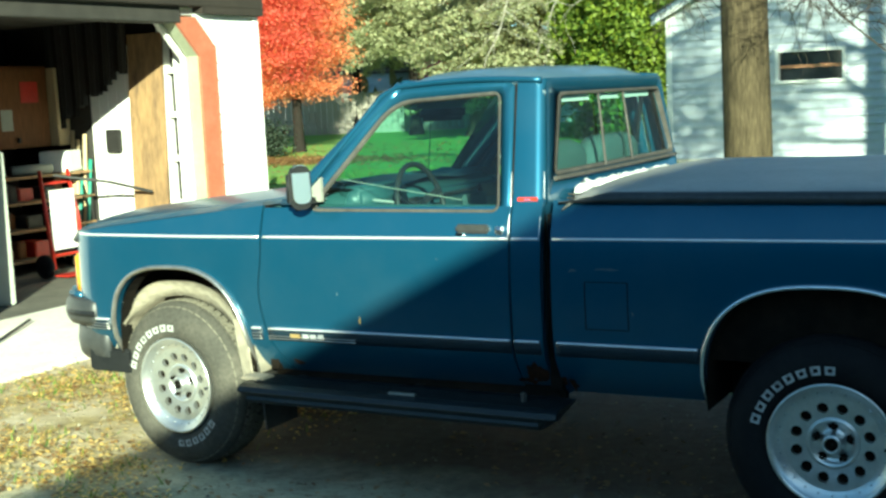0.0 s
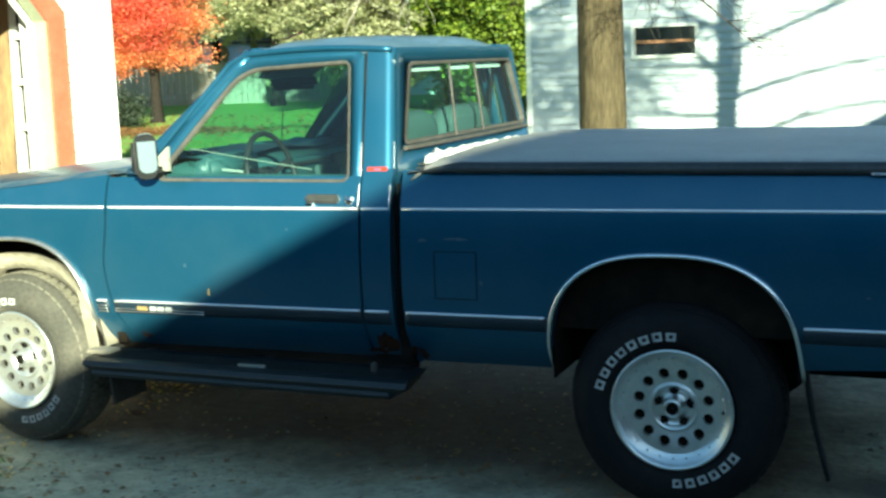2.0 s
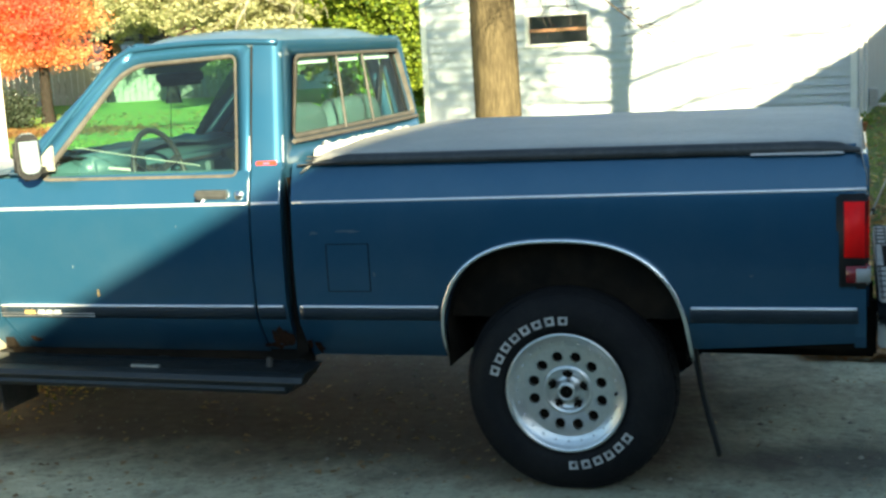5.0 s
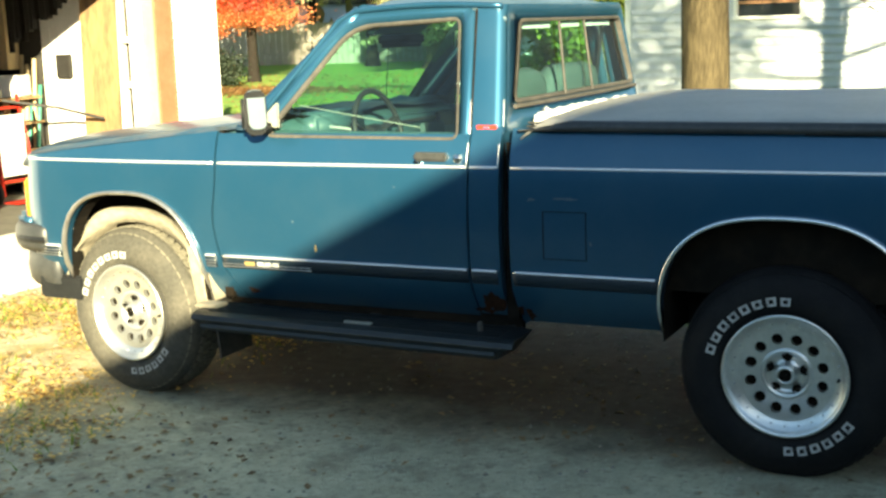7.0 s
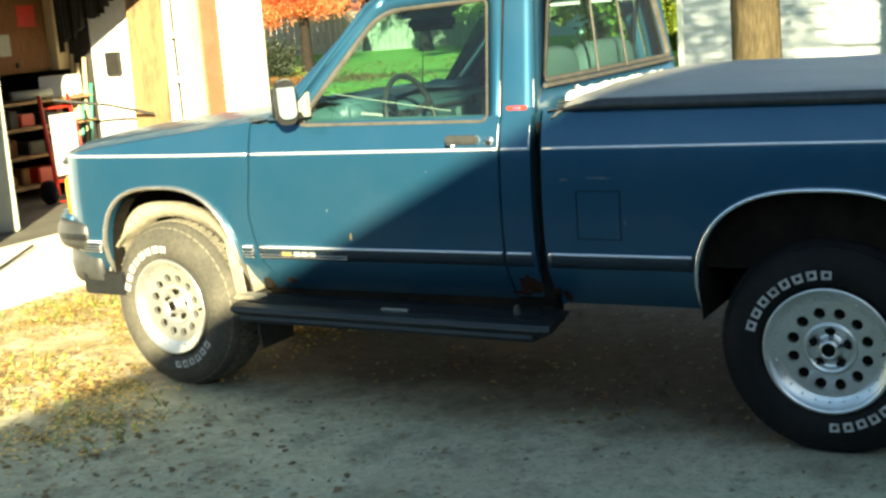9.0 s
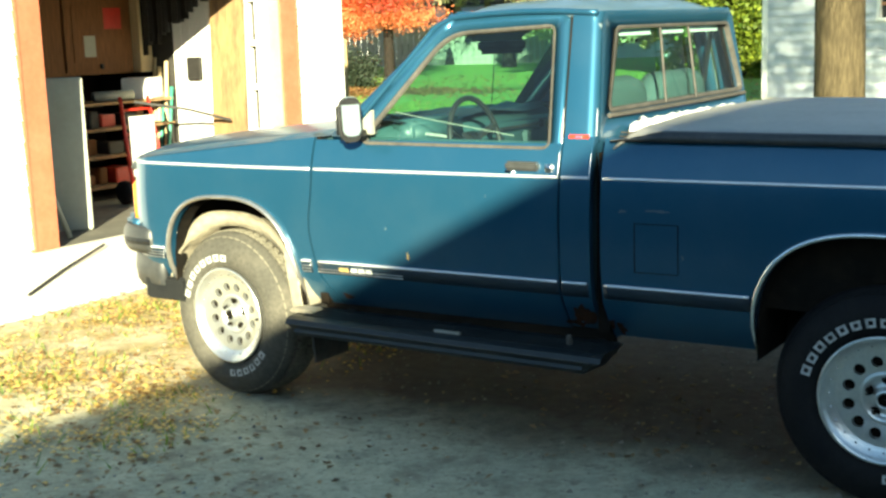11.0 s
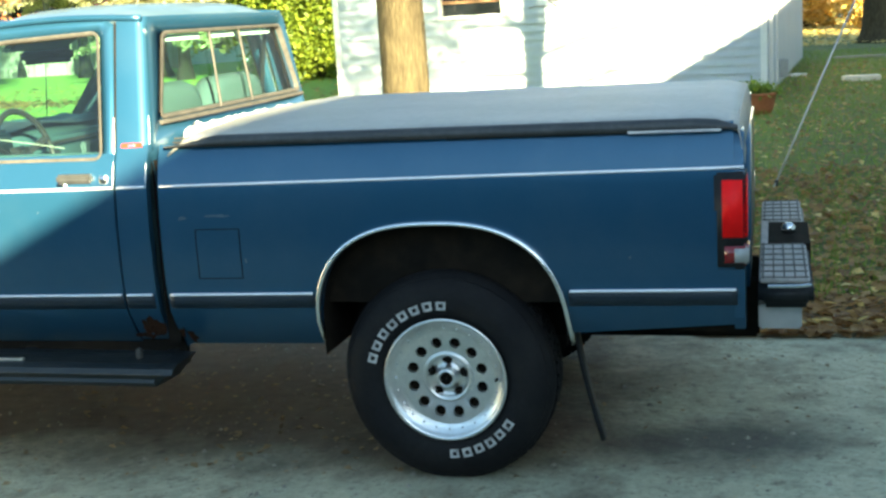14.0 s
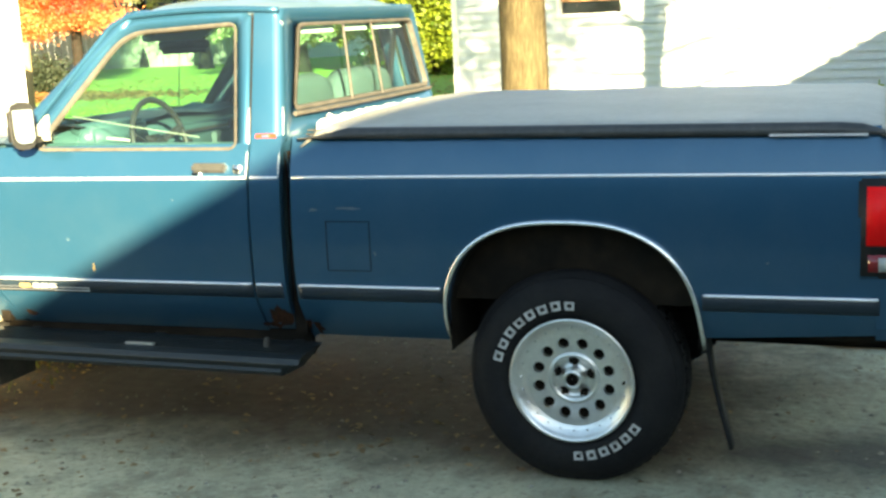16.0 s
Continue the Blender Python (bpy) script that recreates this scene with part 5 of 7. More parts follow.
# tail lamps, tailgate, rear bumper
for s, o in ((1, 0), (-1, WIDE)):
    def lamp(x0, x1, y0, y1, z0, z1, b=0.008):
        return box(x0, x1, min(o + s * y0, o + s * y1), max(o + s * y0, o + s * y1), z0, z1, b)
    tl = part("tail_lamp", lamp(0.876, 0.970, -0.011, 0.15, 0.725, 1.020), BLACK_TRIM, truck, "tail lamp in a black bezel", smooth=True)
    part("red_lens", lamp(0.887, 0.972, -0.015, 0.14, 0.812, 1.010, 0.012), RED_LENS, tl, "bright red lens", smooth=True)
    part("side_lens", lamp(0.896, 0.974, -0.014, 0.09, 0.738, 0.806, 0.008), DARK_RED, tl, smooth=True)
    part("reverse_lens", lamp(0.928, 0.976, -0.0165, 0.13, 0.742, 0.796, 0.006), CLEAR_LENS, tl, "clear reversing lens", smooth=True)
part("tailgate", box(0.935, 0.974, 0.16, WIDE - 0.16, 0.62, 1.10, 0.012), PAINT, truck, smooth=True)
for s_, o_ in ((1, 0), (-1, WIDE)):
    bm = bmesh.new()
    ends = []
    for x in (0.930, 0.9635):
        ends.append([bm.verts.new((x, o_ + s_ * (section(z) + 0.003), z)) for z in steps(0.53, 1.139, 16)] + [bm.verts.new((x, o_ + s_ * 0.17, z)) for z in (1.139, 0.53)])
    bm.faces.new(ends[0]), bm.faces.new(ends[1])
    for i in range(len(ends[0])):
        j = (i + 1) % len(ends[0])
        bm.faces.new((ends[0][i], ends[0][j], ends[1][j], ends[1][i]))
    part("bed_corner", bm, PAINT, truck)

rb = part("rear_bumper", box(1.0, 1.165, 0.045, WIDE - 0.045, 0.590, 0.672, 0.022, seg=3), BLACK_TRIM, truck, "black rear step bumper with ribbed pads", smooth=True)
for y0, y1 in ((0.06, 0.64), (1.09, WIDE - 0.05)):
    pad = part("step_pad", box(1.003, 1.155, y0, y1, 0.667, 0.680, 0.006), PAD, rb, "grey ribbed step pad")
    for i in range(5):
        x = 1.012 + i * 0.032
        part("pad_rib", box(x, x + 0.005, y0 + 0.012, y1 - 0.012, 0.678, 0.683), GREY_TRIM, pad)
    n = int((y1 - y0) / 0.085)
    for i in range(n + 1):
        y = y0 + 0.02 + i * (y1 - y0 - 0.045) / n
        part("pad_rib", box(1.008, 1.15, y, y + 0.005, 0.678, 0.683), GREY_TRIM, pad)
    part("bumper_chrome", sweep([(1.03, y0 - 0.026, 0.663), (1.12, y0 - 0.024, 0.663), (1.155, y0 - 0.008, 0.663)], 0.006, 6), CHROME, rb, "thin chrome edge")
part("hitch_notch", box(1.03, 1.172, 0.655, 1.085, 0.60, 0.676), DARK, rb)
part("centre_pad", box(1.003, 1.028, 0.64, 1.09, 0.668, 0.681, 0.004), PAD, rb)
ball = bmesh.new()
bmesh.ops.create_uvsphere(ball, u_segments=16, v_segments=10, radius=0.026)
part("hitch_ball", moved(ball, Matrix.Translation((1.10, 0.86, 0.69))), CHROME, rb, "chrome hitch ball", smooth=True)
part("ball_neck", box(1.085, 1.115, 0.845, 0.875, 0.60, 0.675, 0.006), CHROME, rb)
part("lower_plate", box(1.0, 1.13, 0.10, 0.32, 0.513, 0.591, 0.006), GALV, rb, "grey steel lower bumper plate")
part("bumper_bracket", box(0.86, 1.02, 0.4, 0.46, 0.5, 0.6), DARK, rb)
part("bed_underside", box(0.45, 0.96, 0.085, 0.13, 0.51, 0.60), DARK, truck)

# tonneau cover over the bed
def cover_pt(u, v):
    x = -0.925 + u * 1.872
    y = 0.03 + v * (WIDE - 0.06)
    e = abs(2 * v - 1)
    z = 1.196 + 0.012 * (1 - e ** 2) - 0.016 * max(0, (e - 0.93) / 0.07) ** 2
    z += 0.0025 * math.sin(6.0 * u * math.pi) * (1 - e) - 0.022 * max(0, (u - 0.958) / 0.042) - 0.05 * max(0, (0.05 - u) / 0.05) ** 1.5
    z -= 0.012 * (1 - v) ** 6
    z += 0.002 * math.sin(x * 9 + y * 7) * math.sin(y * 11 - x * 3)
    return (x, y, z)


cover = part("tonneau_cover", thicken(grid(cover_pt, steps(0, 1, 60), steps(0, 1, 40)), 0.006), VINYL, truck, "black vinyl tonneau cover over the bed, pale grey for sky sheen", smooth=True)
for y, s in ((0.022, 1), (WIDE - 0.022, -1)):
    bm = bmesh.new()
    rows = []
    for x in steps(-0.93, 0.947, 30):
        d = 0.024 * max(0, (x - 0.868) / 0.079) + 0.035 * max(0, (-0.75 - x) / 0.18)
        rows.append([bm.verts.new((x, y + s * a, b)) for a, b in ((0.025, 1.142), (0.0, 1.146), (-0.002, 1.160 - d * 0.3), (0.004, 1.173 - d), (0.012, 1.180 - d), (0.03, 1.181 - d))])
    for a, b in zip(rows, rows[1:]):
        for i in range(5):
            bm.faces.new((a[i], a[i + 1], b[i + 1], b[i]))
    bm.faces.new(rows[0]), bm.faces.new(rows[-1])
    part("side_rail", bm, PULL_BLACK, cover, "black side rail", smooth=True)
bm = bmesh.new()
rows = []
for v in steps(0, 1, 16):
    p = Vector(cover_pt(1.0, v))
    rows.append([bm.verts.new(p + Vector((0.0012 + 0.02 * w_ ** 0.7, 0, 0.002 - 0.105 * w_))) for w_ in (0.0, 0.08, 0.35, 1.0)])
for ra_, rb_ in zip(rows, rows[1:]):
    for i in range(3):
        bm.faces.new((ra_[i], ra_[i + 1], rb_[i + 1], rb_[i]))
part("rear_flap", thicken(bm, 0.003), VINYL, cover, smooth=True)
part("rail_clip", box(0.62, 0.90, 0.014, 0.05, 1.1415, 1.150, 0.003), BRIGHT, cover, "bright rail clip")
part("rail_strip", box(0.05, 0.68, 0.030, 0.04, 1.141, 1.147), BLACK_TRIM, cover)
for i in range(3):
    part("rail_groove", sweep([(-0.905, 0.035 + 0.012 * i, 1.148 + 0.012 * i), (-0.55, 0.030 + 0.010 * i, 1.150 + 0.012 * i)], 0.0035, 6), GREY_TRIM, cover)
bm = bmesh.new()
rr = np.random.default_rng(3)
pts = [(-0.945 + 0.005 * rr.normal(), y, 1.168 + 0.004 * rr.normal()) for y in steps(0.25, 1.26, 48)]
foam = part("foam_strip", sweep(pts, [0.023 + 0.008 * rr.random() for _ in pts], 8), FOAM, truck, "ragged white foam strip between cab and bed", smooth=True)

# running board
def board_pt(u, k):
    x = -2.27 + u * 1.335
    prof = ((0.06, 0.430), (-0.10, 0.426), (-0.128, 0.418), (-0.137, 0.400), (-0.128, 0.382), (-0.133, 0.370), (-0.118, 0.354), (0.05, 0.346))
    y, z = prof[k]
    x += (0.035 if u == 1 else -0.02 if u == 0 else 0) * (1 if k < 4 else -1)
    return (x, y, z)


rbm = grid(board_pt, steps(0, 1, 12), range(8))
rbm.verts.ensure_lookup_table()
ends = [v for v in rbm.verts]
rbm.faces.new([rbm.verts[i] for i in range(8)]), rbm.faces.new([rbm.verts[i] for i in range(len(ends) - 8, len(ends))])
step = part("running_board", sharp(rbm, 30), STEP_METAL, truck, "dark coated running board")
part("board_highlight", sweep([(-2.25, -0.1365, 0.400), (-0.94, -0.1365, 0.400)], 0.0022, 6), GREY_TRIM, step)
for x in (-2.15, -1.60, -1.03):
    part("board_bracket", box(x, x + 0.05, 0.0, 0.12, 0.36, 0.425, 0.005), STEP_METAL, step)
part("board_plate", box(-1.61, -1.49, -0.09, -0.072, 0.427, 0.437, 0.003), WORN_CHROME, step)
part("board_post", box(-1.075, -1.055, -0.05, -0.03, 0.428, 0.465, 0.004), GREY_TRIM, step)
for i in range(6):
    y = -0.085 + i * 0.018
    part("tread_rib", box(-2.24, -0.97, y, y + 0.006, 0.427, 0.4315), STEP_METAL, step)

# dark panel added to close off the sunlit ground behind the board
part("inner_sill", box(-2.26, -0.96, 0.10, 0.13, 0.37, 0.5), DARK, truck)

# mud flaps
part("mud_flap", thicken(grid(lambda t, y: (0.415 + 0.08 * t ** 1.4, y, 0.50 - 0.40 * t), steps(0, 1, 10), (0.19, 0.22, 0.25)), 0.012), BLACK_TRIM, truck, "black rear mud flap", smooth=True)
part("mud_flap", thicken(grid(lambda t, y: (-2.33 + 0.03 * t, y, 0.52 - 0.33 * t), steps(0, 1, 6), (0.05, 0.15, 0.27)), 0.008), GREY_TRIM, truck, "dusty front mud flap")
bm = bmesh.new()
flare = [bm.verts.new(c) for c in ((-2.412, 0.030, 0.66), (-2.335, 0.012, 0.66), (-2.322, 0.008, 0.50), (-2.298, 0.0, 0.392), (-2.37, 0.03, 0.388), (-2.392, 0.035, 0.50))]
bm.faces.new(flare)
part("arch_lower_lip", thicken(bm, 0.008), LINER, truck, "dusty lower lip of the front wheel arch")
part("board_end", box(-2.33, -2.215, -0.06, 0.02, 0.425, 0.442, 0.006), LINER, truck, "pale front end of the running board")
part("rear_liner_panel", grid(lambda t, y: (-2.335 + 0.05 * t, y, 0.66 - 0.22 * t), steps(0, 1, 4), steps(0.02, 0.28, 4)), LINER, truck)


# wheels, built at the origin with the outer face towards -y
def settled(bm):
    """Presses the foot of a tyre flat on the ground."""
    for v in bm.verts:
        v.co.z = max(v.co.z, -HUB_Z + 0.002 * abs(v.co.x))
    return bm


def build_wheel(m, label):
    whl = new("wheel")
    whl.parent = truck
    whl.matrix_basis = m
    tagged(whl, label)
    R = WHEEL_R
    prof = ((0.200, 0.205), (0.206, 0.19), (0.235, 0.215), (0.285, 0.225), (R - 0.026, 0.205), (R - 0.013, 0.186), (R - 0.014, 0.10), (R - 0.0135, 0.084), (R - 0.006, 0.074), (R - 0.008, 0.058), (R - 0.020, 0.038), (R - 0.050, 0.015), (0.285, 0.004), (0.250, 0.002), (0.224, 0.010), (0.212, 0.020), (0.203, 0.026))
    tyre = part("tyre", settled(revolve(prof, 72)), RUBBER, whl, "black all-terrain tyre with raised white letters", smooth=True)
    bm = bmesh.new()
    n = 54
    for k in range(n):
        for row, (ya, yb, r0) in enumerate(((0.029, 0.070, R - 0.004), (0.076, 0.100, R), (0.104, 0.136, R), (0.142, 0.176, R), (0.182, 0.208, R - 0.005))):
            a = (k + 0.5 * (row % 2)) * math.tau / n
            da = math.tau / n * 0.37
            skew = 0.35 * da * (1 if row % 2 else -1)
            vs = []
            for rr_ in (r0 - 0.016, r0 - 0.002):
                for ang, yy in ((a - da + skew, ya), (a + da + skew, ya), (a + da - skew, yb), (a - da - skew, yb)):
                    edge = 0.021 if (row == 0 and yy == ya) else 0
                    under = 0.012 if edge and rr_ < r0 - 0.01 else 0.0
                    vs.append(bm.verts.new(((rr_ - edge) * math.cos(ang), yy + under, (rr_ - edge) * math.sin(ang))))
            for f in ((4, 5, 6, 7), (0, 1, 5, 4), (1, 2, 6, 5), (2, 3, 7, 6), (3, 0, 4, 7)):
                bm.faces.new([vs[i] for i in f])
    part("tread", settled(bm), RUBBER, tyre, "chunky tread blocks")
    # raised white bars where the maker's and the model's names stand
    for count, start, spread in ((8, radians(168), radians(-84)), (6, radians(-31), radians(-60))):
        for i in range(count):
            a0 = start + spread * (i + 0.12) / count
            a1 = start + spread * (i + 0.80) / count
            bm = bmesh.new()
            low_r, high_r = 0.238, 0.268 - 0.002 * (i % 2)
            ring_o = [bm.verts.new((r * math.cos(a), y, r * math.sin(a))) for y in (0.004, -0.0006) for a, r in ((a0, low_r), (a1, low_r), (a1, high_r), (a0, high_r))]
            mid_a, mid_r = (a0 + a1) / 2, (low_r + high_r) / 2
            hole = [bm.verts.new((r * math.cos(a), y, r * math.sin(a))) for y in (-0.0006, 0.004) for a, r in [(mid_a + (c - mid_a) * 0.5, mid_r + (d - mid_r) * 0.5) for c, d in ((a0, low_r), (a1, low_r), (a1, high_r), (a0, high_r))]]
            for k in range(4):
                j = (k + 1) % 4
                bm.faces.new((ring_o[k], ring_o[j], ring_o[4 + j], ring_o[4 + k]))
                bm.faces.new((ring_o[4 + k], ring_o[4 + j], hole[j], hole[k]))
                bm.faces.new((hole[k], hole[j], hole[4 + j], hole[4 + k]))
            part("letter_bar", bm, WHITE_RUBBER, tyre, "raised white bar")
    # rim
    rim = part("rim", revolve(((0.200, 0.20), (0.196, 0.03), (0.205, 0.014), (0.209, 0.008), (0.207, 0.003), (0.200, 0.003), (0.193, 0.010), (0.188, 0.022), (0.182, 0.023), (0.178, 0.030), (0.168, 0.031), (0.162, 0.036), (0.153, 0.036)), 64), ALLOY, whl, "cast alloy rim with round holes", smooth=True)
    # face with twelve round holes
    bm = bmesh.new()
    r_in, r_out, r_mid, r_hole = 0.087, 0.153, 0.121, 0.0185

    def face_y(r):
        return 0.036 + 0.012 * ((r_out - r) / (r_out - r_in)) ** 1.5

    for k in range(12):
        a0 = (k + 0.5) * math.tau / 12
        half = math.tau / 24
        ringo, ringi, ringd = [], [], []
        for q in range(24):
            f = q * math.tau / 24
            cx, cz = math.cos(f), math.sin(f)
            mscale = 1 / max(abs(cx), abs(cz))
            r = r_mid + (r_out - r_mid if cx > 0 else r_mid - r_in) * cx * mscale
            ang = a0 + half * cz * mscale
            ringo.append(bm.verts.new((r * math.cos(ang), face_y(r), r * math.sin(ang))))
            px, pz = r_mid + r_hole * cx, r_hole * cz
            ringi.append(bm.verts.new((px * math.cos(a0) - pz * math.sin(a0), face_y(px) + 0.001, px * math.sin(a0) + pz * math.cos(a0))))
            ringd.append(bm.verts.new((px * math.cos(a0) - pz * math.sin(a0), face_y(px) + 0.02, px * math.sin(a0) + pz * math.cos(a0))))
        for q in range(24):
            j = (q + 1) % 24
            bm.faces.new((ringo[q], ringo[j], ringi[j], ringi[q])), bm.faces.new((ringi[q], ringi[j], ringd[j], ringd[q]))
    bmesh.ops.remove_doubles(bm, verts=bm.verts, dist=1e-5)
    part("rim_face", sharp(bm, 40), ALLOY, rim, smooth=True)
    part("rim_backing", revolve(((0.03, 0.075), (0.19, 0.075)), 32), DARK, rim)
    part("centre", revolve(((0.0875, 0.048), (0.082, 0.040), (0.075, 0.040), (0.068, 0.050), (0.058, 0.058), (0.040, 0.056), (0.034, 0.040), (0.032, 0.022), (0.026, 0.018), (0.022, 0.020), (0.020, 0.034), (0.001, 0.036)), 40), ALLOY, rim, "domed wheel centre", smooth=True)
    part("hub_bore", revolve(((0.0195, 0.019), (0.0195, 0.03), (0.001, 0.03)), 20), DARK, rim)
    for k in range(5):
        a = k * math.tau / 5 + 0.3
        cx, cz = 0.062 * math.cos(a), 0.062 * math.sin(a)
        part("lug_recess", moved(revolve(((0.0175, 0.047), (0.0165, 0.049), (0.0165, 0.0535), (0.001, 0.0535)), 16), Matrix.Translation((cx, 0, cz))), DARK, rim)
        part("lug_nut", moved(revolve(((0.001, 0.040), (0.006, 0.041), (0.0085, 0.045), (0.0085, 0.056)), 6), Matrix.Translation((cx, 0, cz))), DARK, rim)
    for k in range(24):
        a = k * math.tau / 24
        part("rivet", moved(revolve(((0.0004, 0.023), (0.003, 0.0245), (0.004, 0.027), (0.004, 0.031)), 8), Matrix.Translation((0.174 * math.cos(a), 0, 0.174 * math.sin(a)))), CHROME, rim)
    part("valve_stem", moved(revolve(((0.0005, 0.012), (0.005, 0.012), (0.005, 0.031)), 8), Matrix.Translation((0.170, 0, 0.0))), DARK, rim)
    return whl


STEER = -5
near_rear = build_wheel(Matrix.Translation((0, 0.015, HUB_Z)) , "rear wheel in shade")


def wheel_copy(m, label):
    ob = copy_thing(near_rear, m)
    ob["label"] = label
    # the sunlit wheel takes paler copies of the rubber
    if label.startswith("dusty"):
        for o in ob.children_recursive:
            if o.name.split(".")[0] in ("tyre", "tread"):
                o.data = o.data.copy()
                o.data.materials[0] = SUNLIT_TREAD if o.name.startswith("tread") else SUNLIT_RUBBER
    return ob


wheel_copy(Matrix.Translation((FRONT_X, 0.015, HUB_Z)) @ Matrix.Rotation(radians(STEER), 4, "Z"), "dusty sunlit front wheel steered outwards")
wheel_copy(Matrix.Translation((0, WIDE - 0.015, HUB_Z)) @ Matrix.Rotation(math.pi, 4, "Z"), "far rear wheel")
wheel_copy(Matrix.Translation((FRONT_X, WIDE - 0.015, HUB_Z)) @ Matrix.Rotation(math.pi + radians(STEER), 4, "Z"), "far front wheel")


# ---- trees and far things ----
def leaf_quads(centres, normals, size, gen, aspect=0.6):
    """Many small leaf faces as arrays of corners."""
    n = len(centres)
    a = gen.normal(size=(n, 3))
    u = np.cross(normals, a)
    u /= np.linalg.norm(u, axis=1)[:, None] + 1e-9
    w = np.cross(normals, u)
    w /= np.linalg.norm(w, axis=1)[:, None] + 1e-9
    s = (np.asarray(size) * (0.6 + 0.8 * gen.random(n)))[:, None]
    bend = normals * s * 0.25
    return np.stack([centres - u * s, centres - w * s * aspect + bend, centres + u * s, centres + w * s * aspect + bend], 1).reshape(-1, 3)


def leaf_mesh(name, corners, mat, parent=None, label=""):
    n = len(corners) // 4
    me = bpy.data.meshes.new(name)
    me.vertices.add(len(corners))
    me.vertices.foreach_set("co", np.asarray(corners, dtype=np.float32).ravel())
    me.loops.add(4 * n)
    me.loops.foreach_set("vertex_index", np.arange(4 * n, dtype=np.int32))
    me.polygons.add(n)
    me.polygons.foreach_set("loop_start", np.arange(0, 4 * n, 4, dtype=np.int32))
    me.update(calc_edges=True)
    me.materials.append(mat)
    ob = new(name, me)
    ob.parent = parent
    if label:
        tagged(ob, label)
    return ob


def clumps(n, centre, radii, gen, hollow=0.45):
    """Clump centres inside an uneven ellipsoid, more of them near its outside."""
    d = gen.normal(size=(n, 3))
    d /= np.linalg.norm(d, axis=1)[:, None]
    r = (hollow + (1 - hollow) * gen.random(n) ** 0.6) * (1 + 0.18 * np.sin(d[:, 0] * 5 + 1) * np.cos(d[:, 2] * 4))
    return np.asarray(centre) + d * r[:, None] * np.asarray(radii)


def crown(name, mat, centre, radii, n_clump, per, spread, size, gen, parent, label=""):
    cs = clumps(n_clump, centre, radii, gen)
    pts = np.repeat(cs, per, 0) + gen.normal(size=(n_clump * per, 3)) * spread
    nrm = gen.normal(size=pts.shape) + np.array((0, 0, 0.8))
    nrm /= np.linalg.norm(nrm, axis=1)[:, None]
    return leaf_mesh(name, leaf_quads(pts, nrm, np.full(len(pts), size), gen), mat, parent, label), cs


def limb(start, way, length, radius, gen, depth, out, droop=0.0, bendy=0.25):
    """A branch that forks; out collects (points, radii)."""
    pts, p, d = [Vector(start)], Vector(start), Vector(way).normalized()
    n = 7
    for i in range(n):
        d = (d + Vector(gen.normal(size=3)) * bendy * 0.35 + Vector((0, 0, -droop * (0.3 + i / n)))).normalized()
        p = p + d * (length / n)
        pts.append(p.copy())
    rad = [max(0.0025, radius * (1 - 0.75 * i / n)) for i in range(n + 1)]
    out.append((pts, rad))
    if depth > 0:
        for k in range(4 if depth > 1 else 5):
            i = int(gen.integers(2, n))
            side = Vector(gen.normal(size=3))
            limb(pts[i], (pts[i] - pts[i - 1]).normalized() * 0.9 + side * 0.55, length * (0.45 + 0.25 * gen.random()), rad[i] * 0.6, gen, depth - 1, out, droop * 1.15, bendy)


def tubes(branches, sides=6):
    bm = bmesh.new()
    for pts, rad in branches:
        sweep(pts, rad, sides if rad[0] > 0.03 else 4, bm=bm, up=(0.3, 0.9, 0.1))
    return bm


def trunk_mesh(at, height, r0, r1, gen, lean=(0.0, 0.0), sides=18, wob=0.05):
    bm = bmesh.new()
    rows = []
    for i, t in enumerate(steps(0, 1, 22)):
        flare = 1 + 0.5 * math.exp(-t * height / 0.25)
        r = (r0 + (r1 - r0) * t) * flare
        c = Vector(at) + Vector((lean[0] * t * height, lean[1] * t * height, t * height))
        row = []
        for k in range(sides):
            a = k * math.tau / sides
            b = 1 + wob * noise.noise(Vector((math.cos(a) * 2, math.sin(a) * 2, t * height * 0.8)) + Vector(at)) + 0.03 * math.sin(a * 7 + 3)
            row.append(bm.verts.new(c + Vector((math.cos(a) * r * b, math.sin(a) * r * b, 0))))
        rows.append(row)
    for a, b in zip(rows, rows[1:]):
        for k in range(sides):
            bm.faces.new((a[k], a[(k + 1) % sides], b[(k + 1) % sides], b[k]))
    return bm


# bare tree between the truck and the white house
g = np.random.default_rng(11)
bare = thing("bare_tree", "tall leafless tree with thick grey trunk before the white house", "tree")
TX, TY = -2.48, 8.3
part("trunk", trunk_mesh((TX, TY, 0), 5.2, 0.235, 0.185, g, (-0.012, 0.0), 22, 0.12), BARK, bare, smooth=True)
out = []
for k in range(7):
    a = k * 0.9 + 0.3
    limb((TX - 0.06, TY, 4.0 + 0.2 * k), (math.cos(a), math.sin(a) * 0.8, 0.45), 3.2, 0.075, g, 2, out, 0.11)
part("branchwork", tubes(out), TWIG, bare)
bough = [Vector(c) for c in ((-2.15, 8.3, 2.95), (-1.83, 8.3, 2.4), (-1.6, 8.28, 2.1), (-1.38, 8.3, 1.9), (-1.14, 8.33, 1.69), (-0.92, 8.3, 1.51))]
out = [(bough, [0.022, 0.016, 0.013, 0.010, 0.007, 0.004])]
for k in range(13):
    i = 1 + k % 4
    p = bough[i].lerp(bough[i + 1], g.random())
    limb(p, (0.8, 0.3 * g.normal(), 0.25 - 0.6 * g.random()), 0.25 + 0.3 * g.random(), 0.006, g, 1, out, 0.03, 0.5)
part("bough", tubes(out, 4), TWIG, bare, "thin drooping bough with bare twigs")
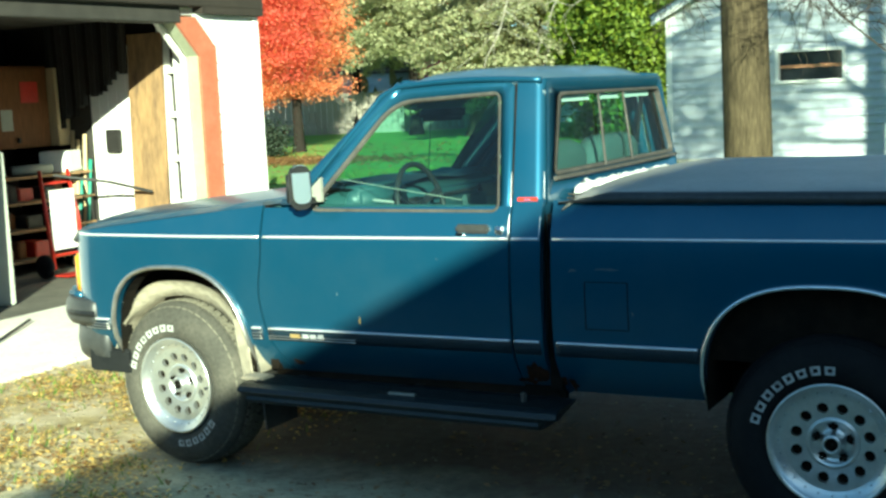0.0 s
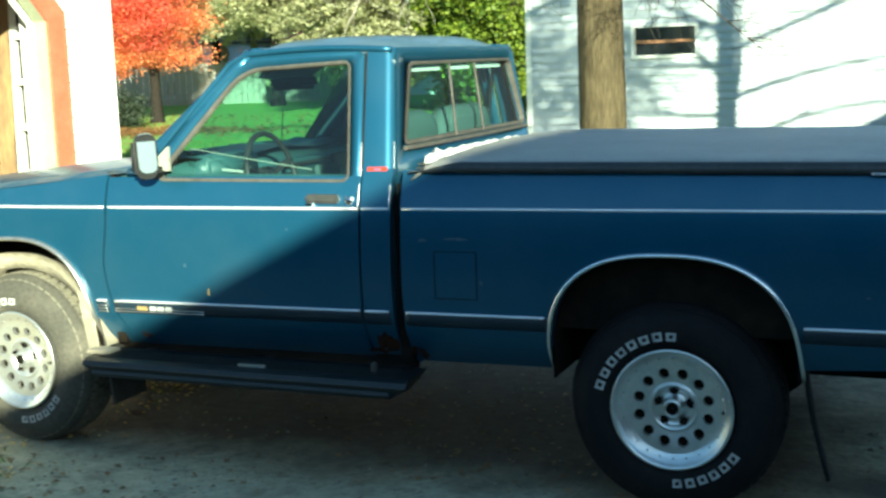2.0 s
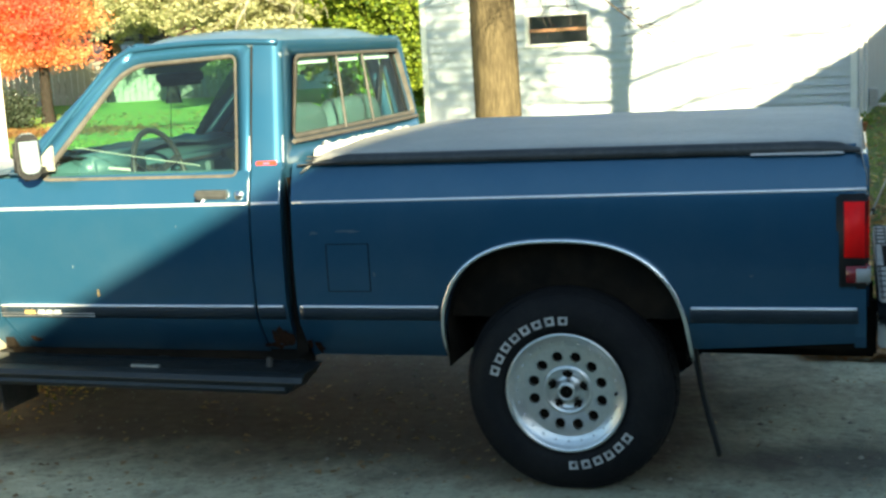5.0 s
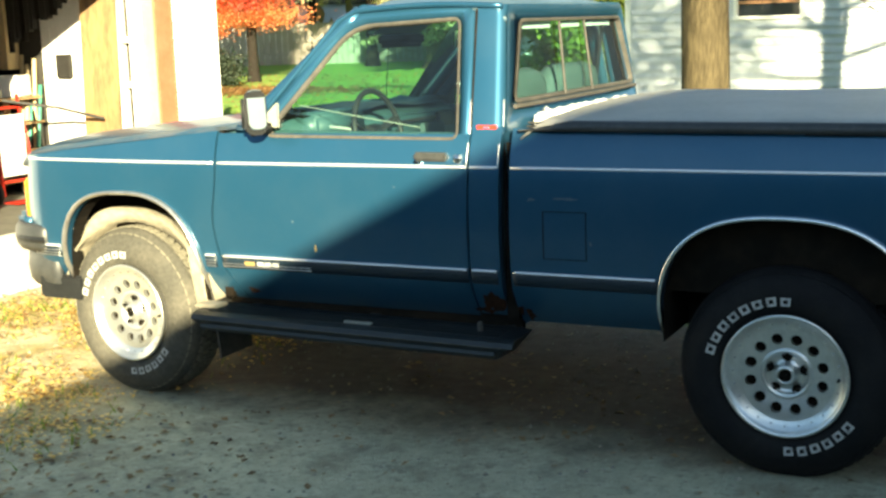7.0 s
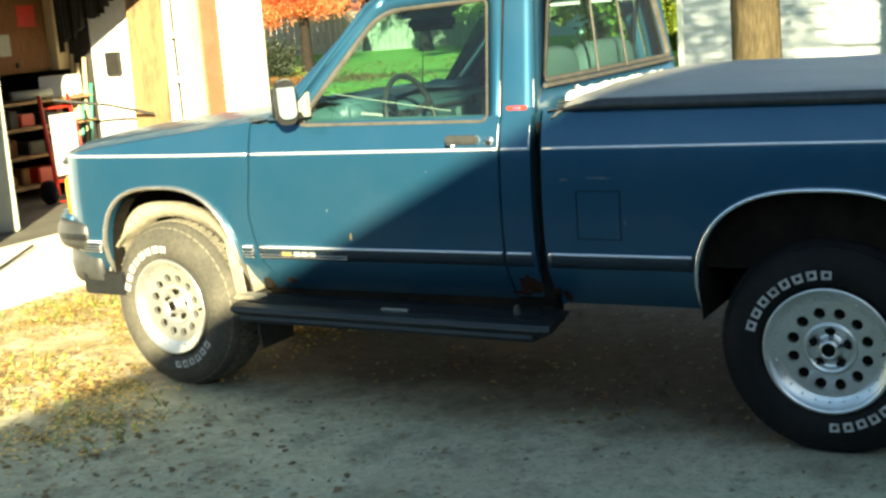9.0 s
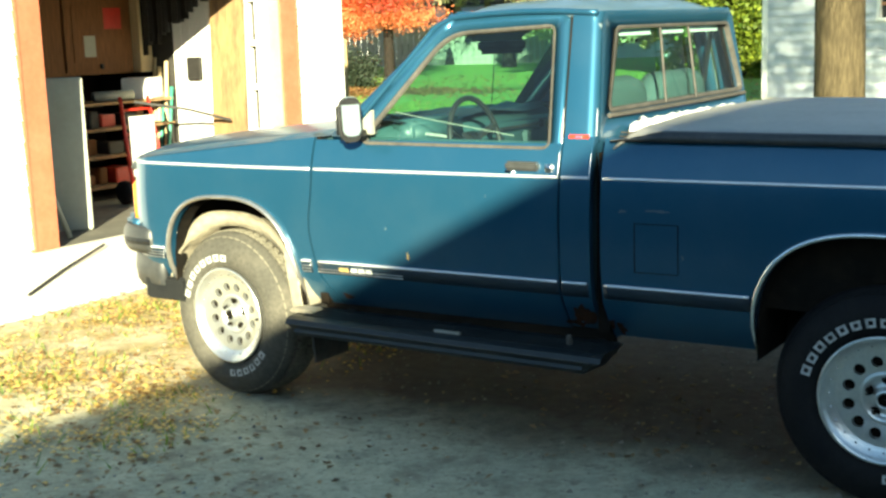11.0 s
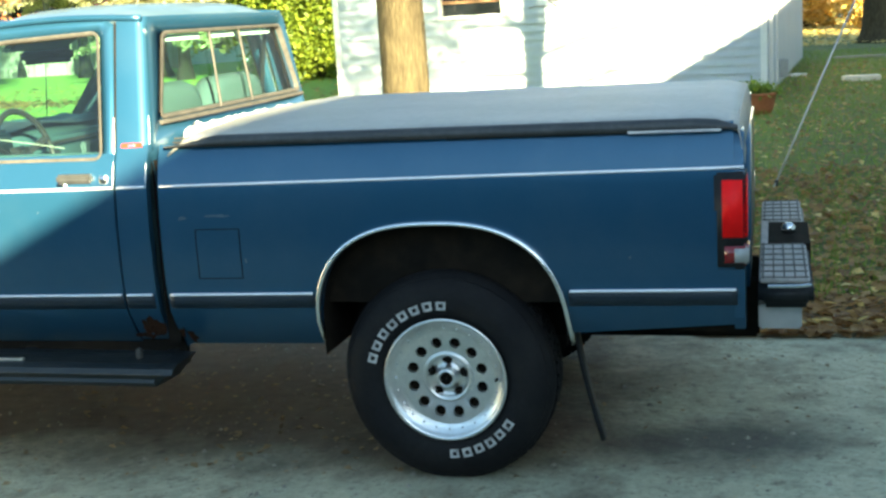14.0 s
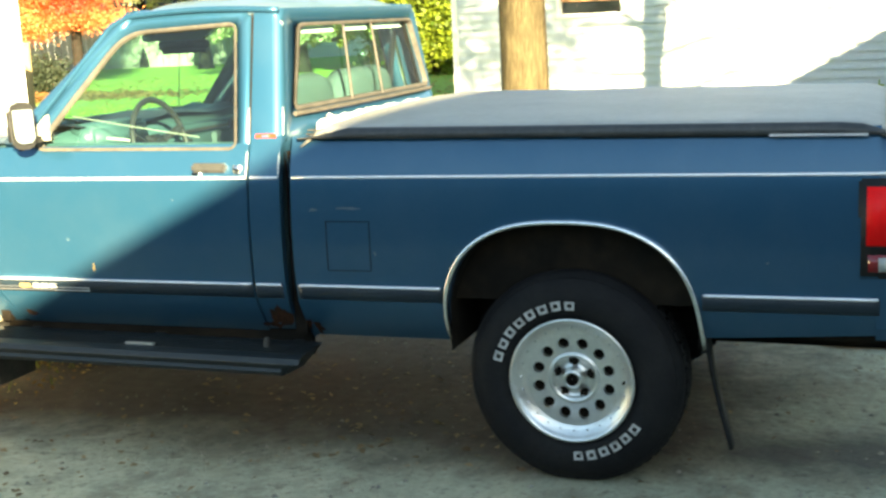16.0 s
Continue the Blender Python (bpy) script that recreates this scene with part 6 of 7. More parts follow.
for k in range(26):
    out = []
    p = Vector((-2.2 + 0.85 * g.random() if k < 18 else -3.4 + 0.6 * g.random(), 8.0 + 0.7 * g.random(), 2.28 + 0.25 * g.random()))
    limb(p, (0.35 * g.normal(), 0.2 * g.normal(), -0.7), 0.3 + 0.28 * g.random(), 0.006, g, 1, out, 0.08, 0.6)
    part("hanging_twig", tubes(out, 4), TWIG, bare)
out = []
for k in range(9):
    s = Vector((-5.4 + 2.0 * g.random(), 8.6 + 1.5 * g.random(), 2.9 + 0.3 * g.random()))
    limb(s, (-0.3 - 0.5 * g.random(), 0.2 * g.normal(), -0.35), 1.0 + 0.5 * g.random(), 0.012, g, 1, out, 0.02, 0.4)
    # sunlight on these twigs is put in as a pale material
    part("hanging_twig", tubes(out, 4), FENCE, bare, "pale sunlit drooping twig")
    out = []

# unseen tree beside the lawn whose shadow falls on the white house
yard = thing("yard_tree", "unseen leafless yard tree that throws its shadow on the house", "tree")
part("trunk", trunk_mesh((3.45, 6.6, 0), 7.0, 0.165, 0.11, g, (0.0, 0.0)), BARK, yard, smooth=True)
out = []
for k in range(16):
    a = k * 2.2
    limb((3.45, 6.6, 3.2 + 0.24 * k), (math.cos(a), math.sin(a), 0.35), 3.8, 0.05, g, 3, out, 0.02)
part("branchwork", tubes(out), TWIG, yard)
# loose twigs added where their shade dapples the house wall
out = []
for k in range(64):
    p = Vector((3.6 - 3.2 * g.random(), 6.4 + 0.6 * g.normal(), 3.5 + 2.2 * g.random()))
    limb(p, (-0.9, 0.3 * g.normal(), 0.15 + 0.3 * g.normal()), 1.5 + 0.8 * g.random(), 0.019, g, 3, out, 0.05, 0.5)
part("twig_mass", tubes(out, 4), TWIG, yard, "dense fine twigs added to dapple the house wall")

# red maple by the garage
maple = thing("maple_tree", "maple in flaming orange-red autumn leaf", "tree")
FAR = 1.5


def far_at(x, y):
    """A far place, from a nearer one in the same bearing from the drive."""
    return 0.9 + (x - 0.9) * FAR, -4.0 + (y + 4.0) * FAR


MX, MY = -20.5, 25.8
# trunk in dark bark: its shade is put into the colour
part("trunk", trunk_mesh((MX + 0.2, MY, 0), 3.6, 0.15, 0.12, g), DARK_BARK, maple, smooth=True)
crown_ob, mc = crown("crown", MAPLE, (MX - 1.5, MY, 4.4), (3.0, 3.0, 3.3), 560, 300, np.array((0.36, 0.36, 0.12)), 0.036, g, maple, "orange-red leaves")
crown("golden_leaves", MAPLE_GOLD, (MX - 2.0, MY - 1.6, 3.6), (1.5, 1.4, 1.9), 110, 280, np.array((0.36, 0.36, 0.13)), 0.036, g, maple, "golden orange leaves low in the crown")
crown("red_leaves", MAPLE_RED, (MX + 0.2, MY - 1.4, 4.3), (1.7, 1.5, 2.5), 150, 260, np.array((0.34, 0.34, 0.12)), 0.036, g, maple, "deep red leaves")
crown("hanging_leaves", MAPLE, (MX - 0.9, MY - 1.2, 1.75), (1.3, 1.0, 0.55), 26, 180, np.array((0.22, 0.22, 0.13)), 0.034, g, maple, "orange leaves on low drooping branches")
part("branchwork", tubes([([Vector((MX + 0.2, MY, 2.4)), Vector((MX + 0.2, MY, 2.4)).lerp(Vector(c), 0.5) + Vector((0, 0, 0.2)), Vector(c)], [0.07, 0.04, 0.01]) for c in mc[:40]]), TWIG, maple)


def spruce(at, height, radius, low, gen, mat, label, dens=1.0, name="spruce_tree", size=1.4):
    tr = thing(name, label, "tree")
    part("trunk", trunk_mesh(at, height, 0.2, 0.03, gen, sides=10), DARK_BARK, tr, smooth=True)
    pts, nrm, sz, bars = [], [], [], []
    z = low
    while z < height - 0.1:
        t = (z - low) / (height - low)
        reach = radius * (1 - t) ** 0.85 + 0.15
        n = int(11 + 3 * gen.random())
        for k in range(n):
            a = k * math.tau / n + gen.random() * 0.5
            ln = reach * (0.65 + 0.45 * gen.random())
            base = np.array((at[0], at[1], z + 0.1 * gen.normal()))
            d = np.array((math.cos(a), math.sin(a), 0.0))
            tip = base + d * ln + np.array((0, 0, -0.22 * ln + 0.1 * gen.normal()))
            bars.append(([Vector(base), Vector((base + tip) / 2 + np.array((0, 0, 0.06 * ln))), Vector(tip)], [0.022, 0.014, 0.004]))
            m = int((60 + 130 * ln) * dens)
            u = gen.random(m) ** 0.7
            side = np.cross(d, (0, 0, 1.0))
            p = base + np.outer(u, tip - base) + np.outer(gen.normal(size=m) * 0.28 * ln * (1.05 - u), side)
            p[:, 2] += 0.06 * ln * np.sin(u * 3.1) - 0.22 * gen.random(m) ** 2 + 0.02
            pts.append(p)
            q = gen.normal(size=(m, 3)) * 0.5 + np.array((0, 0, 1.0))
            nrm.append(q / np.linalg.norm(q, axis=1)[:, None])
            sz.append(np.full(m, 0.052 * size))
        z += 0.40 + 0.1 * gen.random()
    leaf_mesh("needles", leaf_quads(np.concatenate(pts), np.concatenate(nrm), np.concatenate(sz), gen, 0.42), mat, tr)
    part("boughs", tubes(bars, 4), TWIG, tr)
    return tr


spruce((-27.2, 39.8, 0), 17.0, 5.0, 3.7, g, SPRUCE, "blue-green spruce with drooping sunlit boughs")
spruce((-22.6, 36.6, 0), 15, 4.0, 3.3, g, SPRUCE, "tall grey-green spruce behind the lawn")
spruce((*far_at(-10.4, 19.4), 0), 12.0, 3.3, 1.7, g, SPRUCE, "pale grey-green conifer with sparse needles", 0.8, "conifer_tree")
spruce((*far_at(-9.0, 20.4), 0), 12.5, 3.3, 1.5, g, PINE, "yellow-green conifer beside the house", 0.8, "conifer_tree")


def bush(at, radii, n, gen, mat, label, name="shrub", size=0.07):
    b = thing(name, label, "shrub")
    c = (at[0], at[1], radii[2] * 0.95)
    _, cs = crown("foliage", mat, c, radii, int(n * 1.3), 95, 0.17, size * 0.72, gen, b)
    part("stems", tubes([([Vector((at[0], at[1], 0)), Vector((at[0], at[1], 0)).lerp(Vector(q), 0.5), Vector(q)], [0.03, 0.02, 0.005]) for q in cs[:30]], 5), TWIG, b)
    return b


bush((-19.9, 23.4), (0.8, 0.6, 0.42), 40, g, DARK_SHRUB, "low dark shrub before the maple", size=0.06)
bush(far_at(-6.7, 17.2), (1.5, 1.5, 2.3), 240, g, SHRUB, "yellow-green arborvitae beside the white house", size=0.1)
bush(far_at(-8.0, 19.2), (1.9, 1.8, 3.6), 320, g, SHRUB, "tall dense green arborvitae behind the house", size=0.1)
bush(far_at(-7.3, 22.5), (2.4, 2.1, 5.0), 320, g, WOODS, "dark evergreen behind the house", size=0.11)

# lawn tree seen through the cab
lt = thing("lawn_tree", "broad sunlit trunk on the far lawn", "tree")
part("trunk", trunk_mesh((-18.5, 34.0, 0), 6.0, 0.42, 0.33, g), BARK, lt, smooth=True)

# board fence far off
fence = thing("fence", "weathered board fence at the back of the lawn", "fence")
fa, fb = Vector((-34.0, 37.0, 0)), Vector((-21.0, 42.0, 0))
nb = 56
for i in range(nb):
    p = fa.lerp(fb, i / nb)
    w = (fb - fa) / nb * 0.47
    bm = bmesh.new()
    d = Vector((0.01, -0.02, 0))
    top = 1.65 + 0.02 * g.normal()
    vs = [bm.verts.new(v) for v in (p - w, p + w, p + w + Vector((0, 0, top)), p - w + Vector((0, 0, top)))]
    vs2 = [bm.verts.new(v.co + d) for v in vs]
    bm.faces.new(vs), bm.faces.new(vs2[::-1])
    for k in range(4):
        bm.faces.new((vs[k], vs2[k], vs2[(k + 1) % 4], vs[(k + 1) % 4]))
    part("board", bm, FENCE, fence)
for zz in (0.4, 1.3):
    part("rail", sweep([fa + Vector((0, 0.06, zz)), fb + Vector((0, 0.06, zz))], 0.04, 4), FENCE, fence)


def far_house(at, w, d, h, roof_mat, label, turn=0.0, panes=((-0.25, 0.9), (0.25, 0.9)), sill_at=0.35, head_at=0.8, wall_mat=SIDING):
    hs = thing("far_house", label, "house", at=at)
    hs.rotation_euler = (0, 0, radians(turn))
    part("wall", box(-w / 2, w / 2, -d / 2, d / 2, 0, h), wall_mat, hs)
    bm = bmesh.new()
    vs = [bm.verts.new((x, y, z)) for x in (-w / 2 - 0.3, w / 2 + 0.3) for y, z in ((-d / 2 - 0.3, h - 0.05), (0, h + d * 0.3), (d / 2 + 0.3, h - 0.05))]
    bm.faces.new([vs[i] for i in (0, 1, 4, 3)]), bm.faces.new([vs[i] for i in (1, 2, 5, 4)])
    part("roof", thicken(bm, -0.1), roof_mat, hs)
    for share, wide in panes:
        x, z0, z1 = share * w, h * sill_at, h * head_at
        wn_ = part("window", box(x - wide / 2, x + wide / 2, -d / 2 - 0.02, -d / 2 + 0.02, z0, z1), WINDOW_DARK, hs)
        part("window_frame", join(box(x - wide / 2 - 0.07, x + wide / 2 + 0.07, -d / 2 - 0.04, -d / 2, z0 - 0.07, z0), box(x - wide / 2 - 0.07, x + wide / 2 + 0.07, -d / 2 - 0.04, -d / 2, z1, z1 + 0.07)), WHITE_PAINT, wn_)
    return hs


far_house((-24.3, 47.0, 0), 7, 5, 1.75, RED_PAINT, "low white shed with a red roof beyond the trees", 30)
far_house((-38.3, 49.0, 0), 6.5, 4, 1.7, SHINGLE, "low white house far beyond the maple", 37, ((-0.3, 0.5), (-0.13, 0.55), (0.04, 0.5), (0.3, 0.7)), 0.06, 0.46, WHITE_PAINT)
far_house((-36.0, 57.0, 0), 13, 6, 2.7, SHINGLE, "pale blue house behind the board fence", 33, ((-0.3, 0.9), (0.1, 0.9)), 0.4, 0.8, PALE_BLUE)
post = thing("wooden_post", "weathered tan wooden post standing on the lawn", "post", at=(-11.3, 12.0, 0))
part("shaft", moved(box(-0.06, 0.06, -0.06, 0.06, 0, 1.36, 0.012), Matrix.Rotation(radians(30), 4, "Z")), POST_WOOD, post)
part("cap", moved(box(-0.075, 0.075, -0.075, 0.075, 1.355, 1.40, 0.012), Matrix.Rotation(radians(30), 4, "Z")), POST_WOOD, post)

# woods that close the view all round
pts = []
for k in range(260):
    a = k * math.tau / 260 + 0.02 * g.normal()
    r = 62 + 10 * g.random()
    hgt = 7 + 5 * g.random()
    m = 60
    p = np.stack([r * math.cos(a) + g.normal(size=m) * 2.0, r * math.sin(a) + g.normal(size=m) * 2.0, hgt * g.random(m) ** 0.8], 1)
    pts.append(p)
pts = np.concatenate(pts)
q = g.normal(size=pts.shape)
q /= np.linalg.norm(q, axis=1)[:, None]
woods = leaf_mesh("far_woods", leaf_quads(pts, q, np.full(len(pts), 0.75), g, 0.8), WOODS)
tagged(woods, "mixed autumn woods far off all round", "woods", kind="stuff")

# the far corner of the lawn on the house's right
rt = thing("far_tree", "big trunk at the far edge of the lawn", "tree")
part("trunk", trunk_mesh((3.95, 34.0, 0), 5.0, 0.42, 0.36, g), BARK, rt, smooth=True)
for i, (x, y, r) in enumerate(((2.2, 52.0, (3.0, 2.0, 2.2)), (5.6, 46.0, (2.0, 1.5, 1.8)), (-0.5, 44.0, (1.6, 1.5, 2.4)))):
    bush((x, y), r, 130, g, YELLOW_LEAF if i < 2 else WOODS, "bright yellow autumn shrub across the road" if i < 2 else "dull green shrub by the road", size=0.13)

# ---- small things on the lawn ----
wire = thing("guy_wire", "pale guarded guy wire anchored in the lawn", "guy wire")
part("wire_guard", sweep([(1.04, 6.32, 0.0), (1.69, 7.22, 1.38), (2.35, 8.14, 2.78)], 0.009, 8), GALV, wire, smooth=True)
part("wire", sweep([(2.35, 8.14, 2.78), (4.2, 10.7, 6.7)], 0.005, 6), IRON, wire)
part("anchor_rod", sweep([(1.04, 6.32, -0.1), (1.075, 6.37, 0.08)], 0.016, 8), IRON, wire)
pot = thing("planter", "squat terracotta planter with trailing green in shade", "planter", at=(0.87, 13.05, 0))
part("bowl", moved(revolve(((0.001, 0.02), (0.17, 0.0), (0.20, 0.10), (0.23, 0.24), (0.25, 0.26), (0.24, 0.28), (0.21, 0.27), (0.001, 0.24)), 28), Matrix.Rotation(radians(90), 4, "X")), TERRACOTTA, pot, smooth=True)
cr = g.normal(size=(260, 3)) * np.array((0.12, 0.12, 0.05)) + np.array((0, 0, 0.32))
nn = g.normal(size=cr.shape)
nn /= np.linalg.norm(nn, axis=1)[:, None]
leaf_mesh("leaves", leaf_quads(cr, nn, np.full(260, 0.035), g), BLADE, pot)
for x, y, w, d, h, turn, lab in ((2.5, 18.5, 0.6, 0.3, 0.09, 6, "pale concrete slab lying in the grass"), (3.1, 26.0, 1.4, 0.3, 0.05, 3, "grey plank lying across the lawn")):
    sl = tagged(part("slab", moved(box(-w / 2, w / 2, -d / 2, d / 2, 0, h, 0.012), Matrix.Translation((x, y, 0)) @ Matrix.Rotation(radians(turn), 4, "Z")), CONCRETE if w < 1 else FENCE), lab, "slab")
tagged(part("bucket_lid", moved(box(-0.16, 0.16, -0.12, 0.12, 0.0, 0.05, 0.015), Matrix.Translation((1.5, 20.4, 0)) @ Matrix.Rotation(radians(20), 4, "Z")), WHITE_PAINT), "white plastic lid lying beside the house wall", "lid")
tagged(part("meter_box", box(1.18, 1.32, 18.4, 18.6, 0.12, 0.42, 0.01), GALV), "grey utility box on the house side wall", "utility box")

# cord on the apron
cord = tagged(part("pry_bar", sweep([(-5.25, 0.95, 0.03), (-5.7, 1.6, 0.036), (-6.15, 2.35, 0.05)], 0.012, 6), IRON), "thin dark iron bar lying on the apron", "bar")


# ---- inside the garage ----
studs = thing("wall_studs", "open stud wall just inside the doorway", "studs")
for x0, x1 in ((-6.99, -6.86), (-7.17, -7.11)):
    part("stud", box(x0, x1, RW - 0.11, RW - 0.006, 0.03, 2.3, 0.003), WHITE_PAINT, studs)
for zz in (0.2, 0.6, 1.02, 1.43, 1.84):
    part("blocking", box(-7.108, -6.992, RW - 0.10, RW - 0.01, zz, zz + 0.05, 0.003), WHITE_PAINT, studs)
tagged(part("plywood_sheet", moved(box(-0.215, 0.215, -0.008, 0.008, 0, 2.2, 0.002), Matrix.Translation((-7.32, RW - 0.19, 0.025)) @ Matrix.Rotation(radians(-2.2), 4, "X")), PLY), "stained plywood sheet leaning on the garage wall", "plywood")
wb = thing("wall_boards", "white painted boards on the garage wall", "boards")
for i in range(5):
    part("board", box(-8.14 + i * 0.118, -8.026 + i * 0.118, RW - 0.03, RW - 0.004, 0.03 + (0.3 if i == 4 else 0.0), 2.12 + 0.05 * g.random(), 0.003), WHITE_PAINT, wb)
# dark strip painting the shade deep between the studs
part("cavity", box(-7.100, -6.998, RW - 0.012, RW - 0.002, 0.03, 2.3), SHADED_WALL, studs, "dark strip for the shade between the studs")
# hung lengths, kept dark and cut along the light edge to stand for shade
hung = thing("hanging_lumber", "lumber and pipes hung dark to stand for shade high on the garage wall", "lumber")
for i in range(15):
    x = -8.52 + i * 0.068
    z0 = 2.02 + 0.5 * (x + 7.04) + 0.03 + 0.13 * g.random()
    part("length", sweep([(x, RW - 0.14, 2.44), (x + 0.01 * g.normal(), RW - 0.12 - 0.03 * g.random(), z0)], 0.03 + 0.012 * g.random(), 7), (IRON, DARK_BARK, SHADED_WALL)[i % 3], hung)
part("hanger", box(-8.6, -7.4, RW - 0.2, RW - 0.01, 2.40, 2.46), DARK_BARK, hung)
tagged(part("switch_box", box(-7.925, -7.758, RW - 0.09, RW - 0.03, 1.112, 1.336, 0.008), IRON), "dark square switch box on the white boards", "switch box")
tools = thing("garden_tools", "garden tools with green and yellow handles leaning on the wall", "tools")
for i, (x, mt, top) in enumerate(((-8.20, GREEN_PAINT, 1.05), (-8.25, STUD, 1.3), (-8.30, GREEN_PAINT, 0.98), (-8.35, STUD, 1.25), (-8.41, STUD, 1.34))):
    part("handle", sweep([(x, RW - 0.2, 0.03), (x + 0.015 * math.sin(i * 2.1), RW - 0.1, 0.6), (x + 0.02, RW - 0.05, top)], 0.02, 8), mt, tools, smooth=True)
    part("tool_head", box(x - 0.03, x + 0.035, RW - 0.24, RW - 0.17, 0.03, 0.26, 0.01), IRON, tools)

BX = -9.3
tagged(part("wall_garage_back", box(BX - 0.1, BX, -1.1, GYC - 0.11, 0.024, 2.5), SHADED_WALL), "dark board partition at the back of the garage", "wall", kind="structure")
cab = thing("wall_cabinet", "brown wooden wall cabinet with two doors", "cabinet", at=(-8.95, 4.0, 1.2))
part("body", box(-0.34, 0.42, -1.0, 1.0, 0, 0.78, 0.006), BROWN_WOOD, cab)
part("side_panel", box(0.40, 0.52, 1.005, 1.17, 0.0, 0.76, 0.006), STUD, cab, "pale wooden end panel")
for y0 in (-0.72, 0.14):
    d = part("cabinet_door", box(0.42, 0.445, y0, y0 + 0.83, 0.03, 0.75, 0.006), BROWN_WOOD, cab)
    part("door_panel", box(0.444, 0.452, y0 + 0.09, y0 + 0.74, 0.12, 0.66, 0.006), BROWN_WOOD, d)
    part("handle", box(0.45, 0.475, y0 + 0.40, y0 + 0.43, 0.05, 0.10, 0.004), IRON, d)
part("red_sticker", box(0.4525, 0.455, 0.62, 0.84, 0.43, 0.63), RED_PAINT, cab, "red sticker on the cabinet door")
part("white_sticker", box(0.4525, 0.455, 0.36, 0.50, 0.17, 0.37), GREY_BOARD, cab, "white sticker on the cabinet door")

rack = thing("storage_rack", "dark storage rack crowded with tins and boxes", "rack", at=(-8.42, 4.38, 0.024))
for yy in (-0.75, 0.75):
    for xx in (-0.22, 0.22):
        part("post", box(xx - 0.02, xx + 0.02, yy - 0.02, yy + 0.02, 0, 0.925), IRON, rack)
for zz in (0.12, 0.40, 0.66, 0.90):
    part("rack_board", box(-0.25, 0.25, -0.78, 0.78, zz, zz + 0.025), PLY, rack)
cols = (IRON, BROWN_WOOD, GALV, RED_PAINT, GREY_BOARD, SHADED_WALL)
for zz in (0.145, 0.425, 0.685):
    y = -0.70
    while y < 0.6:
        w = 0.10 + 0.12 * g.random()
        h = 0.09 + 0.11 * g.random()
        tagged(part("storage_tin", box(-8.42 - 0.1, -8.42 + 0.16 * g.random() + 0.02, 4.38 + y, 4.38 + y + w, 0.024 + zz, 0.024 + zz + h, 0.012), cols[int(g.integers(0, 6))]), "dusty tin on the storage rack", "tin", "tins on the rack")
        y += w + 0.03 + 0.05 * g.random()
tagged(part("white_carton", moved(box(-0.15, 0.15, -0.16, 0.16, 0, 0.2, 0.008), Matrix.Translation((-8.33, 4.90, 0.952)) @ Matrix.Rotation(radians(24), 4, "Z")), WHITE_PAINT), "white carton on top of the rack", "carton")
tagged(part("paper_roll", sweep([(-8.30, 4.25, 1.0), (-8.22, 4.66, 1.0)], 0.048, 12), GREY_BOARD, smooth=True), "pale paper roll on top of the rack", "roll")

ht = thing("hand_truck", "red tubular hand truck with a dark handle bar", "hand truck", at=(-7.75, 4.35, 0.024))
for yy in (-0.19, 0.19):
    part("upright", sweep([(0, yy, 0.08), (-0.05, yy, 0.55), (-0.12, yy * 0.9, 0.98)], 0.018, 8), RED_PAINT, ht, smooth=True)
for zz in (0.2, 0.42, 0.64, 0.86):
    part("cross_bar", sweep([(-0.02 - 0.1 * zz, -0.19, zz), (-0.02 - 0.1 * zz, 0.19, zz)], 0.013, 6), RED_PAINT, ht)
# white plate put in for the sunlit glare inside the frame
part("face_plate", box(-0.05, -0.03, -0.15, 0.15, 0.25, 0.80, 0.004), WHITE_PAINT, ht, "white plate standing for sunlit white behind the frame")
part("toe_plate", box(0, 0.18, -0.2, 0.2, 0.02, 0.03), RED_PAINT, ht)
part("handle_bar", sweep([(-0.10, -0.02, 0.93), (0.25, 0.32, 0.84), (0.5, 0.62, 0.72)], 0.015, 8), IRON, ht, "dark bar resting across the hand truck")
for yy in (-0.23, 0.23):
    part("wheel", moved(revolve(((0.02, -0.03), (0.09, -0.03), (0.11, -0.015), (0.11, 0.015), (0.09, 0.03), (0.02, 0.03)), 20), Matrix.Translation((-0.08, yy, 0.11))), RUBBER, ht, smooth=True)

tagged(part("leaning_panel", moved(box(-0.2, 0.2, -0.02, 0.02, 0, 1.22, 0.012), Matrix.Translation((-7.05, 2.78, 0.03)) @ Matrix.Rotation(radians(49), 4, "Z") @ Matrix.Rotation(radians(-4), 4, "X")), GREY_BOARD), "pale flush panel leaning inside the doorway", "panel")
tagged(part("red_drape", grid(lambda u, v: (-8.2 + 0.1 * math.sin(u * 9), 2.9 + u * 0.9, 0.05 + v * 1.0), steps(0, 1, 20), steps(0, 1, 6)), RED_PAINT, smooth=True), "red cloth hanging inside the garage", "cloth")
tagged(part("pale_rod", sweep([(-6.75, 2.55, 0.03), (-7.05, 2.45, 0.85)], 0.02, 8), GREY_BOARD, smooth=True), "pale rod standing in the doorway", "rod")

# unseen building added on the right to shade the house's lower corner and lawn
barn = thing("barn", "unseen barn added to shade the house corner and the lawn", "barn", at=(10.0, 1.0, 0))
b0 = Vector((-1.12, 15.4, 0.0)) - SUN_WAY * (10.6 / SUN_WAY.y)
b1 = Vector((0.93, 15.34, 0.95)) - SUN_WAY * (10.54 / SUN_WAY.y)
bs = (b1.z - b0.z) / (b1.x - b0.x)
bprof = [(b0.x, 0), (b0.x, b0.z), (b0.x + 5.0, b0.z + 5.0 * bs), (b0.x + 10.0, b0.z), (b0.x + 10.0, 0)]
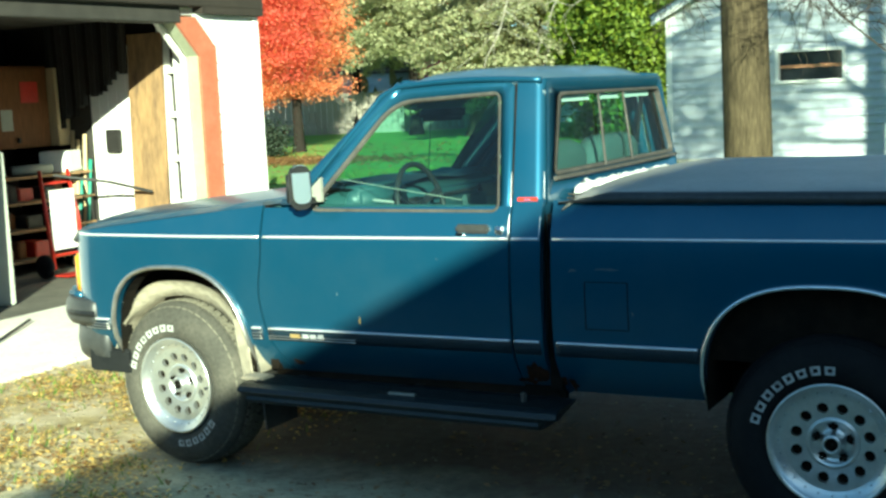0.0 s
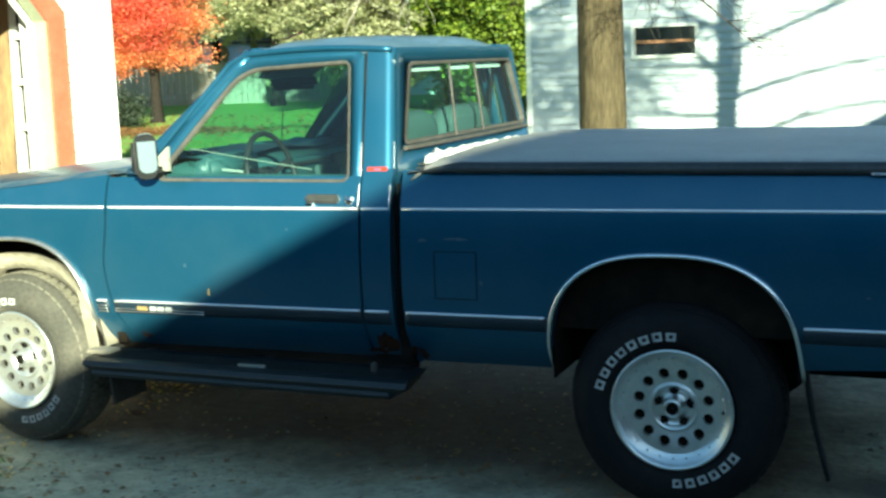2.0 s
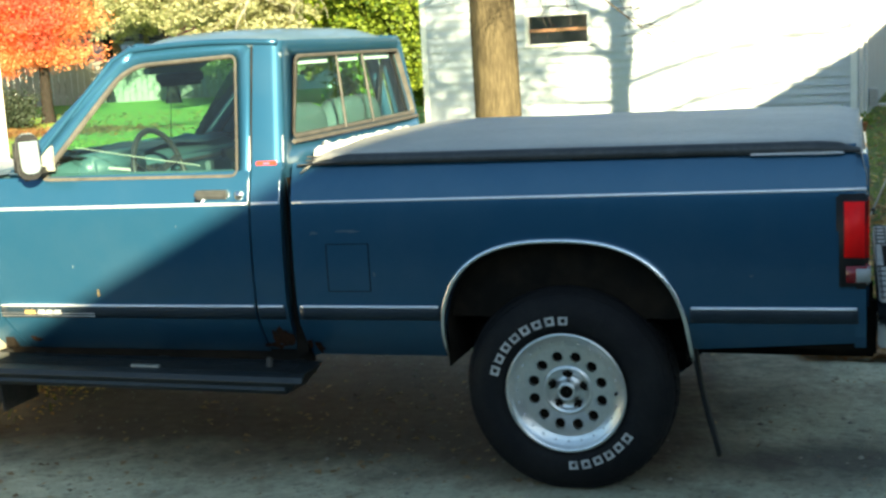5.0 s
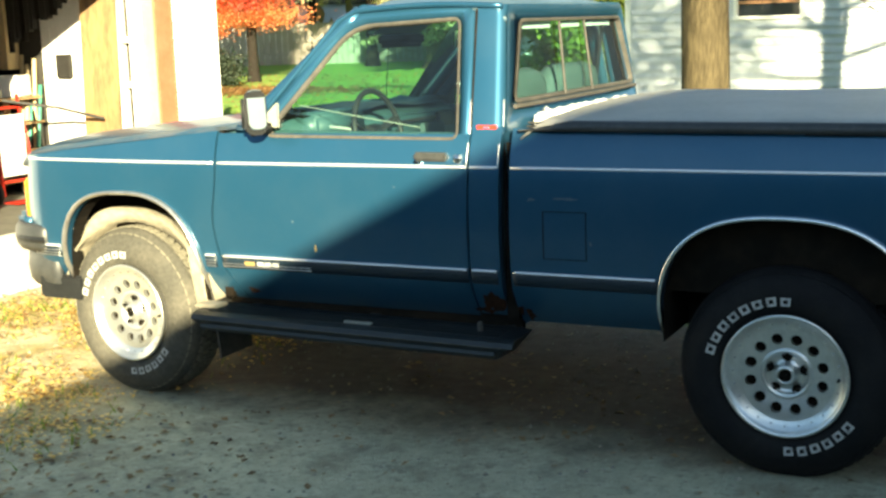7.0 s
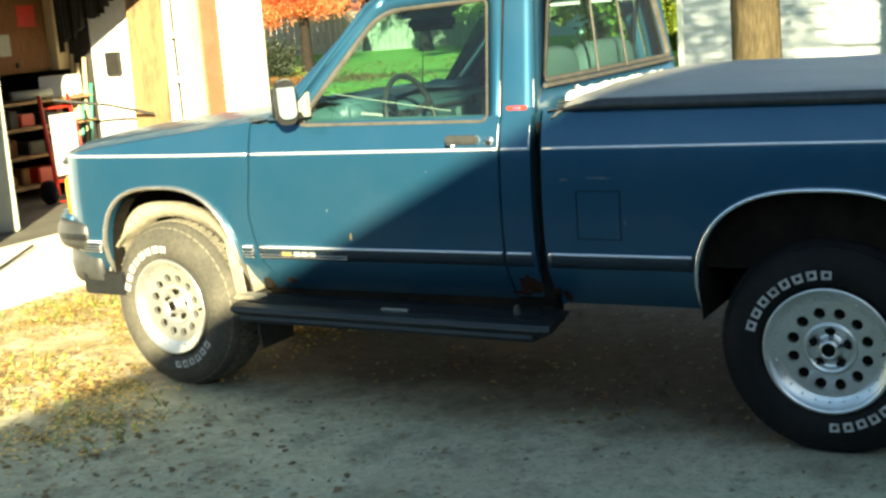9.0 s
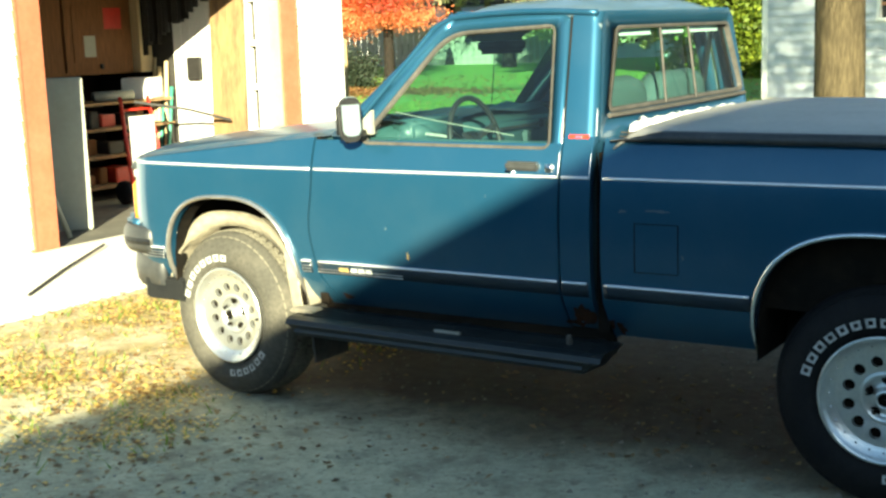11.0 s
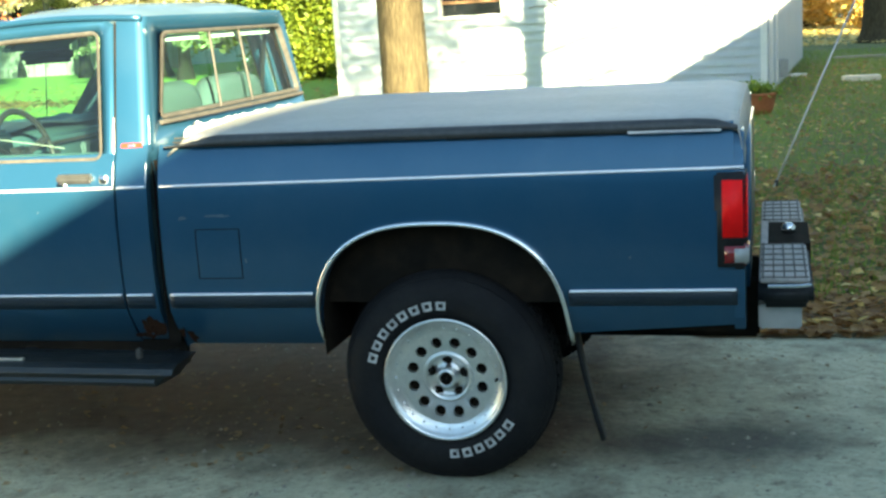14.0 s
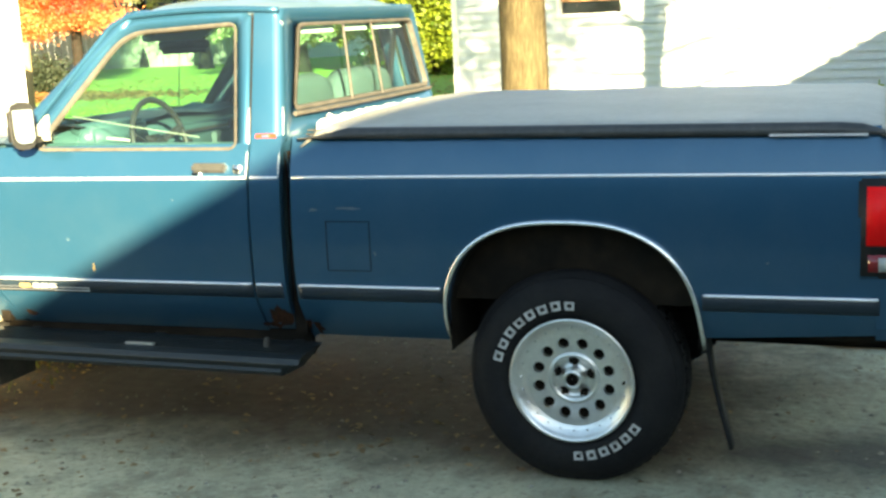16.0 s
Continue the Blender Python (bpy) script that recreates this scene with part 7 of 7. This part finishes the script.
# white, so that it throws light back on the side of the house
part("wall", moved(prism(bprof, -2.0, 26.0), Matrix.Translation((-10, -1, 0))), GARAGE_SIDING, barn)
bm = bmesh.new()
vs = [bm.verts.new((x - 10, y - 1, zz + 0.005)) for y in (26.1, -2.1) for x, zz in (bprof[1], bprof[2], bprof[3])]
bm.faces.new([vs[i] for i in (0, 1, 4, 3)]), bm.faces.new([vs[i] for i in (1, 2, 5, 4)])
part("roof", thicken(bm, -0.04), SHINGLE, barn)


# ---- ground cover ----
def scatter_leaves(name, n, place, mat, size, label):
    gen = np.random.default_rng(len(name) + n)
    p = place(gen, n)
    nrm = gen.normal(size=(len(p), 3)) * 0.22 + np.array((0, 0, 1.0))
    nrm /= np.linalg.norm(nrm, axis=1)[:, None]
    ob = leaf_mesh(name, leaf_quads(p, nrm, np.full(len(p), size), gen, 0.7), mat)
    return tagged(ob, label, "leaves", kind="stuff")


def spread_box(x0, x1, y0, y1, z=0.012, power=1.0):
    def place(gen, n):
        return np.stack([x0 + (x1 - x0) * gen.random(n), y0 + (y1 - y0) * gen.random(n) ** power, z + 0.015 * gen.random(n)], 1)
    return place


def patch(gen, n):
    # two drifts with a bare sandy strip between them
    k = gen.random(n)
    y = np.where(k < 0.45, 1.0 + 0.24 * gen.normal(size=n), np.where(k < 0.72, -0.2 + 0.22 * gen.normal(size=n), np.where(k < 0.88, -0.6 + 0.25 * gen.normal(size=n), 0.35 + 0.8 * gen.normal(size=n))))
    p = np.stack([-3.85 + 0.75 * gen.normal(size=n) + np.where(y < -0.4, 0.75, 0.0), y, 0.008 + 0.012 * gen.random(n)], 1)
    clump = np.array([noise.noise(Vector((a * 3.0, b * 3.0, 0.7))) for a, b in p[:, :2]])
    return p[(p[:, 0] > -4.83) & (p[:, 0] < -2.45) & (p[:, 1] < 1.6) & (clump > -0.3 + 0.4 * gen.random(n) - 0.2)]


scatter_leaves("patch_leaves", 7000, patch, YELLOW_LEAF, 0.012, "dry yellow leaves over thin grass by the drive")
scatter_leaves("patch_brown_leaves", 2800, patch, DRY_LEAF, 0.013, "brown curled leaves by the drive")
scatter_leaves("lawn_leaves", 5200, spread_box(0.6, 6.5, 2.1, 24.0, 0.03, 1.9), DRY_LEAF, 0.038, "brown fallen leaves over the shaded lawn")
scatter_leaves("lawn_yellow_leaves", 700, spread_box(0.6, 6.0, 2.0, 12.0, 0.03, 1.8), YELLOW_LEAF, 0.033, "pale fallen leaves over the shaded lawn")
scatter_leaves("verge_leaves", 7500, spread_box(0.7, 4.2, 1.9, 7.5, 0.012, 1.7), DRY_LEAF, 0.036, "brown leaves thick on the worn lawn edge")
scatter_leaves("road_leaves", 5000, spread_box(-6, 14, 33, 58, 0.03, 1.0), YELLOW_LEAF, 0.12, "bright yellow leaves over the far sunlit verge")
scatter_leaves("maple_carpet", 5000, lambda gen, n: np.stack([-17.8 + 1.6 * gen.normal(size=n), 21.2 + 0.8 * gen.normal(size=n), 0.01 + 0.03 * gen.random(n)], 1), DRY_LEAF, 0.05, "tan maple leaves carpeting the lawn")
scatter_leaves("shade_litter", 420, lambda gen, n: np.stack([-2.7 + 0.7 * gen.normal(size=n), -0.75 + 0.4 * gen.normal(size=n), 0.004 + 0.006 * gen.random(n)], 1), DEBRIS, 0.016, "dark crumbled leaves on the shaded gravel")
scatter_leaves("standing_litter", 230, lambda gen, n: np.stack([-0.9 + 0.55 * gen.normal(size=n), 0.6 + 0.35 * gen.normal(size=n), 0.005 + 0.008 * gen.random(n)], 1), DEBRIS, 0.016, "brown leaves caught on dark soil under the truck")
scatter_leaves("far_leaves", 3500, spread_box(-26, -3, 6.5, 30, 0.02, 1.0), DRY_LEAF, 0.05, "fallen leaves over the far lawn")
scatter_leaves("drive_leaves", 700, spread_box(-4.0, 3.0, -2.4, 2.1, 0.004), DEBRIS, 0.011, "scattered dry leaves on the gravel")


def blades(name, n, place, height, label, half=0.004):
    gen = np.random.default_rng(n)
    p = place(gen, n)
    n = len(p)
    a = gen.random(n) * math.tau
    w = np.stack([np.cos(a), np.sin(a), np.zeros(n)], 1) * half
    top = p + np.stack([gen.normal(size=n) * 0.02, gen.normal(size=n) * 0.02, height * (0.5 + gen.random(n))], 1)
    c = np.stack([p - w, p + w, top + w * 0.3, top - w * 0.3], 1).reshape(-1, 3)
    return tagged(leaf_mesh(name, c, BLADE), label, "grass", kind="stuff")


blades("lawn_grass", 44000, spread_box(0.5, 6.5, 2.6, 30.0, 0.0, 1.3), 0.05, "short shaded lawn grass")
blades("patch_grass", 1500, lambda gen, n: patch(gen, n) * np.array((1, 1, 0)), 0.035, "thin grass in the leaf litter")
blades("far_grass", 40000, spread_box(-14, -2, 6.4, 18, 0.0), 0.06, "sunlit lawn grass beyond the truck")

blades("wall_grass", 5000, lambda gen, n: np.stack([-6.0 + 7.0 * gen.random(n), 15.2 + 0.1 * gen.normal(size=n), np.zeros(n)], 1), 0.2, "uncut grass along the foot of the house", 0.009)

# stones in the gravel
gen = np.random.default_rng(21)
n = 2400
sx = -5.0 + 8.5 * gen.random(n)
sy = -2.6 + 4.6 * gen.random(n)
sr = 0.004 + 0.009 * gen.random(n) ** 3
oct_v = np.array(((1, 0, 0), (0, 1, 0), (-1, 0, 0), (0, -1, 0), (0.2, 0.1, 0.8)), dtype=float)
vv = np.stack([sx, sy, np.zeros(n)], 1)[:, None, :] + (oct_v[None] * (0.7 + 0.6 * gen.random((n, 5, 3)))) * sr[:, None, None]
ff = (np.array(((0, 1, 4), (1, 2, 4), (2, 3, 4), (3, 0, 4)))[None] + 5 * np.arange(n)[:, None, None]).reshape(-1, 3)
me = bpy.data.meshes.new("gravel_stones")
me.from_pydata(vv.reshape(-1, 3).tolist(), [], ff.tolist())
me.materials.append(PEBBLE)
tagged(new("gravel_stones", me), "small loose stones in the packed drive", "gravel", kind="stuff")
